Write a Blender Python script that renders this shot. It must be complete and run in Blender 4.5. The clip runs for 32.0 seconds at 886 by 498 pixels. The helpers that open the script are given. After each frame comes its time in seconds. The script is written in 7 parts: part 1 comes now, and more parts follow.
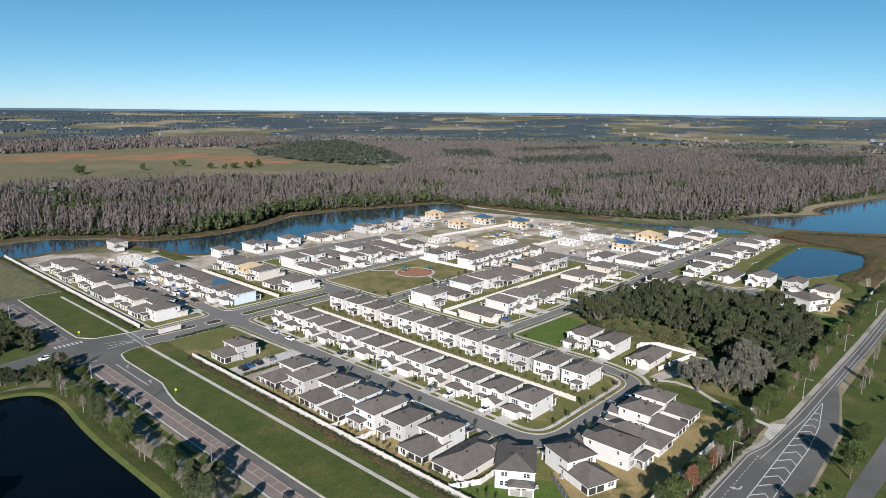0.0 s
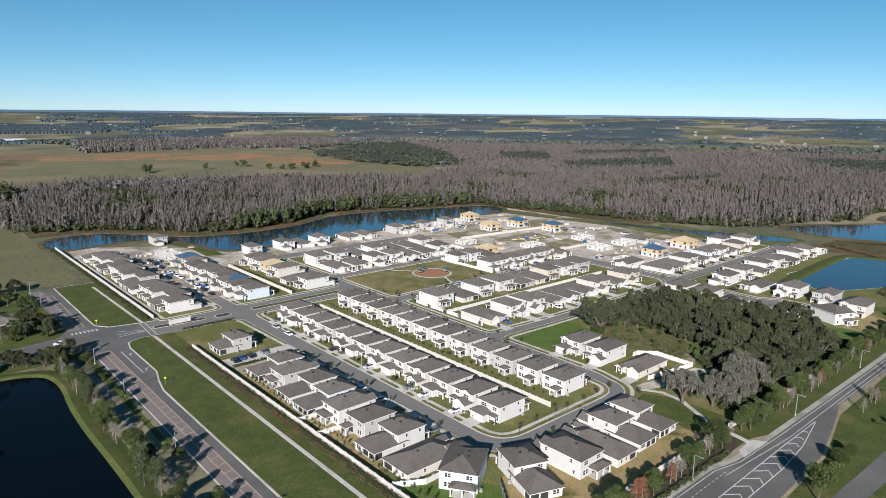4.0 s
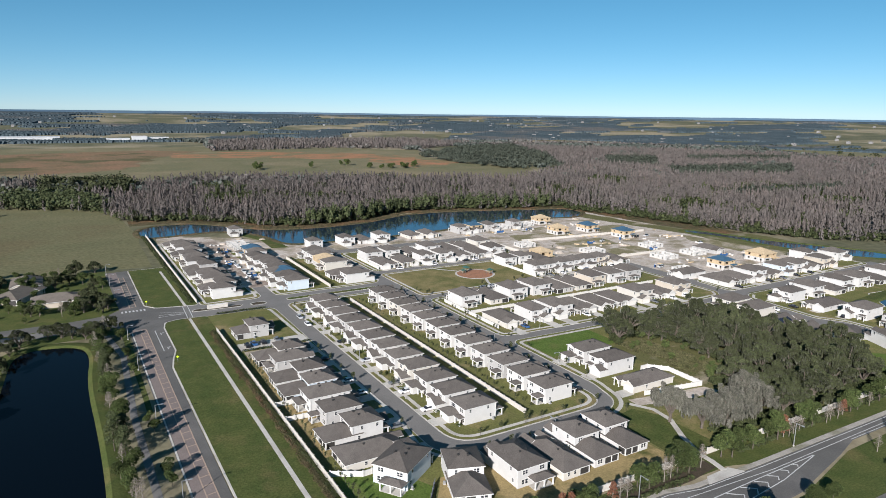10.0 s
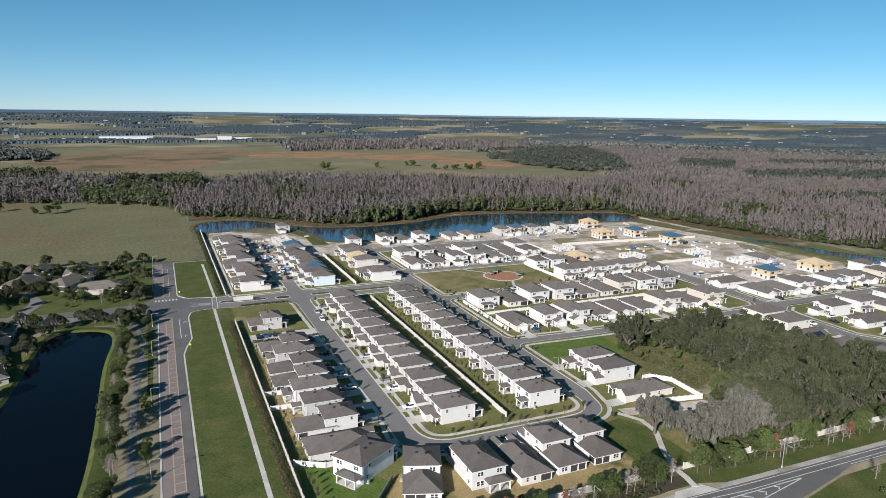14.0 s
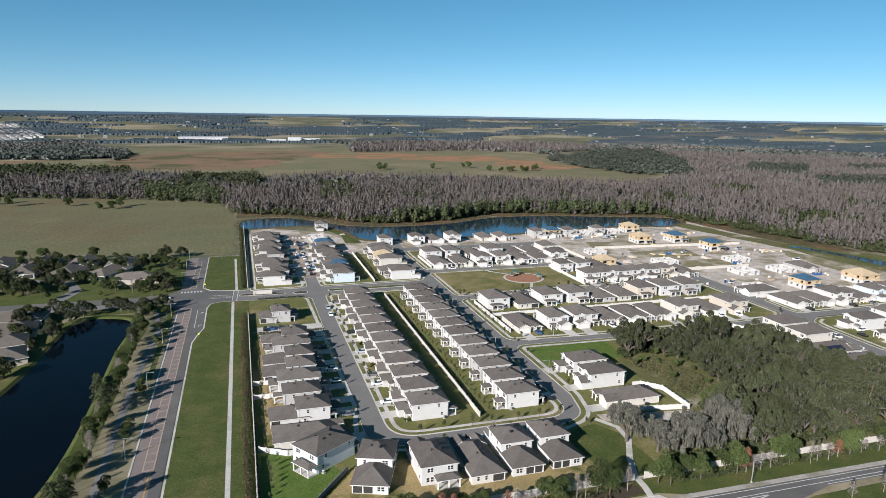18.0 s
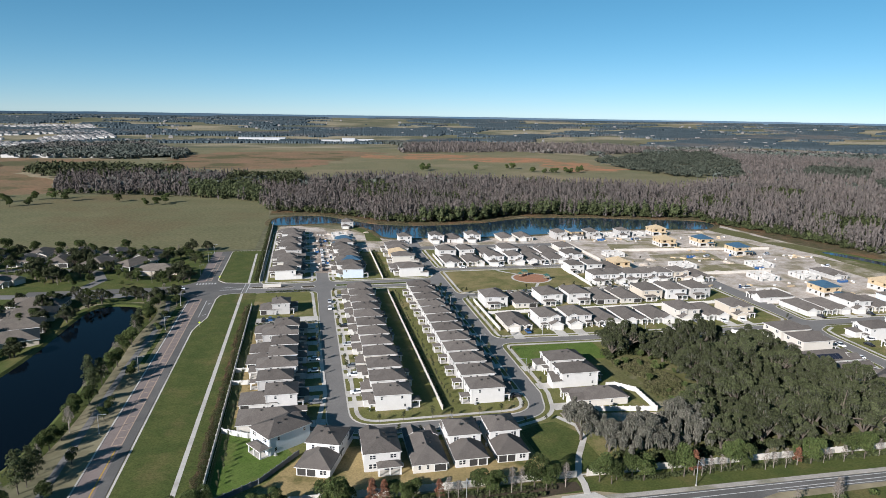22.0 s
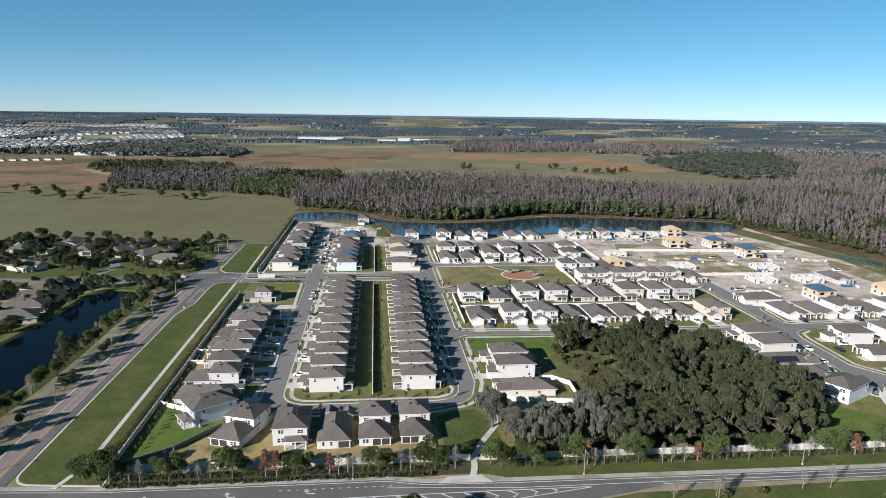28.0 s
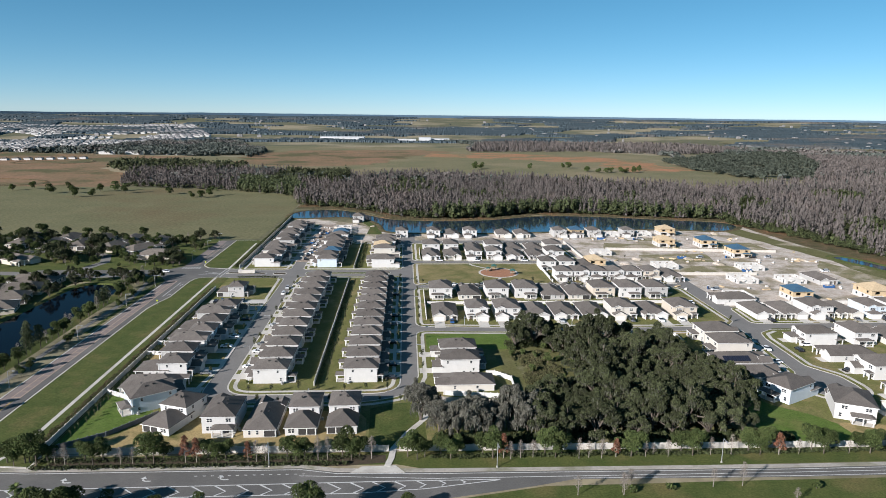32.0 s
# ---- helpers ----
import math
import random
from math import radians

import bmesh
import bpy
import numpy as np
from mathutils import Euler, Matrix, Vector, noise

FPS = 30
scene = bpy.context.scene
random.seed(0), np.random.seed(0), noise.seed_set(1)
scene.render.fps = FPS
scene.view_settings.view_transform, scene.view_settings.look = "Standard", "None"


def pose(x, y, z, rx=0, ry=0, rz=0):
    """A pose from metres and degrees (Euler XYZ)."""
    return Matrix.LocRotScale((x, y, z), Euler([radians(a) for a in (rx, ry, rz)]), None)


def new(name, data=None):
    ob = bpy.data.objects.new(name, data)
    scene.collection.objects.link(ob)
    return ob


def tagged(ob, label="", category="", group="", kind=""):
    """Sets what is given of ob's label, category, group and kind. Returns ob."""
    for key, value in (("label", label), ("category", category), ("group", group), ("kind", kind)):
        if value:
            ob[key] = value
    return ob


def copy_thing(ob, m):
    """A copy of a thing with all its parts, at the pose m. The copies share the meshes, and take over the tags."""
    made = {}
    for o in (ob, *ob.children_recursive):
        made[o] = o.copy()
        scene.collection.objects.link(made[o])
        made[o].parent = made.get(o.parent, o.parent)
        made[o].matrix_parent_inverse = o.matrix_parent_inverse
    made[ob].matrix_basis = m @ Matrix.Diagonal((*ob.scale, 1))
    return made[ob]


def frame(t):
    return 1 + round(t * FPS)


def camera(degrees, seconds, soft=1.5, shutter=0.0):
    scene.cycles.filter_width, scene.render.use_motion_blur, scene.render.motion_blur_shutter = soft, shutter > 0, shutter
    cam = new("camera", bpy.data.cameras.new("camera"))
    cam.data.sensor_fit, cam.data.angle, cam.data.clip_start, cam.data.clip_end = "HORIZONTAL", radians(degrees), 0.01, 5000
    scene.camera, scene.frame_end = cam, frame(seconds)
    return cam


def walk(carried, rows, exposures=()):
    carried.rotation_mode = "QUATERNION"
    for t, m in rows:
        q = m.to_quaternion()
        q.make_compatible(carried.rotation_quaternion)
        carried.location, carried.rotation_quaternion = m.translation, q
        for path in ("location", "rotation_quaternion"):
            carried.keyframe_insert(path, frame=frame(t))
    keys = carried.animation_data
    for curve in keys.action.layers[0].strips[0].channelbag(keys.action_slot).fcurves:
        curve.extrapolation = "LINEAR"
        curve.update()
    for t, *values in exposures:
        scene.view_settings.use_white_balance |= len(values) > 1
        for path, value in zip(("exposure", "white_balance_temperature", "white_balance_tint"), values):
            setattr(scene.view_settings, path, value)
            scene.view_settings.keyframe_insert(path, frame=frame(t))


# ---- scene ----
cam = camera(68.37, 32.0, 0.8)
# seconds, eye in metres, turn in degrees
PATH = [
    (0, -185.55, -106.09, 98.02, 77.917, -0.609, -47.546),
    (0.5, -182.91, -109.1, 97.99, 77.938, -0.615, -46.779),
    (1, -180.27, -112.09, 98.01, 77.953, -0.603, -45.994),
    (1.5, -177.62, -114.91, 98, 77.969, -0.613, -45.162),
    (2, -174.92, -117.78, 98, 77.978, -0.614, -44.379),
    (2.5, -172.15, -120.61, 98, 78.005, -0.608, -43.622),
    (3, -169.36, -123.43, 97.99, 78.015, -0.595, -42.882),
    (3.5, -166.51, -126.19, 97.97, 78.031, -0.594, -42.146),
    (5.5, -154.64, -136.69, 97.87, 78.053, -0.626, -38.882),
    (6, -151.65, -139.21, 97.87, 78.058, -0.641, -38.032),
    (6.5, -148.56, -141.78, 97.82, 78.08, -0.622, -36.853),
    (7, -145.61, -144.13, 97.87, 78.073, -0.632, -35.681),
    (7.5, -142.35, -146.5, 97.78, 78.095, -0.63, -34.652),
    (8, -139.17, -148.84, 97.81, 78.094, -0.628, -33.793),
    (8.5, -136.08, -151.03, 97.82, 78.087, -0.671, -32.969),
    (9, -132.79, -153.16, 97.78, 78.098, -0.681, -32.133),
    (9.5, -129.54, -155.3, 97.67, 78.103, -0.713, -31.349),
    (10, -126.22, -157.34, 97.77, 78.09, -0.711, -30.55),
    (10.5, -122.86, -159.44, 97.79, 78.084, -0.691, -29.679),
    (11, -119.27, -161.46, 97.77, 78.083, -0.724, -28.774),
    (11.5, -115.93, -163.41, 97.72, 78.095, -0.738, -27.889),
    (12, -112.51, -165.32, 97.67, 78.106, -0.736, -26.991),
    (12.5, -109.16, -167.18, 97.66, 78.117, -0.772, -26.103),
    (13, -105.75, -168.96, 97.62, 78.129, -0.774, -25.213),
    (13.5, -102.34, -170.66, 97.6, 78.146, -0.789, -24.335),
    (14, -98.84, -172.42, 97.57, 78.164, -0.785, -23.404),
    (14.5, -95.38, -174.08, 97.58, 78.17, -0.794, -22.505),
    (16.5, -81.48, -180.53, 97.56, 78.248, -0.772, -19.364),
    (17, -77.87, -182.01, 97.52, 78.272, -0.791, -18.567),
    (17.5, -74.34, -183.53, 97.5, 78.272, -0.803, -17.801),
    (18, -70.9, -185.2, 97.44, 78.244, -0.799, -17.042),
    (18.5, -67.41, -186.89, 97.42, 78.25, -0.813, -16.324),
    (19, -63.88, -188.5, 97.38, 78.269, -0.841, -15.608),
    (19.5, -60.39, -190.08, 97.32, 78.27, -0.836, -14.949),
    (20, -56.84, -191.68, 97.27, 78.277, -0.844, -14.298),
    (20.5, -53.29, -193.23, 97.22, 78.296, -0.862, -13.621),
    (21, -49.7, -194.79, 97.19, 78.297, -0.845, -12.966),
    (21.5, -46.11, -196.28, 97.13, 78.304, -0.851, -12.35),
    (22, -42.47, -197.78, 97.05, 78.312, -0.84, -11.747),
    (22.5, -38.84, -199.15, 97.01, 78.325, -0.853, -11.204),
    (23, -35.19, -200.54, 96.97, 78.327, -0.869, -10.686),
    (23.5, -31.52, -201.88, 96.89, 78.34, -0.858, -10.157),
    (24, -27.84, -203.18, 96.83, 78.342, -0.858, -9.649),
    (24.5, -24.15, -204.49, 96.79, 78.338, -0.869, -9.168),
    (25, -20.4, -205.78, 96.77, 78.346, -0.847, -8.711),
    (25.5, -16.83, -207.18, 96.73, 78.308, -0.851, -8.241),
    (27.5, -2.13, -213.01, 96.7, 78.277, -0.762, -6.315),
    (28, 1.55, -214.26, 96.65, 78.268, -0.743, -5.856),
    (28.5, 5.33, -215.42, 96.59, 78.265, -0.73, -5.389),
    (29, 9.08, -216.43, 96.55, 78.268, -0.706, -4.987),
    (29.5, 12.91, -217.26, 96.49, 78.271, -0.682, -4.651),
    (30, 16.78, -217.98, 96.46, 78.268, -0.675, -4.316),
    (30.5, 20.68, -218.61, 96.43, 78.259, -0.668, -4.01),
    (31, 24.6, -219.13, 96.36, 78.245, -0.649, -3.719),
    (31.5, 28.54, -219.61, 96.31, 78.225, -0.64, -3.452),
    (32, 32.5, -220.01, 96.26, 78.211, -0.627, -3.276),
]
walk(cam, [(t, pose(x, y, z, a, b, c)) for t, x, y, z, a, b, c in PATH], [(0.0, 0.88, 6200.0, 12.0), (20.0, 0.93, 6200.0, 12.0), (32.0, 1.0, 6200.0, 12.0)])

# ---- light ----
SUN_EL, SUN_AZ = radians(23.0), math.atan2(-0.785, -0.62)
world = bpy.data.worlds.new("world")
scene.world = world
world.use_nodes = True
wn = world.node_tree.nodes
sky = wn.new("ShaderNodeTexSky")
sky.sky_type = "NISHITA"
sky.sun_disc = False
sky.sun_elevation, sky.sun_rotation = SUN_EL, SUN_AZ
sky.altitude, sky.air_density, sky.dust_density, sky.ozone_density = 0.0, 0.5, 0.0, 4.0
wn["Background"].inputs["Strength"].default_value = 0.075
tone = wn.new("ShaderNodeMix")
tone.data_type, tone.blend_type = "RGBA", "MULTIPLY"
tone.inputs["Factor"].default_value, tone.inputs["B"].default_value = 1.0, (1.02, 1.0, 1.0, 1.0)
world.node_tree.links.new(sky.outputs[0], tone.inputs["A"])
vivid = wn.new("ShaderNodeHueSaturation")
vivid.inputs["Hue"].default_value, vivid.inputs["Saturation"].default_value = 0.476, 1.16
world.node_tree.links.new(tone.outputs["Result"], vivid.inputs["Color"])
soft_sky = wn.new("ShaderNodeGamma")
soft_sky.inputs["Gamma"].default_value = 0.8
world.node_tree.links.new(vivid.outputs[0], soft_sky.inputs["Color"])
world.node_tree.links.new(soft_sky.outputs[0], wn["Background"].inputs[0])
sun_data = bpy.data.lights.new("sun", "SUN")
sun_data.energy, sun_data.angle, sun_data.color = 5.0, radians(0.53), (1.0, 0.945, 0.885)
sun = new("sun", sun_data)
to_sun = Vector((math.sin(SUN_AZ) * math.cos(SUN_EL), math.cos(SUN_AZ) * math.cos(SUN_EL), math.sin(SUN_EL)))
sun.rotation_euler = to_sun.to_track_quat("Z", "Y").to_euler()

# ---- materials ----
def material(name, base, rough=0.8, metal=0.0, tint=None, size=1.0, fine=None, amount=0.5, bump=0.0, bump_size=0.1,
             rand=0.0, island=0.0, spec=0.3, detail=6.0, patch=None, patch_size=20.0, patch_lo=0.5, patch_hi=0.62):
    """A procedural surface: base and tint mixed by noise of a real size, a second patch colour at a larger size, a fine
    grain, value changes from object to object or island to island, and relief."""
    m = bpy.data.materials.new(name)
    m.use_nodes = True
    nt = m.node_tree
    n, li = nt.nodes, nt.links
    b = n["Principled BSDF"]
    b.inputs["Roughness"].default_value, b.inputs["Metallic"].default_value = rough, metal
    b.inputs["Specular IOR Level"].default_value = spec
    co = n.new("ShaderNodeTexCoord").outputs["Object"]
    geo = n.new("ShaderNodeNewGeometry")
    pos = geo.outputs["Position"]

    def noise_at(scale, det=detail, rgh=0.6):
        t = n.new("ShaderNodeTexNoise")
        t.inputs["Scale"].default_value, t.inputs["Detail"].default_value, t.inputs["Roughness"].default_value = scale, det, rgh
        li.new(pos, t.inputs["Vector"])
        return t.outputs["Fac"]

    def ramp(fac, lo, hi):
        r = n.new("ShaderNodeMapRange")
        r.inputs["From Min"].default_value, r.inputs["From Max"].default_value = lo, hi
        li.new(fac, r.inputs["Value"])
        return r.outputs["Result"]

    def mix(fac, a, c, mode="MIX"):
        x = n.new("ShaderNodeMix")
        x.data_type, x.blend_type = "RGBA", mode
        for sock, v in ((x.inputs["Factor"], fac), (x.inputs["A"], a), (x.inputs["B"], c)):
            if isinstance(v, (int, float)):
                sock.default_value = v
            elif isinstance(v, tuple):
                sock.default_value = (*v, 1.0)
            else:
                li.new(v, sock)
        return x.outputs["Result"]

    col = base
    if tint:
        col = mix(ramp(noise_at(1.0 / size), 0.35, 0.65), base, tint)
    if patch:
        col = mix(ramp(noise_at(1.0 / patch_size, 4.0), patch_lo, patch_hi), col, patch)
    if fine:
        f = ramp(noise_at(1.0 / fine, 3.0), 0.25, 0.75)
        r = n.new("ShaderNodeMapRange")
        r.inputs["To Min"].default_value, r.inputs["To Max"].default_value = 1.0 - amount, 1.0 + amount
        li.new(f, r.inputs["Value"])
        c = n.new("ShaderNodeCombineColor")
        for k in range(3):
            li.new(r.outputs["Result"], c.inputs[k])
        col = mix(1.0, col, c.outputs[0], "MULTIPLY")
    for w, src in ((island, geo.outputs["Random Per Island"]), (rand, n.new("ShaderNodeObjectInfo").outputs["Random"])):
        if not w:
            continue
        r = n.new("ShaderNodeMapRange")
        r.inputs["To Min"].default_value, r.inputs["To Max"].default_value = 1.0 - w, 1.0 + w
        li.new(src, r.inputs["Value"])
        c = n.new("ShaderNodeCombineColor")
        for k in range(3):
            li.new(r.outputs["Result"], c.inputs[k])
        col = mix(1.0, col, c.outputs[0], "MULTIPLY")
    if isinstance(col, tuple):
        b.inputs["Base Color"].default_value = (*col, 1.0)
    else:
        li.new(col, b.inputs["Base Color"])
    if bump:
        bp = n.new("ShaderNodeBump")
        bp.inputs["Strength"].default_value, bp.inputs["Distance"].default_value = bump, bump_size
        li.new(noise_at(1.0 / bump_size, 4.0), bp.inputs["Height"])
        li.new(bp.outputs[0], b.inputs["Normal"])
    return m


M = {}
M["lawn"] = material("lawn", (0.108, 0.114, 0.037), 0.95, tint=(0.137, 0.131, 0.050), size=8, fine=0.5, amount=0.3, patch=(0.209, 0.169, 0.083), patch_size=16, patch_lo=0.53, patch_hi=0.68, bump=0.5, bump_size=0.3, spec=0.1)
M["dry_lawn"] = material("dry_lawn", (0.288, 0.216, 0.104), 0.95, tint=(0.230, 0.180, 0.083), size=7, fine=0.5, amount=0.25, patch=(0.065, 0.072, 0.022), patch_size=14, patch_lo=0.55, patch_hi=0.7, spec=0.1)
M["verge"] = material("verge", (0.052, 0.070, 0.020), 0.95, tint=(0.080, 0.090, 0.028), size=7, fine=0.6, amount=0.38, patch=(0.125, 0.106, 0.044), patch_size=18, patch_lo=0.54, patch_hi=0.74, bump=0.4, bump_size=0.3, spec=0.1)
M["green_lawn"] = material("green_lawn", (0.070, 0.112, 0.022), 0.95, tint=(0.094, 0.130, 0.032), size=6, fine=0.5, amount=0.32, patch=(0.125, 0.125, 0.045), patch_size=14, patch_lo=0.56, patch_hi=0.75, bump=0.4, bump_size=0.3, spec=0.1)
M["rough_grass"] = material("rough_grass", (0.216, 0.184, 0.115), 0.95, tint=(0.144, 0.137, 0.068), size=7, fine=0.8, amount=0.3, patch=(0.360, 0.310, 0.245), patch_size=18, patch_lo=0.5, patch_hi=0.62, spec=0.1)
M["rough_strip"] = material("rough_strip", (0.119, 0.112, 0.052), 0.95, tint=(0.094, 0.094, 0.036), size=9, fine=0.9, amount=0.3, patch=(0.259, 0.223, 0.158), patch_size=24, patch_lo=0.56, patch_hi=0.66, spec=0.1)
M["park_grass"] = material("park_grass", (0.223, 0.180, 0.086), 0.95, tint=(0.122, 0.115, 0.045), size=12, fine=0.8, amount=0.25, patch=(0.086, 0.097, 0.032), patch_size=30, patch_lo=0.52, patch_hi=0.66, spec=0.1)
M["pasture"] = material("pasture", (0.114, 0.112, 0.058), 0.95, tint=(0.138, 0.128, 0.068), size=45, fine=2.5, amount=0.3, patch=(0.122, 0.099, 0.053), patch_size=160, patch_lo=0.5, patch_hi=0.66, spec=0.1)
M["far_pasture"] = material("far_pasture", (0.162, 0.143, 0.081), 0.95, tint=(0.126, 0.122, 0.065), size=70, fine=4, amount=0.25, patch=(0.202, 0.166, 0.101), patch_size=240, patch_lo=0.5, patch_hi=0.62, spec=0.1)
M["russet_field"] = material("russet_field", (0.216, 0.130, 0.079), 0.95, tint=(0.148, 0.112, 0.063), size=60, fine=5, amount=0.3, patch=(0.090, 0.083, 0.040), patch_size=130, patch_lo=0.5, patch_hi=0.6, spec=0.1)
M["russet_streak"] = material("russet_streak", (0.317, 0.155, 0.086), 0.95, tint=(0.216, 0.137, 0.072), size=40, fine=5, amount=0.3, patch=(0.158, 0.137, 0.076), patch_size=70, patch_lo=0.5, patch_hi=0.58, spec=0.1)
M["scrub_leaves"] = material("scrub_leaves", (0.083, 0.076, 0.040), 0.9, tint=(0.054, 0.058, 0.024), size=3, island=0.4, spec=0.1)
M["ground"] = material("ground", (0.125, 0.118, 0.070), 0.95, tint=(0.085, 0.088, 0.052), size=70, fine=6, amount=0.3, patch=(0.250, 0.212, 0.140), patch_size=360, patch_lo=0.46, patch_hi=0.58, spec=0.1)
M["scrub"] = material("scrub", (0.122, 0.090, 0.054), 0.95, tint=(0.061, 0.061, 0.026), size=6, fine=1.0, amount=0.45, patch=(0.151, 0.090, 0.047), patch_size=30, patch_lo=0.5, patch_hi=0.65, bump=1.0, bump_size=0.8, spec=0.1)
M["sand"] = material("sand", (0.515, 0.456, 0.402), 0.95, tint=(0.335, 0.281, 0.230), size=7, fine=1.1, amount=0.25, patch=(0.234, 0.199, 0.136), patch_size=19, patch_lo=0.5, patch_hi=0.62, bump=0.6, bump_size=0.5, spec=0.1)
M["dirt"] = material("dirt", (0.288, 0.234, 0.194), 0.95, tint=(0.194, 0.158, 0.130), size=5, fine=0.9, amount=0.3, patch=(0.403, 0.346, 0.295), patch_size=11, patch_lo=0.5, patch_hi=0.62, bump=0.6, bump_size=0.5, spec=0.1)
M["asphalt"] = material("asphalt", (0.169, 0.160, 0.150), 0.88, tint=(0.144, 0.137, 0.128), size=9, fine=0.4, amount=0.16, patch=(0.155, 0.148, 0.138), patch_size=26)
M["asphalt_dark"] = material("asphalt_dark", (0.112, 0.107, 0.099), 0.88, tint=(0.092, 0.088, 0.083), size=11, fine=0.4, amount=0.18, patch=(0.133, 0.125, 0.117), patch_size=30)
M["pavers"] = material("pavers", (0.198, 0.160, 0.144), 0.85, tint=(0.169, 0.138, 0.126), size=6, fine=0.3, amount=0.2)
M["paver_border"] = material("paver_border", (0.360, 0.270, 0.209), 0.85, tint=(0.310, 0.230, 0.176), size=2, fine=0.3, amount=0.15)
M["concrete"] = material("concrete", (0.479, 0.452, 0.410), 0.85, tint=(0.426, 0.403, 0.365), size=3, fine=0.5, amount=0.12, patch=(0.357, 0.334, 0.300), patch_size=11)
M["line"] = material("line", (0.496, 0.496, 0.480), 0.7, tint=(0.384, 0.384, 0.376), size=1.2, fine=0.3, amount=0.2)
M["yellow"] = material("yellow", (0.432, 0.274, 0.043), 0.7, tint=(0.346, 0.223, 0.050), size=1.2)
M["water"] = material("water", (0.018, 0.032, 0.045), 0.05, bump=0.018, bump_size=1.6, spec=0.5)
M["dark_water"] = material("dark_water", (0.002, 0.004, 0.007), 0.05, bump=0.02, bump_size=1.2, spec=0.03)
M["mulch"] = material("mulch", (0.060, 0.043, 0.028), 0.95, tint=(0.040, 0.034, 0.020), size=1.5, fine=0.25, amount=0.4)
M["gravel"] = material("gravel", (0.350, 0.325, 0.290), 0.95, tint=(0.270, 0.250, 0.220), size=4, fine=0.4, amount=0.2, patch=(0.20, 0.19, 0.14), patch_size=9)
M["play_mulch"] = material("play_mulch", (0.302, 0.144, 0.079), 0.95, tint=(0.245, 0.122, 0.072), size=2, fine=0.4, amount=0.25)
M["roof"] = material("roof", (0.115, 0.102, 0.091), 0.9, tint=(0.094, 0.083, 0.075), size=2.2, fine=0.25, amount=0.28, rand=0.16, bump=0.5, bump_size=0.12, spec=0.15)
M["roof_brown"] = material("roof_brown", (0.137, 0.119, 0.101), 0.9, tint=(0.112, 0.097, 0.083), size=2.2, fine=0.25, amount=0.28, rand=0.16, bump=0.5, bump_size=0.12, spec=0.15)
M["roof_pale"] = material("roof_pale", (0.216, 0.209, 0.205), 0.9, tint=(0.158, 0.151, 0.148), size=40, fine=4, amount=0.3, spec=0.15)
M["underlay"] = material("underlay", (0.035, 0.075, 0.125), 0.6, tint=(0.045, 0.10, 0.15), size=1.6, fine=0.5, amount=0.2)
M["osb"] = material("osb", (0.448, 0.344, 0.220), 0.85, tint=(0.376, 0.288, 0.180), size=1.2, fine=0.25, amount=0.25)
M["block"] = material("block", (0.468, 0.456, 0.437), 0.9, tint=(0.374, 0.363, 0.343), size=1.0, fine=0.4, amount=0.15)
M["trim"] = material("trim", (0.558, 0.553, 0.533), 0.6, tint=(0.508, 0.504, 0.484), size=0.8)
for nm, c in (("white", (0.475, 0.466, 0.450)), ("cream", (0.470, 0.444, 0.398)), ("grey", (0.355, 0.346, 0.333)), ("pale_blue", (0.440, 0.498, 0.548)), ("tan", (0.432, 0.382, 0.315))):
    M[nm] = material("stucco_" + nm, c, 0.88, tint=tuple(v * 0.93 for v in c), size=2.5, fine=0.35, amount=0.05, bump=0.15, bump_size=0.06, rand=0.05)
M["glass"] = material("window_glass", (0.02, 0.024, 0.03), 0.08, tint=(0.03, 0.034, 0.04), size=0.7, spec=0.6)
M["dark"] = material("shade_screen_vent", (0.025, 0.024, 0.024), 0.7, tint=(0.035, 0.033, 0.03), size=0.5)
M["door"] = material("door_paint", (0.06, 0.05, 0.045), 0.5, tint=(0.09, 0.07, 0.055), size=1.0, rand=0.3)
M["garage"] = material("garage_paint", (0.541, 0.525, 0.492), 0.55, tint=(0.508, 0.492, 0.459), size=0.6)
M["vinyl"] = material("vinyl", (0.528, 0.516, 0.488), 0.55, tint=(0.480, 0.468, 0.440), size=2.0, fine=0.4, amount=0.08)
M["dark_fence"] = material("dark_fence", (0.12, 0.125, 0.14), 0.5, tint=(0.15, 0.155, 0.165), size=1.5)
M["masonry"] = material("masonry", (0.476, 0.448, 0.406), 0.9, tint=(0.413, 0.386, 0.343), size=2.0, fine=0.4, amount=0.12)
M["bark"] = material("bark", (0.115, 0.097, 0.079), 0.95, tint=(0.072, 0.059, 0.047), size=0.5, fine=0.12, amount=0.3)
M["pale_bark"] = material("pale_bark", (0.245, 0.216, 0.187), 0.95, tint=(0.173, 0.151, 0.130), size=0.5, fine=0.12, amount=0.3)
M["oak"] = material("oak_leaves", (0.036, 0.043, 0.019), 0.8, tint=(0.058, 0.065, 0.032), size=2.4, island=0.4, rand=0.28, spec=0.12)
M["moss"] = material("moss_leaves", (0.119, 0.114, 0.095), 0.85, tint=(0.079, 0.079, 0.061), size=1.6, island=0.4, spec=0.1)
M["drape"] = material("oak_drapes", (0.076, 0.076, 0.058), 0.85, tint=(0.050, 0.054, 0.036), size=2.4, island=0.4, spec=0.1)
M["green"] = material("green_leaves", (0.037, 0.053, 0.017), 0.8, tint=(0.058, 0.072, 0.024), size=1.5, island=0.4, rand=0.3, spec=0.12)
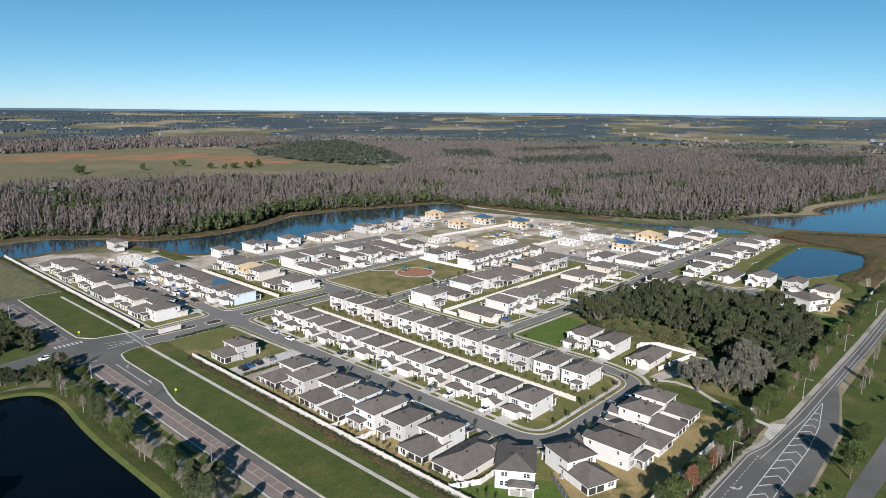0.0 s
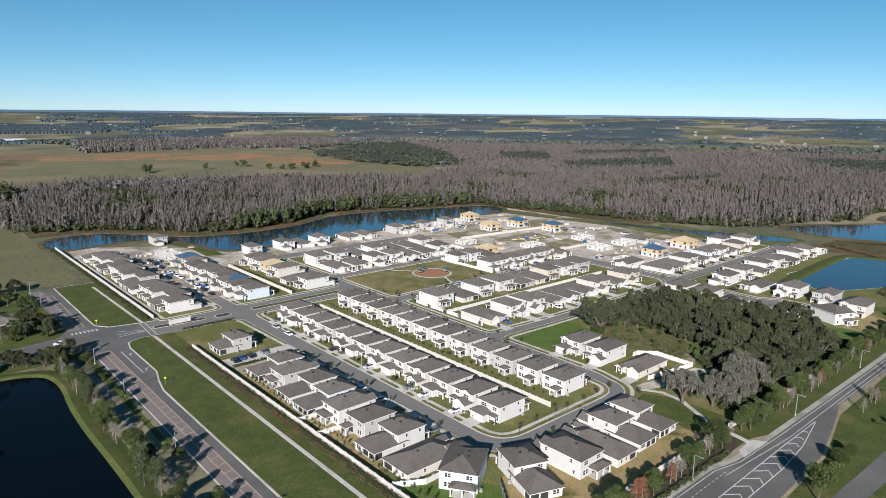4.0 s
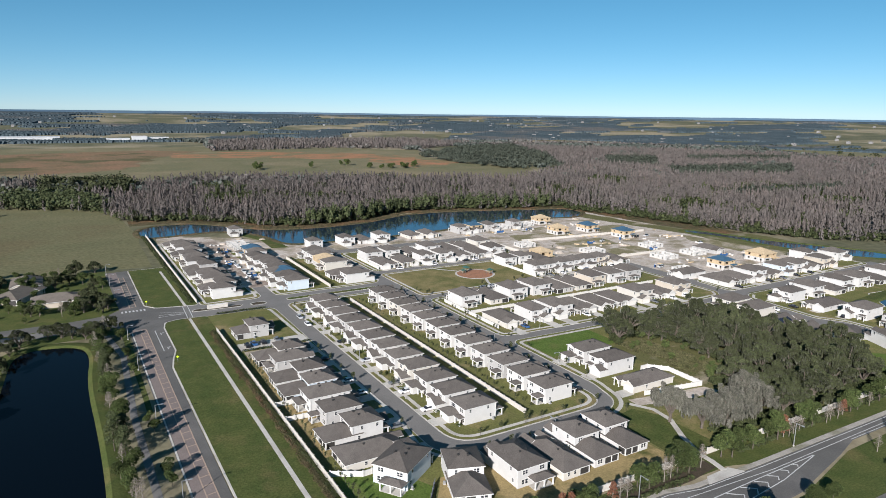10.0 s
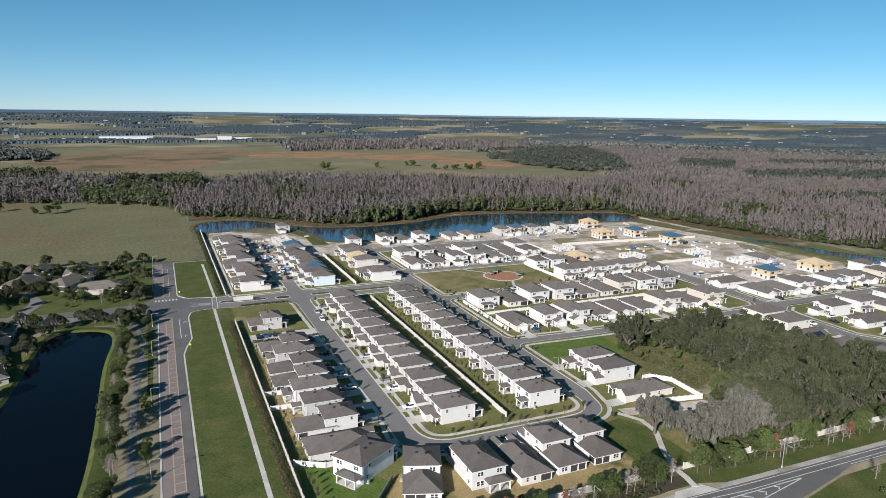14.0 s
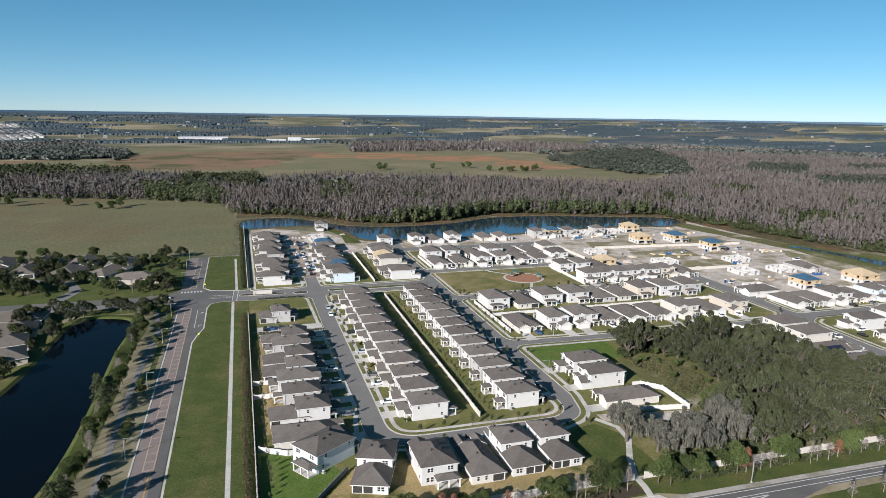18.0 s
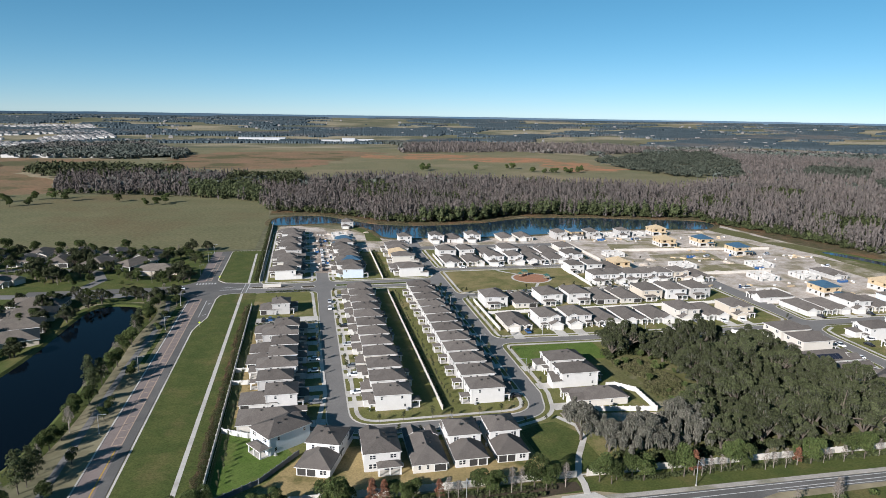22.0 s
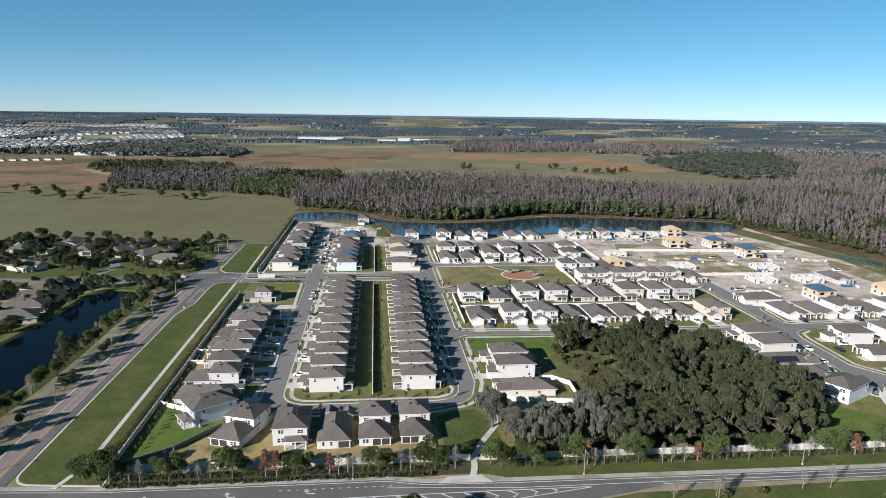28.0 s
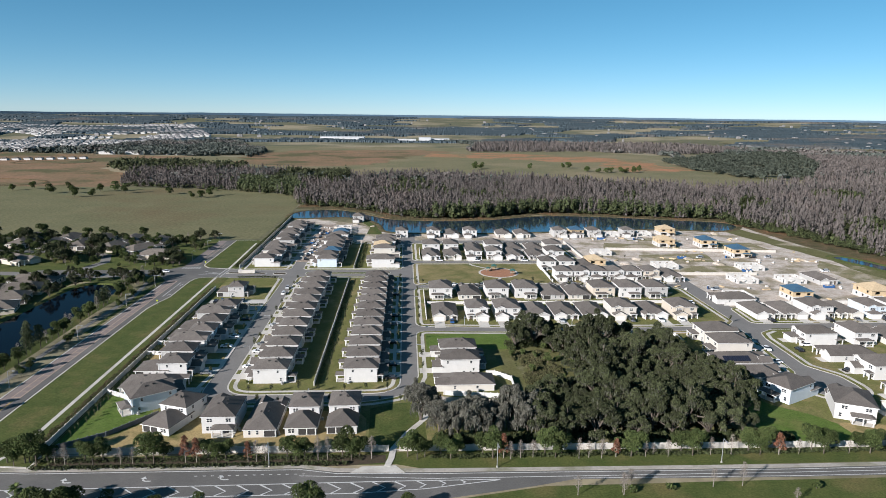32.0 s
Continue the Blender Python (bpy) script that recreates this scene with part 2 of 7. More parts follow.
M["pine"] = material("pine_needles", (0.037, 0.049, 0.019), 0.75, tint=(0.058, 0.068, 0.029), size=2.0, island=0.4, spec=0.2)
M["hedge"] = material("hedge_leaves", (0.029, 0.038, 0.014), 0.8, tint=(0.043, 0.050, 0.019), size=1.2, island=0.45, spec=0.2)
M["dry_hedge"] = material("dry_hedge_leaves", (0.081, 0.062, 0.036), 0.9, tint=(0.050, 0.052, 0.024), size=2.5, island=0.4, patch=(0.101, 0.061, 0.040), patch_size=9, patch_lo=0.52, patch_hi=0.66, spec=0.1)
M["cypress"] = material("cypress_twigs", (0.107, 0.094, 0.088), 0.95, tint=(0.078, 0.070, 0.065), size=9, island=0.2, patch=(0.114, 0.096, 0.088), patch_size=60, patch_lo=0.5, patch_hi=0.66, spec=0.05)
M["russet"] = material("russet_leaves", (0.173, 0.076, 0.043), 0.85, tint=(0.122, 0.061, 0.040), size=1.0, island=0.4, spec=0.1)
M["twigs"] = material("bare_twigs", (0.194, 0.169, 0.144), 0.95, tint=(0.144, 0.122, 0.104), size=1.0, island=0.3, spec=0.05)
# Paler, bluish green: air haze over the middle distance is mixed into the colour.
M["hazed_far_wood"] = material("hazed_far_wood", (0.056, 0.068, 0.059), 0.95, tint=(0.081, 0.089, 0.078), size=14, island=0.3, fine=9, amount=0.3, patch=(0.130, 0.115, 0.107), patch_size=260, patch_lo=0.5, patch_hi=0.62, spec=0.05)
# Blue-grey because the haze of two to four kilometres is in the base.
M["hazed_horizon_wood"] = material("hazed_horizon_wood", (0.050, 0.068, 0.076), 0.95, tint=(0.068, 0.086, 0.094), size=140, fine=25, amount=0.2, patch=(0.112, 0.106, 0.098), patch_size=380, patch_lo=0.56, patch_hi=0.64, spec=0.03)
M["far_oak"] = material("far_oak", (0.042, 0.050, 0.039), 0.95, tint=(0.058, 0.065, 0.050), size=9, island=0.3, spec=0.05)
# The hills' blue is distance haze given as base colour.
M["hazed_hills"] = material("hazed_hills", (0.058, 0.104, 0.155), 1.0, tint=(0.072, 0.104, 0.140), size=300, spec=0.0)
M["metal"] = material("galvanised", (0.45, 0.46, 0.47), 0.45, metal=0.7, tint=(0.38, 0.39, 0.40), size=0.5)
M["rubber"] = material("rubber", (0.02, 0.02, 0.02), 0.8, tint=(0.03, 0.03, 0.03), size=0.3)
M["warehouse"] = material("warehouse", (0.470, 0.475, 0.480), 0.6, tint=(0.400, 0.408, 0.415), size=20)
M["lime"] = material("sign_lime", (0.55, 0.75, 0.02), 0.5, tint=(0.45, 0.65, 0.02), size=0.5)
M["teal"] = material("play_roof", (0.03, 0.085, 0.07), 0.5, tint=(0.04, 0.10, 0.085), size=0.6)
M["solar"] = material("solar_panel", (0.012, 0.014, 0.024), 0.2, tint=(0.02, 0.022, 0.035), size=0.8, spec=0.6)
for nm, c in (("white", (0.75, 0.75, 0.75)), ("black", (0.015, 0.015, 0.017)), ("grey", (0.16, 0.165, 0.17)), ("silver", (0.42, 0.43, 0.44)), ("blue", (0.03, 0.09, 0.22)), ("red", (0.25, 0.02, 0.02))):
    M["car_" + nm] = material("car_paint_" + nm, c, 0.25, tint=tuple(v * 0.9 for v in c), size=1.0, spec=0.6)

# ---- building helpers ----
def part(name, bm, mat, parent=None, label="", matrix=None):
    """Links a bmesh as one mesh object, under parent if one is given."""
    me = bpy.data.meshes.new(name)
    if isinstance(bm, tuple):
        me.from_pydata(*bm)
    else:
        bm.to_mesh(me)
        bm.free()
    for m in mat if isinstance(mat, (list, tuple)) else [mat]:
        me.materials.append(m)
    ob = new(name, me)
    if matrix is not None:
        ob.matrix_basis = matrix
    if parent:
        ob.parent = parent
    if label:
        ob["label"] = label
    return ob


def box(bm, x0, x1, y0, y1, z0, z1, mat=0, m=None):
    co = [(x, y, z) for z in (z0, z1) for x, y in ((x0, y0), (x1, y0), (x1, y1), (x0, y1))]
    if m is not None:
        co = [m @ Vector(c) for c in co]
    v = [bm.verts.new(c) for c in co]
    for f in ((3, 2, 1, 0), (4, 5, 6, 7), (0, 1, 5, 4), (1, 2, 6, 5), (2, 3, 7, 6), (3, 0, 4, 7)):
        bm.faces.new([v[i] for i in f]).material_index = mat


def cylinder(bm, r0, r1, z0, z1, n=8, x=0.0, y=0.0, mat=0):
    a = [bm.verts.new((x + r0 * math.cos(2 * math.pi * i / n), y + r0 * math.sin(2 * math.pi * i / n), z0)) for i in range(n)]
    b = [bm.verts.new((x + r1 * math.cos(2 * math.pi * i / n), y + r1 * math.sin(2 * math.pi * i / n), z1)) for i in range(n)]
    for i in range(n):
        bm.faces.new((a[i], a[(i + 1) % n], b[(i + 1) % n], b[i])).material_index = mat
    bm.faces.new(a[::-1]).material_index = mat
    bm.faces.new(b).material_index = mat


def fillet(pts, steps=7):
    """A closed outline with rounded corners from (x, y, radius)."""
    out, n = [], len(pts)
    for i, (x, y, r) in enumerate(pts):
        p, a, b = Vector((x, y)), Vector(pts[i - 1][:2]), Vector(pts[(i + 1) % n][:2])
        if r <= 0:
            out.append(p)
            continue
        u, w = (a - p).normalized(), (b - p).normalized()
        half = u.angle(w) / 2
        d = min(r / math.tan(half), (a - p).length * 0.49, (b - p).length * 0.49)
        s, e = p + u * d, p + w * d
        for k in range(steps + 1):
            t = k / steps
            out.append(s * (1 - t) ** 2 + p * 2 * t * (1 - t) + e * t ** 2)
    return out


def inset(pts, d):
    """The outline moved inwards by d (counter-clockwise outlines)."""
    n, out = len(pts), []
    for i in range(n):
        a, p, b = pts[i - 1], pts[i], pts[(i + 1) % n]
        u, w = (p - a), (b - p)
        if u.length < 1e-6 or w.length < 1e-6:
            out.append(p.copy())
            continue
        u.normalize(), w.normalize()
        nu, nw = Vector((-u.y, u.x)), Vector((-w.y, w.x))
        s = nu + nw
        out.append(p + s * (2 * d / max(0.8, s.length_squared)))
    return out


def slab(name, pts, z, mat, label, category, z0=0.0, kind="structure", parent=None):
    bm = bmesh.new()
    top = [bm.verts.new((p[0], p[1], z)) for p in pts]
    f = bm.faces.new(top)
    f.normal_update()
    if f.normal.z < 0:
        f.normal_flip()
        top.reverse()
    low = [bm.verts.new((v.co.x, v.co.y, z0)) for v in top]
    n = len(top)
    for i in range(n):
        bm.faces.new((top[i], low[i], low[(i + 1) % n], top[(i + 1) % n]))
    bmesh.ops.triangulate(bm, faces=[f])
    ob = part(name, bm, mat, parent)
    return tagged(ob, label, category, "", kind) if not parent else ob


def rect(x0, x1, y0, y1):
    return [Vector(p) for p in ((x0, y0), (x1, y0), (x1, y1), (x0, y1))]


def ring(name, outer, inner, z, mat, label, category):
    bm = bmesh.new()
    a = [bm.verts.new((p.x, p.y, z)) for p in outer]
    b = [bm.verts.new((p.x, p.y, z)) for p in inner]
    c = [bm.verts.new((p.x, p.y, 0.1)) for p in outer]
    d = [bm.verts.new((p.x, p.y, 0.1)) for p in inner]
    n = len(a)
    for i in range(n):
        j = (i + 1) % n
        bm.faces.new((a[i], a[j], b[j], b[i]))
        bm.faces.new((c[i], c[j], a[j], a[i]))
        bm.faces.new((b[i], b[j], d[j], d[i]))
    return tagged(part(name, bm, mat), label, category, "", "structure")


def ribbon(name, pts, width, z, mat, label="", category="", z0=0.0, kind="structure", parent=None):
    """A strip of the given width along open points, with sides down to z0."""
    bm = bmesh.new()
    rows = []
    for i, p in enumerate(pts):
        a, b = Vector(pts[max(i - 1, 0)][:2]), Vector(pts[min(i + 1, len(pts) - 1)][:2])
        t = (b - a).normalized()
        nrm = Vector((-t.y, t.x)) * (width / 2 if len(p) < 3 else p[2] / 2)
        q = Vector(p[:2])
        rows.append([bm.verts.new((*(q + nrm), z0)), bm.verts.new((*(q + nrm), z)), bm.verts.new((*(q - nrm), z)), bm.verts.new((*(q - nrm), z0))])
    for r, s in zip(rows, rows[1:]):
        for k in range(3):
            bm.faces.new((r[k], r[k + 1], s[k + 1], s[k]))
    bmesh.ops.recalc_face_normals(bm, faces=bm.faces)
    for r in (rows[0], rows[-1]):
        bm.faces.new(r)
    ob = part(name, bm, mat, parent)
    return tagged(ob, label, category, "", kind) if not parent else ob


def arc(cx, cy, r, a0, a1, n=10):
    return [(cx + r * math.cos(radians(a0 + (a1 - a0) * i / n)), cy + r * math.sin(radians(a0 + (a1 - a0) * i / n))) for i in range(n + 1)]


def block_of_land(name, pts, lawn, walk=(2.0, 3.4), label="city block"):
    """A raised block: kerb, lawn and a pavement ring."""
    o = fillet(pts)
    if sum(a.x * b.y - b.x * a.y for a, b in zip(o, o[1:] + o[:1])) < 0:
        o.reverse()
    slab("kerb", o, 0.15, M["concrete"], "pale concrete kerb round " + label, "kerb")
    slab("lawn", inset(o, 0.5), 0.17, lawn, "mown patchy grass lawn of " + label, "lawn", 0.1)
    if walk:
        ring("pavement", inset(o, walk[0]), inset(o, walk[1]), 0.19, M["concrete"], "pale concrete pavement round " + label, "pavement")
    return o

# ---- ground, water, roads ----
def far_height(x, y):
    r = math.hypot(x + 60, y + 160)
    t = min(max((r - 1900.0) / 2900.0, 0.0), 1.0)
    return 62.0 * t * t * (3 - 2 * t)


def build_ground():
    rings = [0, 60, 120, 240, 400, 600, 800, 1000, 1250, 1500, 1800, 2100, 2400, 2700, 3000, 3300, 3600, 3900, 4200, 4500, 4800]
    n = 96
    vs, fs = [(-60.0, -160.0, 0.0)], []
    for r in rings[1:]:
        for i in range(n):
            a = 2 * math.pi * i / n
            x, y = -60 + r * math.cos(a), -160 + r * math.sin(a)
            vs.append((x, y, far_height(x, y)))
    for i in range(n):
        fs.append((0, 1 + i, 1 + (i + 1) % n))
    for k in range(len(rings) - 2):
        for i in range(n):
            a, b = 1 + k * n + i, 1 + k * n + (i + 1) % n
            fs.append((a, a + n, b + n, b))
    tagged(part("ground", (vs, [], fs), M["ground"]), "flat rural land of rough grass and scrub", "ground", "", "structure")


build_ground()


def wavy(pts, amp=6.0, step=14.0, seed=1):
    """A natural outline: the given corners joined with wandering edges."""
    rnd, out = random.Random(seed), []
    n = len(pts)
    for i in range(n):
        a, b = Vector(pts[i]), Vector(pts[(i + 1) % n])
        k = max(1, int((b - a).length / step))
        t = (b - a).normalized()
        nr = Vector((-t.y, t.x))
        for j in range(k):
            q = a.lerp(b, j / k)
            w = noise.noise(Vector((q.x * 0.02, q.y * 0.02, seed))) * amp + rnd.uniform(-0.25, 0.25) * amp
            out.append(q + nr * w)
    return out


def smooth(pts, times=2):
    """Chaikin corner cutting of a closed outline."""
    pts = [Vector(p) for p in pts]
    for _ in range(times):
        out = []
        for i, p in enumerate(pts):
            q = pts[(i + 1) % len(pts)]
            out += [p.lerp(q, 0.25), p.lerp(q, 0.75)]
        pts = out
    return pts


def ccw(pts):
    if sum(a.x * b.y - b.x * a.y for a, b in zip(pts, pts[1:] + pts[:1])) < 0:
        pts.reverse()
    return pts


def pond(name, pts, water, bank, label, grow=5.0, crest=0.7):
    """A water sheet inside a low grassed bank."""
    o = ccw(smooth(pts, 3))
    slab(name, inset(o, -1.0), 0.06, water, label, "pond")
    bm = bmesh.new()
    loops = []
    for d, z in ((0.3, 0.0), (-0.3, 0.25), (-grow * 0.4, crest), (-grow, crest * 0.8), (-grow * 2.2, -0.05)):
        loops.append([bm.verts.new((p.x, p.y, z)) for p in inset(o, d)])
    n = len(o)
    for a, b in zip(loops, loops[1:]):
        for i in range(n):
            bm.faces.new((b[i], b[(i + 1) % n], a[(i + 1) % n], a[i]))
    tagged(part("pond_bank", bm, bank), "grassed bank round " + name.replace("_", " "), "bank", "", "structure")


# fields
slab("pasture", wavy([(-900, 279), (-78, 279), (-78, 440), (-95, 600), (-330, 625), (-900, 700)], 4, 20, 3), 0.05, M["pasture"], "open olive-green pasture behind the estate", "field")
FIELD = [(-380, 790), (-279, 835), (-156, 805), (-53, 724), (64, 770), (175, 722), (279, 695), (355, 632), (425, 596), (470, 606), (640, 800), (560, 930), (565, 1100), (670, 1310), (600, 1390), (520, 1490), (190, 1450), (240, 1800), (160, 1960), (-63, 1995), (-420, 2010), (-465, 1882), (-407, 1568), (-300, 1421), (-285, 1190), (-395, 1195), (-484, 1111), (-440, 960)]
WET_FIELD = [(-700, 660), (-470, 622), (-330, 640), (-385, 800), (-470, 900), (-440, 1000), (-484, 1111), (-400, 1195), (-640, 1240), (-860, 1290), (-1000, 900)]
# far fields, with the trees a square metre that stand in each
FAR_FIELDS = (([(1214, 2125), (1437, 2180), (1651, 1890), (1524, 1690), (1393, 1596), (1138, 1758), (1100, 1981)], 1 / 14000),
              ([(1945, 2466), (2420, 2300), (2100, 1870), (1924, 1998), (1810, 2105)], 1 / 60000),
              ([(1831, 1197), (1964, 962), (1992, 776), (1401, 617), (1467, 777), (1546, 931)], 1 / 6000),
              ([(2318, 912), (2524, 906), (2476, 566), (2409, 462), (2129, 736)], 1 / 20000),
              ([(2034, 376), (2121, 297), (1640, 205), (1700, 298)], 1 / 20000))
slab("far_pasture", wavy(FIELD, 16, 30, 4), 0.04, M["far_pasture"], "wide green and tan pasture beyond the woods", "field")
slab("russet_field", wavy([(223, 1391), (460, 1300), (520, 1180), (530, 1047), (560, 930), (489, 881), (430, 866), (404, 996), (420, 1086), (199, 1196), (60, 1250), (100, 1380)], 26, 20, 5), 0.08, M["russet_streak"], "russet field of dead grass", "field")
slab("russet_field", wavy([(-318, 1235), (-265, 1441), (55, 1513), (160, 1440), (40, 1236), (-20, 1010), (-130, 960), (-281, 1010)], 26, 24, 19), 0.076, M["russet_field"], "russet wet field of dead grass", "field")
slab("wet_field", wavy(WET_FIELD, 14, 30, 7), 0.07, M["russet_field"], "brown wet grassland", "field")
for q, _ in FAR_FIELDS:
    o = [(p.x, p.y, far_height(p.x, p.y) + 1.2) for p in ccw(wavy(q, 25, 60, 31))]
    tagged(part("far_field", (o, [], [tuple(range(len(o)))]), M["far_pasture"]), "distant tan and green pasture among the woods", "field", "", "structure")
# the estate's ground
slab("sand_ground", wavy([(-70, 340), (-66, 180), (-40, 170), (150, 96), (345, 90), (330, 345), (235, 318), (60, 303), (20, 308), (-12, 350), (-62, 384)], 2.0, 12, 6), 0.045, M["sand"], "bare pale building sand with tracks", "ground")
slab("dirt_street", wavy([(-41, 200), (-28, 200), (-27.5, 345), (-41, 345)], 0.8, 6, 41), 0.21, M["dirt"], "brown dirt street littered with building sand", "road", 0.05)
slab("cleared_grass", wavy([(320, 80), (372, 85), (372, 175), (342, 180), (318, 345), (300, 340), (322, 200)], 5, 12, 9), 0.05, M["rough_strip"], "rough cleared grass strip beside the woods", "ground")
slab("asphalt_sheet", [Vector(p) for p in ((-40, -14), (40, -14), (40, 50), (150, 50), (178, 56), (178, -20), (202, -20), (202, 60), (352, 56), (352, 70), (200, 70), (200, 150), (150, 150), (150, 206), (40, 206), (40, 262), (152, 262), (152, 272), (40, 272), (40, 300), (28, 300), (28, 180), (-28, 180), (-28, 345), (-41, 345), (-41, 180), (-100, 182), (-100, 155), (-40, 158))], 0.07, M["asphalt"], "grey asphalt of the estate's streets", "road")
# collector road
slab("collector_road", [Vector(p) for p in ((-104, -58), (-95, -58), (-95, 100), (-90, 112), (-89, 128), (-88, 154), (-78, 160), (-78, 180), (-92, 184), (-95, 190), (-95, 273), (-107, 272), (-106, 188), (-112, 181), (-128, 178), (-190, 178), (-190, 169), (-128, 169), (-112, 163), (-105, 152))], 0.08, M["asphalt_dark"], "dark asphalt collector road with pavers", "road")
slab("paver_lane", rect(-103.6, -98.0, -50, 152), 0.092, M["pavers"], "brownish paver lane of the collector road", "road", 0.06)
slab("paver_lane", rect(-105.6, -101.0, 188, 271), 0.092, M["pavers"], "brownish paver lane of the collector road", "road", 0.06)
# pavers ladder on the collector road
def ladder(y0, y1, x=-100.0):
    lad = tagged(new("paver_median"), "tan paver median strip with cross bars on the road", "road marking", "", "structure")
    for dx in (-1.4, 1.4):
        ribbon("border", [(x + dx, y0), (x + dx, y1)], 0.34, 0.112, M["paver_border"], z0=0.07, parent=lad)
    n = int((y1 - y0) / 4.6)
    for i in range(n + 1):
        y = y0 + (y1 - y0) * i / n
        ribbon("crossbar", [(x - 1.26, y), (x + 1.26, y + 0.5)], 0.34, 0.112, M["paver_border"], z0=0.07, parent=lad)


ladder(-6, 150, -99.35)
ladder(190, 256, -99.6)
ribbon("yellow_line", [(-98.9, -50), (-98.9, -8)], 0.35, 0.1, M["yellow"], "worn double yellow centre line", "road marking", 0.07)
# blocks of the estate
blk_bc = block_of_land("rows", [(-31, -6.6, 11), (31, -6.6, 11), (31.2, 161, 6), (-31, 161, 6)], M["lawn"], label="the two house rows")
outer = [(-70.9, 158, 1), (-70.7, -45.5, 1), (232, -46, 2), (292, -34, 4), (232, -4, 6), (262, 26, 6), (352, 16, 6), (346, 58.0, 3), (200.5, 58.0, 5), (193.5, 53.5, 5),
         (191.5, 46, 6), (190, 14, 6), (197, 3, 6), (198, -12, 10), (181, -16, 11), (177, -3, 6), (182.5, 8, 5), (186, 46, 6), (187, 58.6, 4),
         (145, 56.6, 4), (70, 58.6, 3), (37.2, 60, 6), (37.2, 8, 10), (33.5, -8, 12), (20, -12.6, 14), (-24, -12.6, 12), (-38, -8, 12), (-38, 20, 4), (-38, 158, 6)]
slab("kerb", fillet(outer), 0.15, M["concrete"], "pale concrete kerb round the outer lots", "kerb")
blk_outer = ccw(fillet(outer))
slab("lawn", inset(blk_outer, 0.45), 0.17, M["lawn"], "mown patchy lawn of the outer lots", "lawn", 0.1)
block_of_land("row_d", [(37.3, 66, 6), (70, 64, 3), (145, 62.4, 4), (184, 63.4, 5), (189.5, 70, 5), (190, 133.4, 7), (37.3, 133.6, 6)], M["lawn"], label="the houses south of the park")
block_of_land("park", [(37.3, 139.6, 6), (190, 139.6, 7), (186, 162, 6), (148, 195, 4), (37.3, 195, 6)], M["park_grass"], label="the park")
block_of_land("row_f", [(37.3, 201.6, 6), (150, 201.6, 5), (148, 262, 5), (37.3, 262, 6)], M["lawn"], label="the houses north of the park")
block_of_land("nw1", [(-69.6, 177, 4), (-38, 177, 6), (-38, 345, 4), (-69.6, 345, 2)], M["lawn"], label="the row beside the pasture")
block_of_land("nw2", [(-31, 177, 6), (31, 177, 6), (31, 262, 6), (-2, 262, 3), (-31, 312, 4)], M["lawn"], label="the rows north of the boulevard")
block_of_land("east", [(196.3, 66.2, 5), (345, 66.6, 6), (345, 92, 4), (198, 92, 4)], M["lawn"], label="the eastern row")
edge_pts = [p for p in fillet(outer) if not (p.x < -69 or p.y < -40 or (p.x > 225 and p.y < 60))]
edge_in = inset(edge_pts, 2.8)[2:-2]
ribbon("pavement", [(p.x, p.y) for p in edge_in], 1.5, 0.19, M["concrete"], "pale concrete pavement along the outer lots", "pavement", 0.1)
# boulevard median and entrance islands
for pts, lab in (([(-28, 166.4, 2), (24, 166.4, 2), (24, 170.8, 2), (-28, 170.8, 2)], "boulevard median"), ([(-76, 168.0, 2), (-52, 166.6, 2), (-50, 170.0, 2), (-74, 172.2, 2)], "entrance sign island"), ([(-47, 165.2, 2.5), (-39, 165.2, 2.5), (-39, 170.5, 2.5), (-47, 170.5, 2.5)], "planted entrance island")):
    block_of_land("island", pts, M["verge"] if "boulevard" in lab else M["mulch"], None, "the " + lab)
# verge beside the collector road, with its kerb and path
for pts in ([(-94.6, -49.5, 7), (-69.8, -52, 1), (-69.8, 159, 3), (-84, 159.5, 3), (-89.6, 157, 4), (-91, 149, 4), (-91, 117, 6), (-93.3, 107.5, 6), (-94.9, 98, 8)], [(-94.8, 190, 6), (-90, 183, 3), (-69.8, 179, 3), (-69.8, 273, 2), (-94.8, 273, 2)]):
    o = ccw(fillet(pts))
    slab("kerb", o, 0.15, M["concrete"], "pale kerb beside the collector road", "kerb")
    slab("verge", inset(o, 0.6), 0.17, M["verge"], "wide mown grass verge beside the collector road", "verge", 0.1)
ribbon("footpath", [(-82, -52), (-78.3, -40), (-78.3, 158)], 1.35, 0.2, M["concrete"], "pale concrete footpath along the verge", "footpath", 0.1)
ribbon("footpath", [(-76.5, 180), (-77.5, 262)], 1.35, 0.2, M["concrete"], "pale concrete footpath along the verge", "footpath", 0.1)
for xx in (-78.9, -76.6):
    ribbon("crossing_line", [(xx, 158), (xx + 1, 180)], 0.35, 0.1, M["line"], "white crosswalk edge line", "road marking", 0.06)
for i in range(7):
    ribbon("crossing_bar", [(-105.0 + i * 1.65, 181.6), (-105.0 + i * 1.65, 184.4)], 0.8, 0.11, M["line"], "white crosswalk bar on the road", "road marking", 0.06)
ribbon("lane_line", [(-94.9, 119), (-94.9, 147)], 0.3, 0.105, M["line"], "white turn lane line", "road marking", 0.06)
ribbon("kerb", [(-104, -50), (-104, 148)], 0.5, 0.15, M["concrete"], "pale kerb of the collector road", "kerb")
ribbon("footpath", [(-111, -50), (-112, 60), (-110, 120), (-114, 150)], 2.2, 0.06, M["asphalt"], "worn grey footpath behind the road's trees", "footpath")
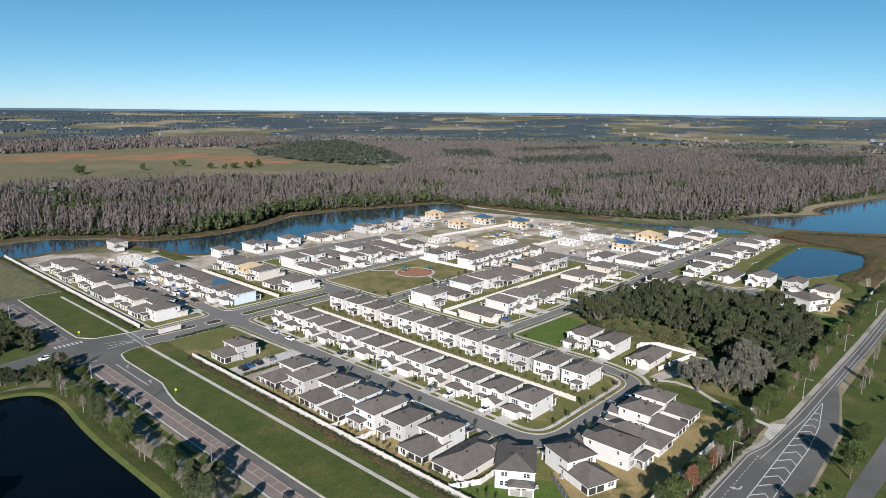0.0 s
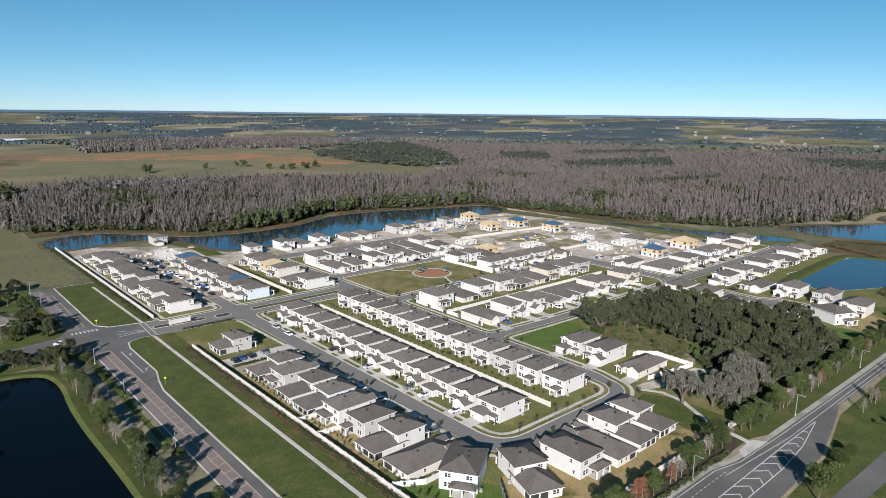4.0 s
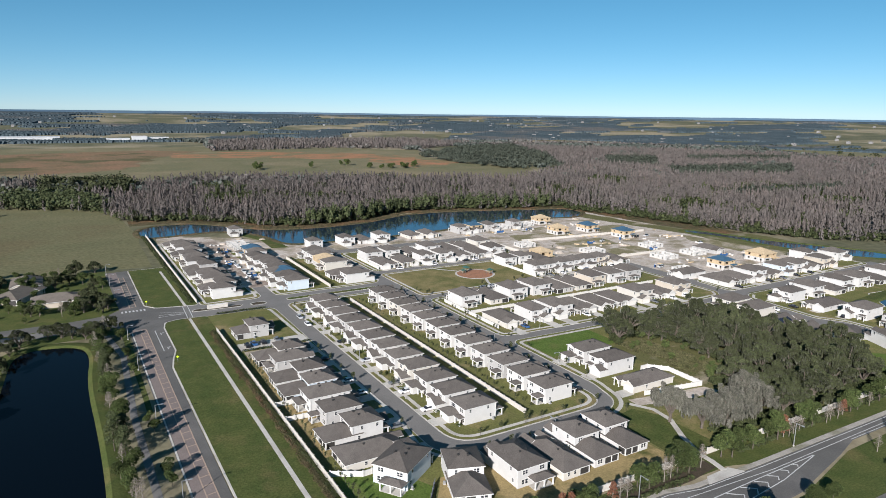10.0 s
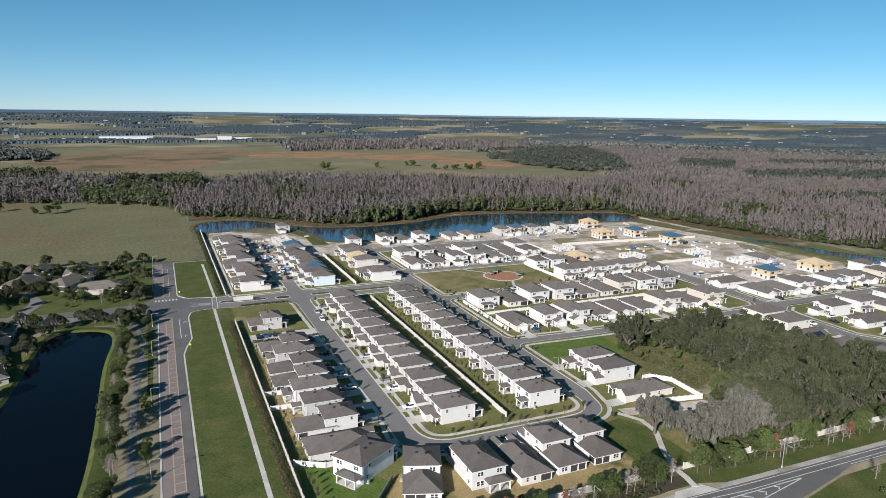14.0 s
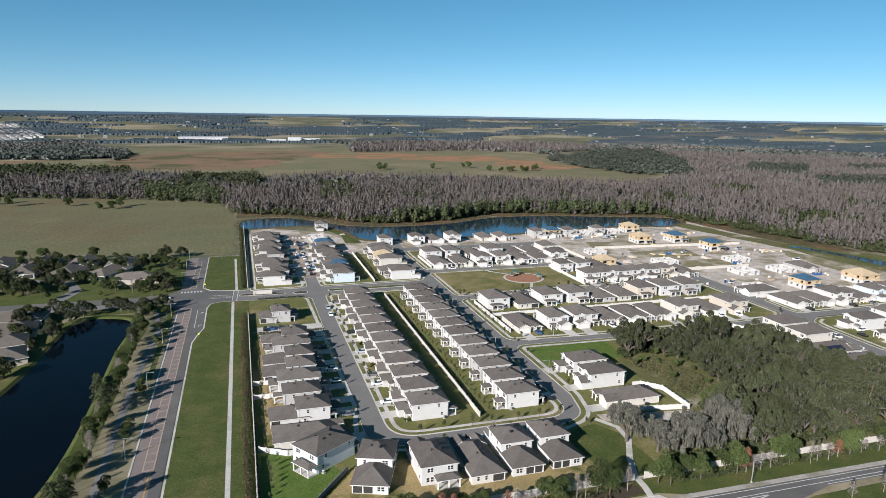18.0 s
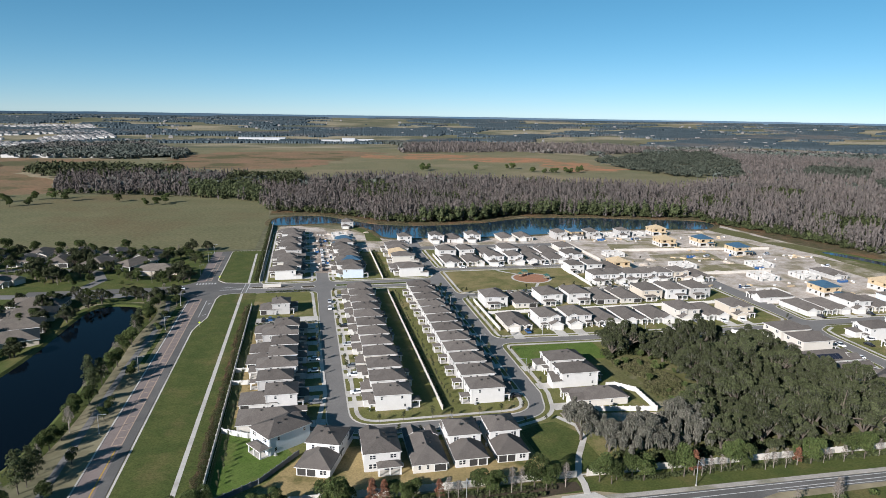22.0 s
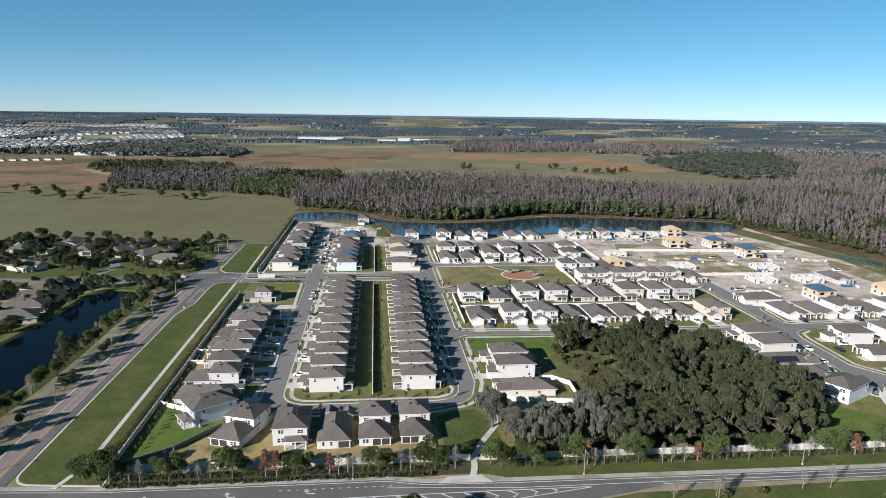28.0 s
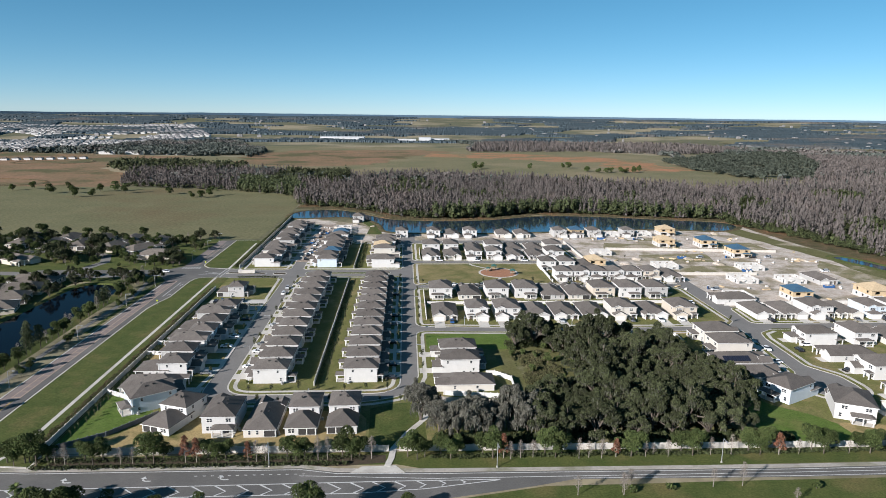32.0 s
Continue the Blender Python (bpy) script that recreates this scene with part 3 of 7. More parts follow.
# path from the front street to the arterial road
ribbon("footpath", [(36, -11), (40, -18), (39, -26), (33, -36), (29, -45), (28.6, -50), (27.5, -54.6)], 1.8, 0.2, M["concrete"], "pale curving concrete footpath", "footpath", 0.1)
slab("gravel_lane", wavy([(38, -8.4), (46, -9.8), (71, -14), (73, -19), (52, -18), (38, -13.4)], 0.4, 4, 24), 0.196, M["sand"], "pale sandy gravel lane into the grove", "lane", 0.1)
# arterial road
art_n = [(-420, -47), (-110, -51), (-95, -52), (-69, -54), (-20, -54.4), (4, -54.6), (14, -57), (40, -58), (140, -59.5), (260, -59.2), (800, -58)]
art_s = [(800, -64), (260, -64), (140, -64.2), (78, -63), (66, -66), (36, -72), (0, -73), (-60, -73), (-110, -72), (-420, -68)]
slab("arterial_road", [Vector(p) for p in art_n + art_s], 0.075, M["asphalt_dark"], "grey asphalt arterial road with turn lanes", "road")
ribbon("shoulder_path", [(x, y + 1.0) for x, y in art_n], 1.7, 0.09, M["gravel"], "pale gravelly road shoulder", "road edge")
ribbon("edge_line", [(x, y - 0.8) for x, y in art_n[2:]], 0.22, 0.1, M["line"], "white edge line", "road marking", 0.05)
ribbon("edge_line", [(x, y + 0.5) for x, y in art_s[:4]], 0.2, 0.1, M["line"], "white edge line", "road marking", 0.05)
ribbon("centre_line", [(4, -58.5), (40, -61.2), (140, -61.9), (260, -61.7), (800, -61)], 0.2, 0.1, M["line"], "white lane line", "road marking", 0.05)
ribbon("hatch_edge", [(-110, -62.6), (-20, -62.4), (30, -62.1), (58, -62.3)], 0.28, 0.1, M["line"], "white hatch border line", "road marking", 0.05)
ribbon("hatch_edge", [(-110, -67.4), (20, -67.4), (38, -66), (58, -62.5)], 0.28, 0.1, M["line"], "white hatch border line", "road marking", 0.05)
for i in range(26):
    x = -100 + i * 5.9
    w = 1.0 if x < 22 else max(0.12, (58 - x) / 36.0)
    top, bot = -62.4, -62.4 - 4.8 * w
    ribbon("chevron", [(x, top), (x + 3.6 * w, (top + bot) / 2 - 0.4 * w), (x + 1.2 * w, bot)], 0.42, 0.1, M["line"], "white painted chevron on the road", "road marking", 0.05)
for i in range(14):
    ribbon("dash", [(-24 + i * 2.2, -57.6), (-23.2 + i * 2.2, -57.65)], 0.25, 0.1, M["line"], "short white lane dash", "road marking", 0.05)
slab("driveway_pad", [Vector(p) for p in ((17.6, -57.4), (32.5, -58.0), (29.8, -54.2), (20.5, -54.5))], 0.12, M["concrete"], "pale concrete driveway pad at the road", "driveway")
slab("south_verge", wavy([(-420, -69), (0, -74), (36, -73), (70, -66), (140, -65.5), (700, -66), (700, -130), (-420, -130)], 0.3, 20, 8), 0.04, M["verge"], "grass verge south of the road", "verge")
slab("strip_verge", wavy([(-69, -46.5), (380, -47), (380, -57.5), (40, -57), (30, -53.5), (-69, -52.5)], 0.2, 20, 11), 0.05, M["verge"], "grass strip along the white boundary wall", "verge")
slab("mulch_strip", wavy([(-66, -47.2), (27, -48.4), (27, -52.6), (16, -53.8), (-66, -53.0)], 0.3, 6, 42), 0.075, M["mulch"], "dark mulch bed below the roadside trees", "planting bed", 0.0)
slab("south_road", [Vector(p) for p in ((-60, -86), (2, -81), (60, -83.5), (120, -84), (120, -90), (40, -89), (2, -86.5), (-60, -92))], 0.075, M["asphalt_dark"], "side road south of the arterial road", "road")
# ponds
pond("west_pond", [(-123, 0), (-122.5, 45), (-124, 96), (-121, 128), (-126, 142), (-148, 145), (-150, 110), (-152, 60), (-166, 10), (-150, -30), (-128, -26)], M["dark_water"], M["verge"], "dark still pond beside the collector road", 3.2)
pond("north_pond", [(-76, 380), (-60, 377), (-45, 382), (-17, 386), (4, 366), (13, 339), (16, 308), (40, 304), (113, 303), (188, 315), (218, 320), (265, 322), (300, 310), (326, 330), (330, 352), (318, 362), (276, 372), (228, 390), (163, 398), (114, 370), (80, 364), (51, 364), (22, 371), (8, 384), (-12, 412), (-36, 436), (-72, 426)], M["water"], M["scrub"], "long blue pond behind the estate", 2.6, 0.5)
pond("east_pond", [(230, 12), (258, 15), (282, 16), (330, 18), (352, 17), (357, -22), (330, -30), (304, -31), (262, -20), (233, -41), (220, -34), (224, -8)], M["water"], M["verge"], "blue pond beside the eastern houses", 5)
pond("back_pond", [(328, 210), (343, 168), (341, 140), (346, 116), (351, 96), (371, 69), (387, 64), (391, 78), (383, 102), (367, 132), (354, 162), (342, 214)], M["water"], M["verge"], "blue canal behind the estate", 2.6, 0.5)
pond("far_pond", [(432, 92), (446, 101), (481, 82), (520, 54), (541, 41), (550, 44), (557, 55), (594, 59), (691, 35), (830, 0), (840, -80), (640, -90), (470, -30), (446, -2), (421, 50), (425, 74)], M["water"], M["scrub"], "wide blue lake beyond the estate", 3, 0.5)
slab("wet_scrub", wavy([(360, 60), (400, 40), (460, -22), (560, -70), (560, -48), (380, -48), (290, -44), (240, -46), (300, -36), (360, -26), (358, 20)], 3, 10, 12), 0.06, M["scrub"], "brown marsh scrub between the ponds", "scrub")
slab("pond_scrub", wavy([(-78, 440), (-36, 440), (0, 410), (26, 366), (60, 364), (104, 366), (126, 384), (164, 402), (232, 368), (320, 352), (345, 190), (372, 180), (372, 420), (200, 440), (-78, 470)], 3, 12, 13), 0.03, M["scrub"], "brown reedy scrub along the wood's edge", "scrub")
slab("grass_spit", wavy([(2, 300), (14, 297), (11, 338), (1, 364), (-7, 360), (3, 332)], 0.8, 5, 18), 0.1, M["verge"], "green grass spit beside the pond", "lawn")
for i, q in enumerate(([(178, 240), (236, 238), (238, 256), (184, 262)], [(190, 202), (240, 196), (246, 222), (196, 220)], [(204, 164), (250, 164), (246, 186), (212, 186)], [(262, 228), (300, 230), (300, 262), (270, 262)], [(300, 110), (332, 112), (316, 200), (302, 180)], [(205, 268), (236, 270), (236, 282), (205, 280)])):
    slab("rough_grass", wavy(q, 1.6, 6, 20 + i), 0.07, M["rough_grass"], "unbuilt lot with thin rough grass", "lawn")
slab("older_estate_lawn", wavy([(-300, 62), (-156, 62), (-154, 150), (-108, 150), (-108, 60), (-106, 60), (-106, 278), (-300, 278)], 0.4, 20, 30), 0.03, M["verge"], "shaded green lawns among the older houses", "lawn")
ribbon("estate_street", [(-104, 168), (-150, 163), (-200, 170), (-300, 178)], 8.0, 0.075, M["asphalt"], "grey side street among the older houses", "road")
ribbon("estate_street", [(-168, 166), (-160, 200), (-168, 222), (-200, 232), (-300, 236)], 6.5, 0.07, M["asphalt"], "grey side street among the older houses", "road")
pond("marsh_pond", [(-478, 636), (-445, 650), (-442, 672), (-470, 706), (-540, 722), (-560, 670)], M["water"], M["scrub"], "small blue marsh pond", 4)
pond("town_pond", [(-614, 972), (-547, 1003), (-550, 1050), (-585, 1086), (-662, 1063), (-680, 1000)], M["water"], M["scrub"], "blue pond before the town", 4)
pond("town_pond", [(-479, 968), (-446, 960), (-452, 1000), (-476, 1037), (-506, 1034)], M["water"], M["scrub"], "small blue pond before the oaks", 3)
pond("town_pond", [(-1186, 1830), (-1145, 1900), (-1254, 2080), (-1380, 2060), (-1400, 1900)], M["water"], M["scrub"], "blue lake among the town's houses", 4)
# turn arrows
for ax in (-78.5, -58.2, -37.6, -17.4):
    A = tagged(new("turn_arrow"), "white left-turn arrow painted on the road", "road marking", "turn arrows", "structure")
    ribbon("shaft", [(ax + 2.9, -59.6), (ax + 1.4, -59.6), (ax + 0.7, -59.2), (ax + 0.6, -58.5)], 0.42, 0.1, M["line"], z0=0.05, parent=A)
    slab("arrowhead", [Vector(p) for p in ((ax - 0.2, -58.5), (ax + 1.5, -58.5), (ax + 0.65, -57.3))], 0.1, M["line"], "", "", 0.05, parent=A)
for ay in (121.5, 141.5):
    A = tagged(new("turn_arrow"), "white left-turn arrow painted on the turn lane", "road marking", "turn arrows", "structure")
    ribbon("shaft", [(-93.1, ay - 1.4), (-93.1, ay + 0.6), (-92.6, ay + 1.0)], 0.3, 0.105, M["line"], z0=0.05, parent=A)
    slab("arrowhead", [Vector(p) for p in ((-92.6, ay + 0.5), (-91.7, ay + 1.0), (-92.6, ay + 1.6))], 0.105, M["line"], "", "", 0.05, parent=A)
for pts in ([(-91, 166.5), (-85, 167.2), (-79.5, 167.2)], [(-89, 174), (-82, 170.5), (-78, 168.2)], [(-90, 170), (-84, 169), (-80, 167.8)]):
    ribbon("junction_line", pts, 0.28, 0.1, M["line"], "faded white guide line in the junction", "road marking", 0.06)
# park and playground
bm = bmesh.new()
cylinder(bm, 11, 11, 0.17, 0.215, 28)
tagged(part("play_surface", bm, M["play_mulch"], matrix=pose(90, 168, 0)), "round terracotta mulch play surface", "playground", "", "structure")
bm = bmesh.new()
cylinder(bm, 12.3, 12.3, 0.16, 0.2, 28)
tagged(part("play_rim", bm, M["concrete"], matrix=pose(90, 168, 0)), "pale concrete rim of the playground", "kerb", "", "structure")
ribbon("park_path", [(90, 156), (86, 148), (84, 142)], 1.6, 0.2, M["concrete"], "curved concrete park path", "footpath", 0.1)
ribbon("park_path", [(84, 179), (76, 188), (74, 193)], 1.6, 0.2, M["concrete"], "curved concrete park path", "footpath", 0.1)
slab("oak_lot_lawn", rect(41.5, 78, 36, 55), 0.185, M["green_lawn"], "bright green vacant lot lawn", "lawn", 0.1)
slab("dry_yard", wavy([(-62, -43.7), (21, -44.3), (20, -26), (17, -20), (-20, -19), (-44, -19), (-56, -35)], 0.8, 6, 14), 0.182, M["dry_lawn"], "straw-coloured dry back lawn", "lawn", 0.1)
slab("dry_yard", wavy([(-67.5, 6), (-60, 6), (-60, 95), (-67.5, 95)], 0.6, 6, 15), 0.182, M["dry_lawn"], "straw-coloured dry back lawn", "lawn", 0.1)
slab("dry_yard", wavy([(166, -44), (206, -45), (200, -30), (186, -36), (172, -34)], 0.6, 6, 16), 0.182, M["dry_lawn"], "straw-coloured dry back lawn", "lawn", 0.1)
slab("green_yard", wavy([(143, -45), (172, -45.5), (171, -34), (166, -27), (158, -21), (152, -12), (144, -20)], 0.6, 6, 21), 0.186, M["green_lawn"], "bright green back lawn", "lawn", 0.1)
slab("green_yard", wavy([(108, 56), (142, 54.5), (139, 42), (132, 34), (118, 36), (110, 46)], 0.6, 6, 22), 0.188, M["green_lawn"], "green vacant lot lawn beside the grove", "lawn", 0.1)
slab("green_yard", wavy([(21.5, -44.5), (39.5, -45), (38.5, -22), (34, -14), (28, -15), (21, -18.5)], 0.4, 6, 25), 0.186, M["verge"], "green lawn beside the curving path", "lawn", 0.1)
slab("green_yard", wavy([(-69.4, -41.5), (-57.6, -33.8), (-47.6, -21.8), (-52, -13), (-61, -8.6), (-69.4, -4.2)], 0.2, 6, 23), 0.188, M["green_lawn"], "bright green lawn inside a black yard fence", "lawn", 0.1)
slab("dry_yard", rect(152, 176, 52.5, 56), 0.182, M["dry_lawn"], "straw-coloured dry side lawn", "lawn", 0.1)
slab("grove_floor", wavy([(70, 30), (72, -44), (140, -45), (150, -20), (150, 50), (122, 52), (84, 40)], 3, 8, 17), 0.184, M["rough_strip"], "rough green scrub under the oak grove", "ground", 0.1)
slab("parking_lot", rect(-67.5, -38.6, 102.5, 111.5), 0.2, M["concrete"], "pale concrete parking lot of the model home", "parking lot", 0.1)
slab("dirt_lot", rect(-67, -39, 93.2, 101), 0.186, M["sand"], "bare dirt lot", "ground", 0.1)

# ---- houses ----
def hip(bm, x0, x1, y0, y1, z, rise=0.42, over=0.45, mat=0, trim=1):
    """A hipped roof over a rectangle, with a fascia board."""
    x0, x1, y0, y1 = x0 - over, x1 + over, y0 - over, y1 + over
    lo = [bm.verts.new(c) for c in ((x0, y0, z - 0.2), (x1, y0, z - 0.2), (x1, y1, z - 0.2), (x0, y1, z - 0.2))]
    hi = [bm.verts.new(c) for c in ((x0, y0, z), (x1, y0, z), (x1, y1, z), (x0, y1, z))]
    w, d = x1 - x0, y1 - y0
    if w < d:
        h, cx = w / 2 * rise, (x0 + x1) / 2
        a, b = bm.verts.new((cx, y0 + w / 2, z + h)), bm.verts.new((cx, y1 - w / 2, z + h))
        tops = ((hi[0], hi[1], a), (hi[1], hi[2], b, a), (hi[2], hi[3], b), (hi[3], hi[0], a, b))
    else:
        h, cy = d / 2 * rise, (y0 + y1) / 2
        e = 0.01 if abs(w - d) < 0.01 else 0.0
        a, b = bm.verts.new((x0 + d / 2 - e, cy, z + h)), bm.verts.new((x1 - d / 2 + e, cy, z + h))
        tops = ((hi[0], hi[1], b, a), (hi[1], hi[2], b), (hi[2], hi[3], a, b), (hi[3], hi[0], a))
    for f in tops:
        bm.faces.new(f).material_index = mat
    bm.faces.new(lo[::-1]).material_index = trim
    for i in range(4):
        j = (i + 1) % 4
        bm.faces.new((lo[i], lo[j], hi[j], hi[i])).material_index = trim


def gable(bm, x0, x1, y0, y1, z, rise=0.55, over=0.35, wall=2):
    """A gabled roof whose gable faces the front and back (y)."""
    a0, a1, b0, b1 = x0 - over, x1 + over, y0 - over, y1 + over
    cx, h = (x0 + x1) / 2, (a1 - a0) / 2 * rise
    v = [bm.verts.new(c) for c in ((a0, b0, z), (a1, b0, z), (a1, b1, z), (a0, b1, z), (cx, b0, z + h), (cx, b1, z + h),
                                   (a0, b0, z - 0.2), (a1, b0, z - 0.2), (a1, b1, z - 0.2), (a0, b1, z - 0.2), (cx, b0, z + h - 0.24), (cx, b1, z + h - 0.24))]
    for f, m in (((0, 4, 5, 3), 0), ((4, 1, 2, 5), 0), ((6, 9, 11, 10), 1), ((10, 11, 8, 7), 1), ((0, 6, 10, 4), 1), ((4, 10, 7, 1), 1), ((3, 5, 11, 9), 1), ((5, 2, 8, 11), 1), ((0, 3, 9, 6), 1), ((1, 7, 8, 2), 1)):
        bm.faces.new([v[i] for i in f]).material_index = m
    for y in (y0 + 0.01, y1 - 0.01):
        t = [bm.verts.new(c) for c in ((x0, y, z - 0.2), (x1, y, z - 0.2), (cx, y, z + h - 0.22))]
        bm.faces.new(t).material_index = wall


CACHE = {}


def cached(key, make):
    if key not in CACHE:
        CACHE[key] = make()
    return CACHE[key]


def mesh_of(name, mats, fill):
    bm = bmesh.new()
    fill(bm)
    bmesh.ops.recalc_face_normals(bm, faces=bm.faces)
    me = bpy.data.meshes.new(name)
    bm.to_mesh(me)
    bm.free()
    for m in mats:
        me.materials.append(m)
    return me


def sub(name, mesh, parent, matrix=None, label=""):
    ob = new(name, mesh)
    ob.parent = parent
    if matrix is not None:
        ob.matrix_basis = matrix
    if label:
        ob["label"] = label
    return ob


def window_grid(bm, w, h, glazed):
    """One connected window frame with mullions and a mid rail; glazed fills the openings with panes."""
    n = max(1, round(w / 0.85))
    xs = [-w / 2] + [c for k in range(n) for c in (-w / 2 + w * k / n + 0.08, -w / 2 + w * (k + 1) / n - 0.08)] + [w / 2]
    zs = (0, 0.1, h / 2 - 0.04, h / 2 + 0.04, h - 0.1, h)
    g = [[bm.verts.new((x, -0.05, z)) for z in zs] for x in xs]
    for i in range(len(xs) - 1):
        for j in range(5):
            pane = i % 2 == 1 and j in (1, 3)
            if glazed or not pane:
                bm.faces.new((g[i][j], g[i + 1][j], g[i + 1][j + 1], g[i][j + 1])).material_index = 1 if pane else 0
    rim = [c[0] for c in g] + g[-1][1:] + [c[-1] for c in g[-2::-1]] + g[0][-2:0:-1]
    back = [bm.verts.new((v.co.x, 0.02, v.co.z)) for v in rim]
    for i in range(len(rim)):
        k = (i + 1) % len(rim)
        bm.faces.new((rim[k], rim[i], back[i], back[k]))


def add_window(house, x, y, z, turn, w=0.95, h=1.45, panes=True):
    if panes:
        ob = sub("window", cached(("wf", w, h), lambda: mesh_of("window", [M["trim"]], lambda bm: window_grid(bm, w, h, False))), house, pose(x, y, z, 0, 0, turn))
        sub("pane", cached(("wp", w, h), lambda: mesh_of("pane", [M["glass"]], lambda bm: box(bm, -w / 2 + 0.06, w / 2 - 0.06, -0.035, 0.015, 0.06, h - 0.06))), ob)
    else:
        ob = sub("window", cached(("wb", w, h), lambda: mesh_of("window", [M["trim"], M["glass"]], lambda bm: window_grid(bm, w, h, True))), house, pose(x, y, z, 0, 0, turn))
    return ob


def garage_door_mesh():
    def fill(bm):
        prof = [(0.02, 0.0)]
        for i in range(4):
            z = 0.55 * i
            prof += [(-0.03, z), (-0.07, z + 0.04), (-0.07, z + 0.5), (-0.03, z + 0.54)]
        prof.append((0.02, 2.2))
        a = [bm.verts.new((-2.4, y, z)) for y, z in prof]
        b = [bm.verts.new((2.4, y, z)) for y, z in prof]
        for i in range(len(prof)):
            j = (i + 1) % len(prof)
            bm.faces.new((a[i], a[j], b[j], b[i]))
        bm.faces.new(a), bm.faces.new(b)
    return mesh_of("garage_door", [M["garage"]], fill)


def post_mesh():
    def fill(bm):
        box(bm, -0.16, 0.16, -0.16, 0.16, 0.0, 2.55)
        box(bm, -0.2, 0.2, -0.2, 0.2, 0.0, 0.35)
        box(bm, -0.2, 0.2, -0.2, 0.2, 2.4, 2.6)
    return mesh_of("porch_post", [M["trim"]], fill)


def house(style, wall="white", roof="roof", detail=2, mirror=False):
    """One house at the origin, its front towards -y. Styles: N narrow two-storey; R and Q two-storey front with a one-storey rear;
    T two-storey with a rear lanai; S one-storey; W wide two-storey."""
    sx = -1 if mirror else 1
    H = new("house")
    W2, R2 = M[wall], M[roof]
    one, two = 2.75, 5.65
    P = {"N": (9.6, -6.0, 6.0), "R": (10.2, -9.0, 1.2), "Q": (10.2, -4.4, 3.8), "T": (10.2, -8.5, 5.5), "S": (11.6, -9.5, 9.5), "W": (11.8, -8.5, 6.0)}[style]
    w, y0, y1 = P
    h = one if style == "S" else two
    key = (style, mirror)

    def X(a, b):
        a, b = a * sx, b * sx
        return (min(a, b), max(a, b))

    gw0, gw1 = X(-w / 2, -w / 2 + 5.9)
    gy = y0 - (3.6 if style != "S" else 1.6)
    bay = style in "WT" or (style == "N" and mirror)
    bx0, bx1 = X(-w / 2 + 0.4, -w / 2 + 4.8)

    def wall_fill(bm):
        if style == "S":
            lx = X(w / 2 - 4.6, w / 2)
            box(bm, -w / 2, w / 2, y0, y1 - 3.2, 0.1, h)
            o = X(-w / 2, w / 2 - 4.6)
            box(bm, o[0], o[1], y1 - 3.2, y1, 0.1, h)
        else:
            box(bm, -w / 2, w / 2, y0, y1, 0.1, h)
        if bay:
            box(bm, bx0, bx1, y0 - 0.5, y0, one + 0.6, h)
        if style in "RQ":
            o = X(-w / 2, w / 2 - 6.2)
            box(bm, -w / 2, w / 2, y1, 6.6, 0.1, one)
            box(bm, o[0], o[1], 6.6, 9.6, 0.1, one)
    sub("wall", cached(("w", wall) + key, lambda: mesh_of("wall", [W2], wall_fill)), H)
    if style != "S":
        def band_fill(bm):
            box(bm, -w / 2 - 0.03, w / 2 + 0.03, y0 - 0.03, y1 + 0.03, two - 0.32, two - 0.1)
        if detail > 1:
            sub("frieze", cached(("fr",) + key, lambda: mesh_of("frieze", [M["trim"]], band_fill)), H)
    sub("garage_wall", cached(("gwall", wall) + key, lambda: mesh_of("garage_wall", [W2], lambda bm: box(bm, gw0, gw1, gy, y0, 0.1, one))), H)
    def roof_fill(bm):
        if style == "S":
            hip(bm, -w / 2, w / 2, y0, y1, h, 0.42)
        else:
            hip(bm, -w / 2, w / 2, y0, y1, h, 0.42)
        if bay:
            gable(bm, bx0, bx1, y0 - 0.5, y0 + 3.0, h + 0.02, 0.42)
    sub("roof", cached(("r", roof, wall) + key, lambda: mesh_of("roof", [R2, M["trim"], W2], roof_fill)), H)
    def groof(bm):
        if mirror or style in "WS":
            gable(bm, gw0, gw1, gy, y0 + (0 if style != "S" else 3.0), one, 0.5)
        else:
            hip(bm, gw0, gw1, gy, y0 + 1.6, one, 0.42)
    sub("garage_roof", cached(("gr", roof, wall) + key, lambda: mesh_of("garage_roof", [R2, M["trim"], W2], groof)), H)
    gd = cached("gd", garage_door_mesh)
    sub("garage_door", gd, H, pose((gw0 + gw1) / 2, gy, 0.1))
    # front door and small porch
    px0, px1 = X(w / 2 - 3.2, w / 2 - 0.3)
    def doorf(bm):
        box(bm, -0.5, 0.5, -0.05, 0.03, 0, 2.1)
        box(bm, -0.62, 0.62, -0.02, 0.02, 0, 2.22, 1)
    sub("front_door", cached("door", lambda: mesh_of("front_door", [M["door"], M["trim"]], doorf)), H, pose((px0 + px1) / 2, y0 - 0.03, 0.12))
    pm = cached("post", post_mesh)
    if detail > 0:
        def pr(bm):
            if style == "S":
                gable(bm, px0 - 0.6, px1, y0 - 2.0, y0 + 3.2, one, 0.46)
            else:
                hip(bm, px0, px1, y0 - 2.0, y0 + 0.4, one - 0.05, 0.35, 0.25)
        sub("porch_roof", cached(("pr", roof, wall) + key, lambda: mesh_of("porch_roof", [R2, M["trim"], W2], pr)), H)
        for xx in (px0 + 0.1, px1 - 0.1):
            sub("porch_post", pm, H, pose(xx, y0 - 1.8, 0.12))
    if detail > 0:
        add_window(H, px1 - 0.55 if sx > 0 else px0 + 0.55, y0, 0.75, 0, 0.8, 1.5, panes=False)
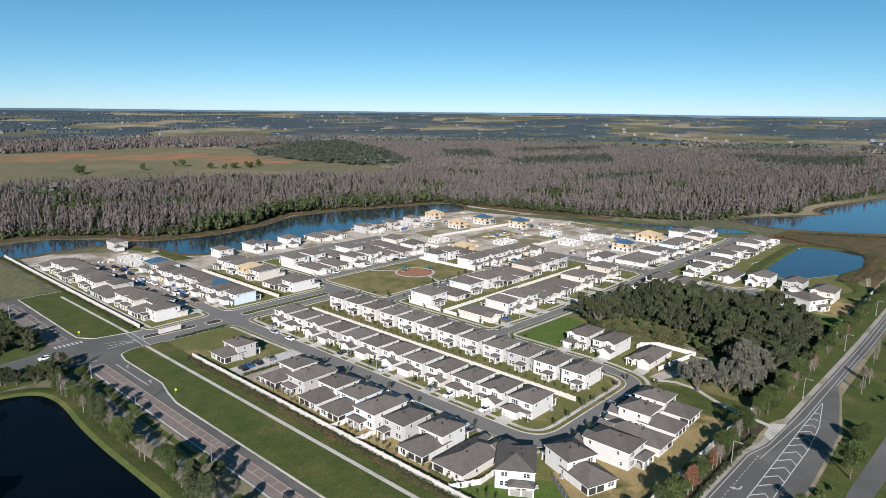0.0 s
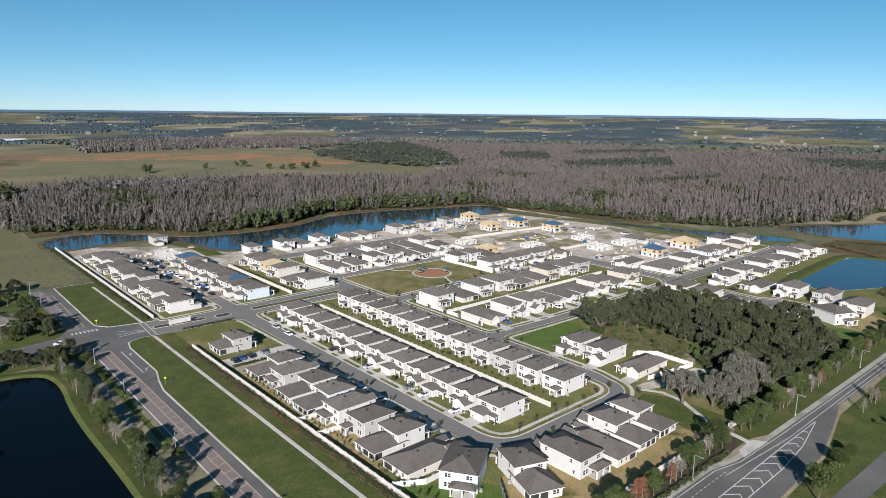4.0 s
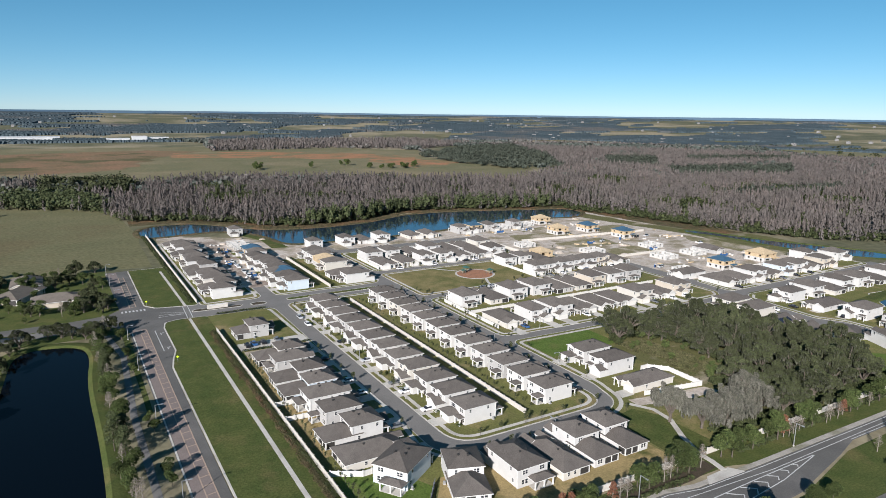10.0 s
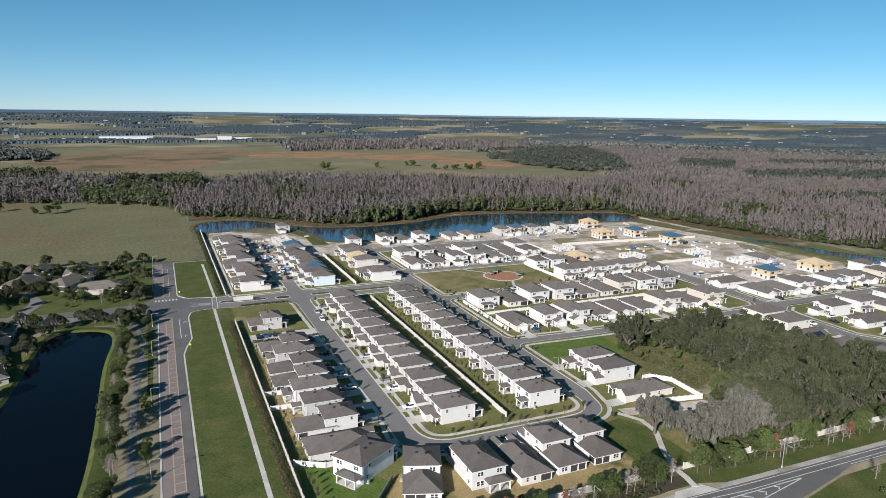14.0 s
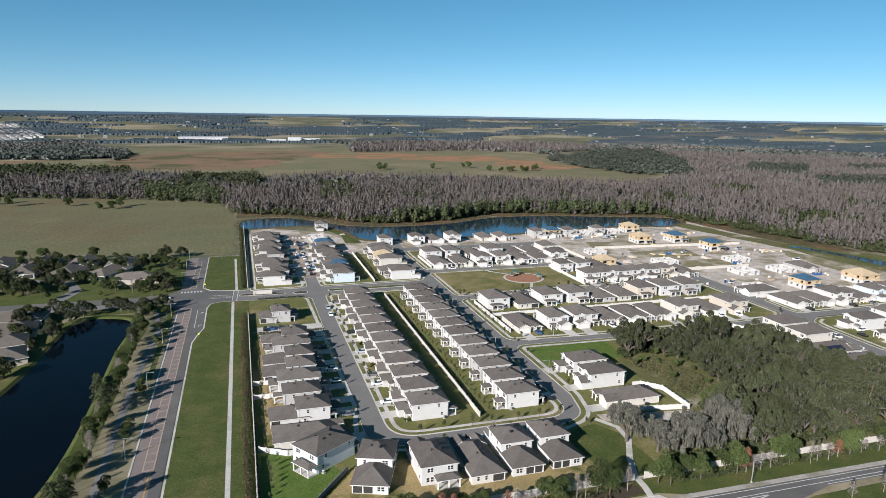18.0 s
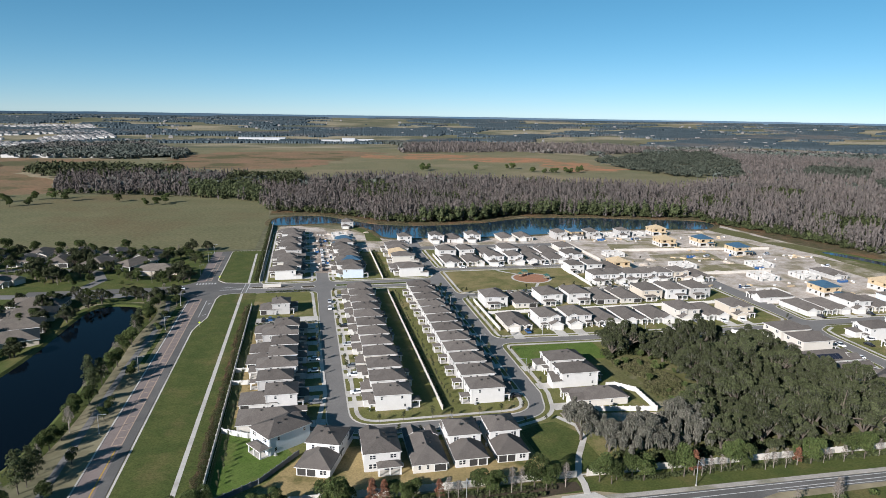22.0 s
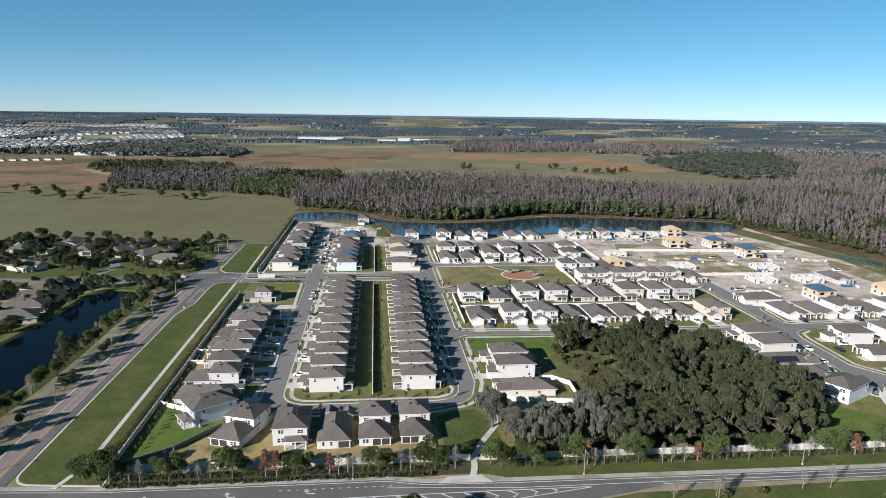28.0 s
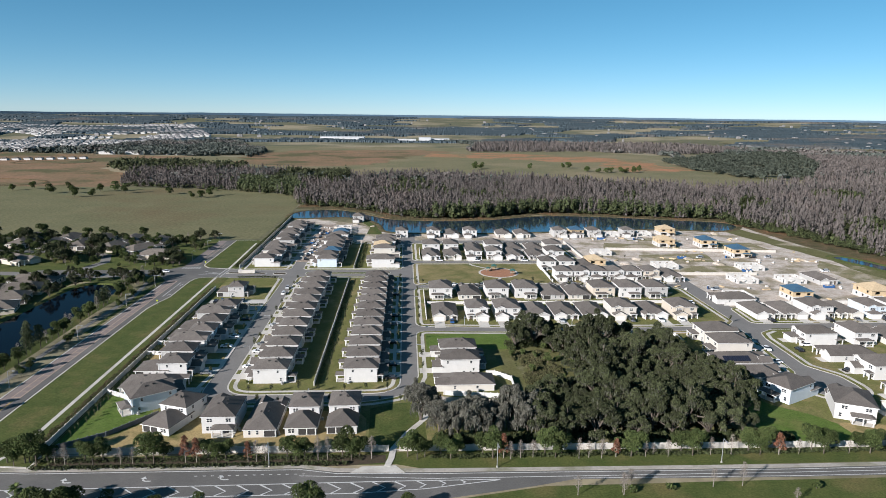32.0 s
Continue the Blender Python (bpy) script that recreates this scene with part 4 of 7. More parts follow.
    # rear
    if style in "RQ":
        def rr(bm):
            hip(bm, -w / 2, w / 2, y1 - 3.4, 9.6, one, 0.46)
        sub("rear_roof", cached(("rr", roof) + key, lambda: mesh_of("rear_roof", [R2, M["trim"]], rr)), H)
        lx0, lx1 = X(w / 2 - 6.2, w / 2)
        ly0, ly1 = 6.6, 9.6
        posts = (0.2, 3.1, 6.0)
    elif style == "S":
        lx0, lx1 = X(w / 2 - 4.6, w / 2)
        ly0, ly1 = y1 - 3.2, y1
        posts = (0.2, 4.4)
    else:
        span = {"N": (w / 2 - 3.9, w / 2 - 0.5), "T": (w / 2 - 6.6, w / 2), "W": (w / 2 - 7.2, w / 2 - 1)}[style]
        lx0, lx1 = X(*span)
        ly0, ly1 = y1, y1 + 3.0
        posts = (0.2, (lx1 - lx0) / 2, lx1 - lx0 - 0.2) if style != "N" else (0.2, lx1 - lx0 - 0.2)
        def lr(bm):
            hip(bm, lx0, lx1, y1 - 0.6, ly1, one + 0.05, 0.36, 0.3)
        sub("lanai_roof", cached(("lr", roof) + key, lambda: mesh_of("lanai_roof", [R2, M["trim"]], lr)), H)
    for k in posts:
        sub("porch_post", pm, H, pose(lx0 + k, ly1 - 0.2, 0.12))
    def patio(bm):
        box(bm, lx0, lx1, ly0, ly1, 0.05, 0.21)
    sub("patio", cached(("pt",) + key, lambda: mesh_of("patio", [M["concrete"]], patio)), H)
    # Dark sheets stand in for the shaded lanai interior and its insect screens.
    if style in "SRQ" and detail > 0:
        def shade_panel(bm):
            a, b = sorted((lx0 + 0.12, lx1 - 0.12))
            box(bm, a, b, ly1 - 0.22, ly1 - 0.18, 0.22, 2.5)
            ex = (lx1 if sx > 0 else lx0) - 0.2 * sx
            box(bm, ex - 0.02, ex + 0.02, ly0 + 0.1, ly1 - 0.3, 0.22, 2.5)
        sub("lanai_screen", cached(("scr",) + key, lambda: mesh_of("lanai_screen", [M["dark"]], shade_panel)), H, None, "dark panel for lanai shade and insect screens")
    def slider(bm):
        box(bm, -1.25, 1.25, -0.04, 0.02, 0.0, 2.15)
    sub("sliding_door", cached("slider", lambda: mesh_of("sliding_door", [M["glass"]], slider)), H, pose((lx0 + lx1) / 2, ly0 + 0.03, 0.2, 0, 0, 180))
    # windows
    def win(*a, **k):
        add_window(H, *a, **k, panes=detail > 1)
    if style == "S":
        ox = X(-w / 2, w / 2 - 4.6)
        for k in (0.3, 0.7):
            win(ox[0] + (ox[1] - ox[0]) * k, y1, 1.0, 180)
        for yy in (-4.5, 3.5, 0.5)[: (1, 1, 2)[detail]]:
            win(w / 2, yy, 1.0, 90, 0.9, 1.2)
            win(-w / 2, yy, 1.0, -90, 0.9, 1.2)
    else:
        ry = y1
        for k, ww in ((-0.29, 1.75), (0.29, 0.9)) if style in "RQ" else ((-0.27, 1.75), (0.30, 1.75)):
            win(w * k * sx, ry, 3.75, 180, ww, 1.3)
        win((bx0 + bx1) / 2, y0 - (0.5 if bay else 0), 3.7, 0, 2.5, 1.35)
        win(w * 0.28 * sx, y0, 3.7, 0, 1.75, 1.35)
        if style in "NTW":
            o = X(-w / 2, w / 2 - 4.5)
            win((-w / 2 + 1.7) * sx, y1, 0.95, 180, 1.0, 1.5)
            if detail > 1:
                win((-w / 2 + 2.9) * sx, y1, 0.95, 180, 1.0, 1.5)
        else:
            win((-w / 2 + 1.5) * sx, 9.6, 0.95, 180, 1.0, 1.4)
            if detail > 1:
                win((-w / 2 + 2.6) * sx, 9.6, 0.95, 180, 1.0, 1.4)
        for yy, zz in (((y0 + 2.0, 3.9), (y1 - 3.2, 3.9), (y1 - 2.2, 1.0), (y0 + 4.8, 4.7)))[: (1, 1, 3)[detail]]:
            small = zz > 4.5
            win(w / 2, yy, zz, 90, 0.55 if small else 0.85, 0.4 if small else 1.2)
            win(-w / 2, yy, zz, -90, 0.55 if small else 0.85, 0.4 if small else 1.2)
    if detail > 1:
        def vent(bm):
            box(bm, -0.22, 0.22, -0.22, 0.22, -0.3, 0.22)
            box(bm, -0.3, 0.3, -0.3, 0.3, 0.18, 0.3)
        vm = cached("vent", lambda: mesh_of("roof_vent", [M["dark"]], vent))
        top = h + 0.42 * (w / 2 + 0.45)
        for dx, dy in ((1.3, -0.8), (1.6, 1.6), (-1.0, 2.3)):
            sub("roof_vent", vm, H, pose(dx * sx, (y0 + y1) / 2 + dy, top - abs(dx) * 0.42))
        def pipe(bm):
            cylinder(bm, 0.07, 0.07, 0.1, h, 6)
        pp = cached(("pipe", h), lambda: mesh_of("downpipe", [M["trim"]], pipe))
        for xx in (-w / 2 - 0.09, w / 2 + 0.09):
            sub("downpipe", pp, H, pose(xx, y1 - 0.3, 0))
        def acf(bm):
            box(bm, -0.45, 0.45, -0.45, 0.45, 0.0, 0.12, 1)
            cylinder(bm, 0.4, 0.4, 0.12, 0.85, 10)
            cylinder(bm, 0.34, 0.3, 0.85, 0.92, 10)
        sub("air_conditioner", cached("ac", lambda: mesh_of("air_conditioner", [M["metal"], M["concrete"]], acf)), H, pose((w / 2 + 0.8) * sx, y1 - 1.6, 0.17))
    return H


PROTO = {}
COLOURS = {"white": "white", "cream": "cream", "grey": "light grey", "pale_blue": "pale blue", "tan": "tan"}
SHAPE = {"N": "two-storey", "R": "two-storey", "Q": "two-storey", "T": "two-storey", "S": "single-storey", "W": "two-storey"}
TAIL = {"N": "with small rear lanai", "R": "with low rear wing", "Q": "with low rear wing", "T": "with pillared lanai", "S": "of broad plan", "W": "with gabled garage"}


def put_house(style, x, y, turn, wall="white", roof="roof", detail=1, mirror=False, group="", scale=1.0):
    k = (style, wall, roof, detail, mirror)
    m = pose(x, y, 0.07, 0, 0, turn)
    if k not in PROTO:
        ob = PROTO[k] = house(style, wall, roof, detail, mirror)
        ob.matrix_basis = m
    else:
        ob = copy_thing(PROTO[k], m)
    tone = "brown" if roof == "roof_brown" else "dark grey"
    return tagged(ob, "%s stucco %s house %s, %s shingles" % (COLOURS[wall], SHAPE[style], TAIL[style], tone), "house", group)


def driveway(x, y, turn, length, width=4.9):
    def fill(bm):
        for i in range(2):
            box(bm, -width / 2, width / 2, -length * (i + 1) / 2 + 0.02, -length * i / 2 - 0.02, 0.12, 0.215)
    me = cached(("drive", round(length, 1), width), lambda: mesh_of("driveway", [M["concrete"]], fill))
    ob = new("driveway", me)
    ob.matrix_basis = pose(x, y, 0, 0, 0, turn)
    tagged(ob, "pale jointed concrete driveway in front of a house", "driveway", "driveways", "structure")


def row(style_list, xs, ys, turn, front, detail=1, group="", walls=None, mirrors=None, drive=True, widths=None):
    """Houses at matching xs and ys, with driveways reaching forward to the street by front metres."""
    for i, (s, x, y) in enumerate(zip(style_list, xs, ys)):
        mi = (i % 2 == 1) if mirrors is None else mirrors[i]
        ob = put_house(s, x, y, turn, (walls[i] if walls else "white"), "roof", detail, mi, group)
        if widths:
            ob.scale = (widths[i], 1.0, 1.0)
        if drive:
            w, y0 = {"N": (9.6, -9.6), "R": (10.2, -12.6), "Q": (10.2, -8.0), "T": (10.2, -12.1), "S": (11.6, -11.1), "W": (11.8, -12.1)}[s]
            off = (-w / 2 + 2.95) * (-1 if mi else 1)
            p = pose(x, y, 0, 0, 0, turn) @ Vector((off, y0, 0))
            driveway(p.x, p.y, turn, front + y0 if front + y0 > 2 else 3.0)


WH = lambda n, pat="wwcwwgw": [{"w": "white", "c": "cream", "g": "grey", "b": "pale_blue", "t": "tan"}[pat[i % len(pat)]] for i in range(n)]
yb = [8.0 + 12.4 * i for i in range(12)]
row("NNNNNNNNNNNN", [-16.0] * 12, yb, -90, 14.5, 2, "houses of the west row", WH(12, "wwwcwwwwgwww"))
row("NNNNNNNNNNNN", [16.4] * 12, yb, 90, 14.2, 2, "houses of the middle row", WH(12, "wwgwwwwwwcww"), [True] * 12)
row("SRNTRRTR", [-56.0, -56.4, -55.0, -56.6, -57.0, -56.6, -56.6, -56.4], [0.9, 14.7, 27.0, 39.1, 51.1, 63.2, 75.3, 87.3], 90, 17.5, 2, "houses beside the white wall", WH(8, "cwgwbwgc"), [False, True, False, False, True, False, False, True], widths=(0.95,) + (0.94,) * 7)
put_house("T", -53.3, -13.1, 124, "pale_blue", "roof", 2, True, "corner houses")
put_house("R", -39.6, -24.6, 160, "white", "roof", 2, False, "corner houses")
row("TSRR", [-24.0, -11.1, 0.9, 13.2], [-28.3, -27.4, -26.5, -26.0], 180, 13.6, 2, "houses of the front row", WH(4, "wcww"), [True, True, True, False], widths=(0.97, 0.82, 0.91, 0.89))
put_house("Q", -56.5, 122, 90, "grey", "roof", 2, True, "model home")
row("STT", [54.5, 55.0, 55.0], [-1.0, 15.6, 28.2], -90, 17.0, 2, "houses beside the grove", WH(3, "cww"), [True, True, False])
row("STWSSSWSW", [51.5, 67, 81.5, 95.5, 109.5, 123.5, 138, 153, 168], [84.5] * 9, 0, 20.5, 1, "houses south of the park", WH(9, "cwwgwwcwt"))
row("WSWWSSWWW", [51.5, 66.5, 81.5, 97, 111, 125, 139, 153.5, 168], [118.0] * 9, 180, 15.5, 1, "houses south of the park", WH(9, "wcwwgctwg"))
row("NNNNNNS", [126.5, 137, 147.4, 157.8, 168.2, 179, 191.5], [155.0] * 7, 0, 15.2, 1, "houses east of the park", WH(7, "wwwwwtw"))
row("NNS", [122.5, 134.5, 147], [181] * 3, 180, 14, 1, "houses east of the park", WH(3))
row("SSTTSSW", [50, 64.5, 79, 92.5, 106.5, 121.5, 134], [214.5] * 7, 0, 12.8, 1, "houses north of the park", WH(7, "wcwwwgw"))
row("WTSWSSW", [51, 65, 80.5, 95.5, 110, 124.5, 138], [236] * 7, 180, 25, 1, "houses north of the park", WH(7, "wwcwgwc"))
row("TSTSSTSTN", [55, 69, 84, 111, 126, 156, 169, 184, 212], [293] * 9, 0, 20, 0, "houses beside the long pond", WH(9, "wwwccgwgg"))
ya = [190.5 + 11.9 * i for i in range(13)]
row("NRTNSRNTNRTNS", [-56] * 13, ya, 90, 17.8, 1, "houses beside the pasture", WH(13, "wwcwwgwwcww"))
row("NTRNNTRNN", [-16.5] * 9, [188.5 + 11.9 * i for i in range(9)], -90, 14.5, 1, "houses north of the boulevard", WH(9, "bwwgwwcwg"))
row("TSTTT", [17] * 5, [187.5, 200.5, 221, 245.5, 258], 90, 14, 1, "houses north of the boulevard", WH(5))
put_house("N", -9, 363, 0, "grey", "roof", 0, False, "houses beside the long pond")
put_house("N", 30, 290, 180, "white", "roof", 0, False, "houses beside the long pond")
row("SSWSTWST", [208, 222, 236, 250, 264, 279, 294, 309], [83.4] * 8, 0, 16.5, 1, "houses of the eastern street", WH(8, "wgwcbwwt"))
row("TSTWSTW", [231, 246, 261, 277, 294, 311, 330], [42.0] * 7, 180, 16, 1, "houses of the eastern street", WH(7, "wcwwwwc"))
row("WWSS", [167, 166, 164, 162], [46, 31.5, 17, 3.0], 90, 18, 1, "houses of the turning circle", WH(4, "ccgb"))
put_house("T", 165.5, -13.5, 118, "pale_blue", "roof", 1, False, "houses of the turning circle")
put_house("W", 180, -27.5, 155, "white", "roof", 1, True, "houses of the turning circle")
row("TSWTW", [212, 213.5, 216, 215, 205], [41, 23, 5, -13, -30], -90, 14, 1, "houses of the turning circle", WH(5, "wwwgc"))
put_house("T", 319, 100, 0, "white", "roof", 0, False, "houses beside the canal")
put_house("W", 338, 90, 0, "white", "roof", 0, True, "houses beside the canal")
put_house("S", 206, 104, -90, "white", "roof", 1, True, "houses of the eastern street")
# older houses west of the collector road
for i, (x, y, a) in enumerate(((-166, 92, -70), (-170, 110, -75), (-171, 128, -80), (-172, 146, -90), (-186, 84, 110), (-132, 214, 90), (-150, 232, 150), (-172, 240, 170), (-196, 246, 180), (-218, 252, 180), (-240, 254, 180), (-146, 258, 0), (-168, 266, 0), (-192, 270, 0), (-216, 272, 0), (-242, 272, 0), (-214, 200, 60), (-236, 214, 60), (-205, 130, 90), (-212, 106, 90))):
    ob = put_house("S", x, y, a, "tan", "roof_brown", 1, i % 2 == 0, "older houses west of the road")
    ob.scale = (1.25, 1.15, 1.12)

# ---- houses under construction ----
def shell_house(kind, x, y, turn, w=11.0, d=13.0):
    """block: open masonry shell; osb: masonry below, sheathed frame above; blue: the same with an underlay-covered roof."""
    H = new("house_shell")
    H.matrix_basis = pose(x, y, 0.05, 0, 0, turn)

    def walls(name, mat, z0, z1, gaps, front):
        for side in range(4):
            ln = w if side % 2 == 0 else d - 0.5
            at = d / 2 if side % 2 == 0 else w / 2
            use = front if side == 0 else gaps
            def fill(bm):
                x0 = -ln / 2
                for g, half, lo, hi in use:
                    box(bm, x0, ln * g - half, 0, 0.25, z0, z1)
                    if lo > 0:
                        box(bm, ln * g - half, ln * g + half, 0, 0.25, z0, z0 + lo)
                    box(bm, ln * g - half, ln * g + half, 0, 0.25, z0 + hi, z1)
                    x0 = ln * g + half
                box(bm, x0, ln / 2, 0, 0.25, z0, z1)
                bmesh.ops.remove_doubles(bm, verts=bm.verts, dist=0.001)
            me = cached(("open", mat.name, round(ln, 2), z0, side == 0), lambda: mesh_of(name, [mat], fill))
            sub(name, me, H, pose(0, 0, 0, 0, 0, 90 * side) @ pose(0, -at, 0))

    sub("slab", mesh_of("slab", [M["concrete"]], lambda bm: box(bm, -w / 2 - 0.3, w / 2 + 0.3, -d / 2 - 0.3, d / 2 + 0.3, 0, 0.2)), H)
    walls("wall", M["block"], 0.2, 2.9, ((-0.3, 0.75, 0.9, 2.1), (0.05, 0.75, 0.9, 2.1), (0.33, 0.6, 0.0, 2.1)), ((-0.22, 2.3, 0.0, 2.2), (0.3, 1.1, 0.0, 2.3)))
    if kind in ("osb", "blue"):
        walls("upper_wall", M["osb"], 2.95, 5.7, ((-0.28, 0.8, 0.8, 2.1), (0.28, 0.8, 0.8, 2.1)), ((-0.25, 1.3, 0.7, 2.1), (0.27, 0.9, 0.7, 2.1)))
        sub("floor_deck", cached(("sd", w, d), lambda: mesh_of("floor_deck", [M["osb"]], lambda bm: box(bm, -w / 2 + 0.26, w / 2 - 0.26, -d / 2 + 0.26, d / 2 - 0.26, 2.75, 2.95))), H)
        skin = M["underlay"] if kind == "blue" else M["osb"]
        sub("roof", cached(("sb", kind, w, d), lambda: mesh_of("roof", [skin, M["osb"]], lambda bm: hip(bm, -w / 2, w / 2, -d / 2, d / 2, 5.75, 0.42, 0.5))), H)
        def low_roof(bm):
            hip(bm, 0.4, w / 2 - 0.2, -d / 2 - 2.4, -d / 2 + 0.9, 2.85, 0.4, 0.3)
        sub("porch_roof", cached(("sl", kind, w, d), lambda: mesh_of("porch_roof", [skin, M["osb"]], low_roof)), H)
        post = cached("stud_post", lambda: mesh_of("porch_post", [M["osb"]], lambda bm: box(bm, -0.1, 0.1, -0.1, 0.1, 0, 2.65)))
        for px in (0.6, w / 2 - 0.4):
            sub("porch_post", post, H, pose(px, -d / 2 - 2.2, 0.0))
    else:
        def partition(bm):
            box(bm, -w / 2 + 0.26, w / 2 - 0.26, -0.1, 0.1, 0.2, 2.7)
            box(bm, -0.1, 0.1, -d / 2 + 0.26, -0.12, 0.2, 2.7)
        sub("partition", cached(("sp", w, d), lambda: mesh_of("partition", [M["block"]], partition)), H)
    lab = {"block": "roofless grey masonry house shell on bare sand", "osb": "two-storey house frame in yellow sheathing board", "blue": "unfinished house with blue roof underlay"}[kind]
    return tagged(H, lab, "house", "houses under construction")


for k, x, y, t, w, d in (("osb", 154.5, 184, 0, 11, 12), ("osb", 227, 252, 0, 12, 13), ("osb", 246, 298, 0, 12, 12), ("blue", 266, 217, 0, 12, 14), ("blue", 258, 250, 0, 12, 14), ("blue", 243, 108, 0, 11, 13),
                         ("block", 200, 182, 0, 14, 12), ("block", 254, 177, 0, 14, 12), ("block", 233, 146, 0, 13, 14), ("block", 262, 145, 0, 13, 13), ("block", 212, 110, 0, 12, 13), ("osb", 288, 110, 0, 13, 15),
                         ("block", 170, 222, 0, 13, 10), ("block", 199, 293, 0, 12, 12), ("blue", 170, 293, 0, 11, 12), ("block", 226, 295, 0, 12, 12), ("block", 345, 40, 0, 14, 13),
                         ("blue", -16.5, 212.3, -90, 10, 12), ("blue", -16.5, 283.7, -90, 10, 12), ("block", -17, 296, -90, 10, 12), ("block", -17, 308, -90, 10, 12), ("block", -18, 321, -90, 10, 12), ("osb", 17, 233, 90, 10, 12)):
    shell_house(k, x, y, t, w, d)
put_house("S", 280, 146, 0, "grey", "roof", 0, False, "houses under construction")


def lumber_stack(x, y, a, s=1.0):
    rnd = random.Random(int(x * 7 + y))
    S = tagged(new("lumber_stack"), "stack of yellow timber boards on sand", "timber", "timber stacks")
    S.matrix_basis = pose(x, y, 0.05, 0, 0, a)
    for j in range(3):
        L, k = round(1.8 * s, 1), rnd.randrange(3)
        def layer(bm):
            prof = [(-0.7, 0.0), (-0.7, 0.17)]
            for i in range(5):
                prof += [(-0.42 + i * 0.28 - 0.02, 0.17), (-0.42 + i * 0.28, 0.13)]
            prof += [(0.72, 0.0)]
            p = [bm.verts.new((-L, c, z)) for c, z in prof]
            q = [bm.verts.new((L + 0.12 * k, c, z)) for c, z in prof]
            bm.faces.new(p), bm.faces.new(q[::-1])
            for i in range(len(prof)):
                m = (i + 1) % len(prof)
                bm.faces.new((p[i], q[i], q[m], p[m]))
        sub("board_layer", cached(("lumber", L, k), lambda: mesh_of("board_layer", [M["osb"]], layer)), S, pose(rnd.uniform(-0.1, 0.1), rnd.uniform(-0.08, 0.08), 0.05 + 0.18 * j))


rnd = random.Random(5)
for i in range(46):
    z = rnd.choice(((-33, -24, 215, 330), (160, 320, 105, 135), (165, 310, 195, 212), (200, 320, 225, 240), (150, 300, 272, 282)))
    lumber_stack(rnd.uniform(z[0], z[1]), rnd.uniform(z[2], z[3]), rnd.uniform(0, 180), rnd.uniform(0.6, 1.3))


def dirt_mound(x, y, s):
    bm = bmesh.new()
    r = random.Random(int(x + y * 3))
    bmesh.ops.create_icosphere(bm, subdivisions=2, radius=1.0)
    for v in bm.verts:
        f = 1 + 0.3 * noise.noise(v.co * 1.7 + Vector((x, y, 0)))
        v.co = Vector((v.co.x * 3.2 * s * f, v.co.y * 2.4 * s * f, max(v.co.z, -0.1) * 1.1 * s * f))
    tagged(part("dirt_mound", bm, M["sand"], matrix=pose(x, y, 0.05, 0, 0, r.uniform(0, 180))), "rough mound of pale building sand", "mound", "sand mounds")


for x, y in ((178, 192), (190, 205), (226, 205), (300, 130), (305, 200), (240, 190), (-25, 330), (-10, 345), (5, 335), (215, 165), (290, 300), (270, 275)):
    dirt_mound(x, y, rnd.uniform(0.7, 1.4))

def block_pallet(x, y, a):
    """A pallet of masonry blocks, some taken away."""
    P = tagged(new("block_pallet"), "pallet of grey masonry blocks on sand", "building material", "block pallets")
    P.matrix_basis = pose(x, y, 0.06, 0, 0, a)
    sub("pallet", cached("pallet", lambda: mesh_of("pallet", [M["osb"]], lambda bm: [box(bm, -0.7, 0.7, -0.65 + i * 0.28, -0.45 + i * 0.28, 0.0, 0.14) for i in range(5)])), P)
    def stack(bm):
        steps = ((-0.66, 0.15), (0.64, 0.15), (0.64, 0.85), (0.20, 0.85), (0.20, 1.21), (-0.66, 1.21))
        front, back = [[bm.verts.new((px, py, pz)) for px, pz in steps] for py in (-0.6, 0.62)]
        bm.faces.new(front)
        bm.faces.new(back[::-1])
        for i in range(6):
            bm.faces.new((front[i - 1], back[i - 1], back[i], front[i]))
    sub("block_stack", cached("blocks", lambda: mesh_of("block_stack", [M["block"]], stack)), P)


def dumpster(x, y, a):
    D = tagged(new("dumpster"), "open steel rubbish skip on the building site", "dumpster", "rubbish skips")
    D.matrix_basis = pose(x, y, 0.06, 0, 0, a)
    def body(bm):
        lo = [(-2.6, -1.1), (2.9, -1.1), (2.9, 1.1), (-2.6, 1.1)]
        p = [bm.verts.new((*c, 0.1)) for c in lo]
        q = [bm.verts.new((c[0] * 1.06, c[1] * 1.06, 1.6)) for c in lo]
        r = [bm.verts.new((c[0] * 1.0, c[1] * 0.98, 1.6)) for c in lo]
        u = [bm.verts.new((c[0] * 0.95, c[1] * 0.93, 0.25)) for c in lo]
        bm.faces.new(p[::-1]), bm.faces.new(u)
        for m, n in ((p, q), (q, r), (r, u)):
            for i in range(4):
                bm.faces.new((m[i], m[(i + 1) % 4], n[(i + 1) % 4], n[i]))
    sub("body", cached("skip", lambda: mesh_of("body", [M["car_blue"]], body)), D)
    sub("rubbish", cached("skip_fill", lambda: mesh_of("rubbish", [M["osb"]], lambda bm: [box(bm, -2.2 + i * 0.7, -1.7 + i * 0.7, -0.8, 0.7, 0.26, 1.0 + 0.3 * (i % 3)) for i in range(6)])), D)


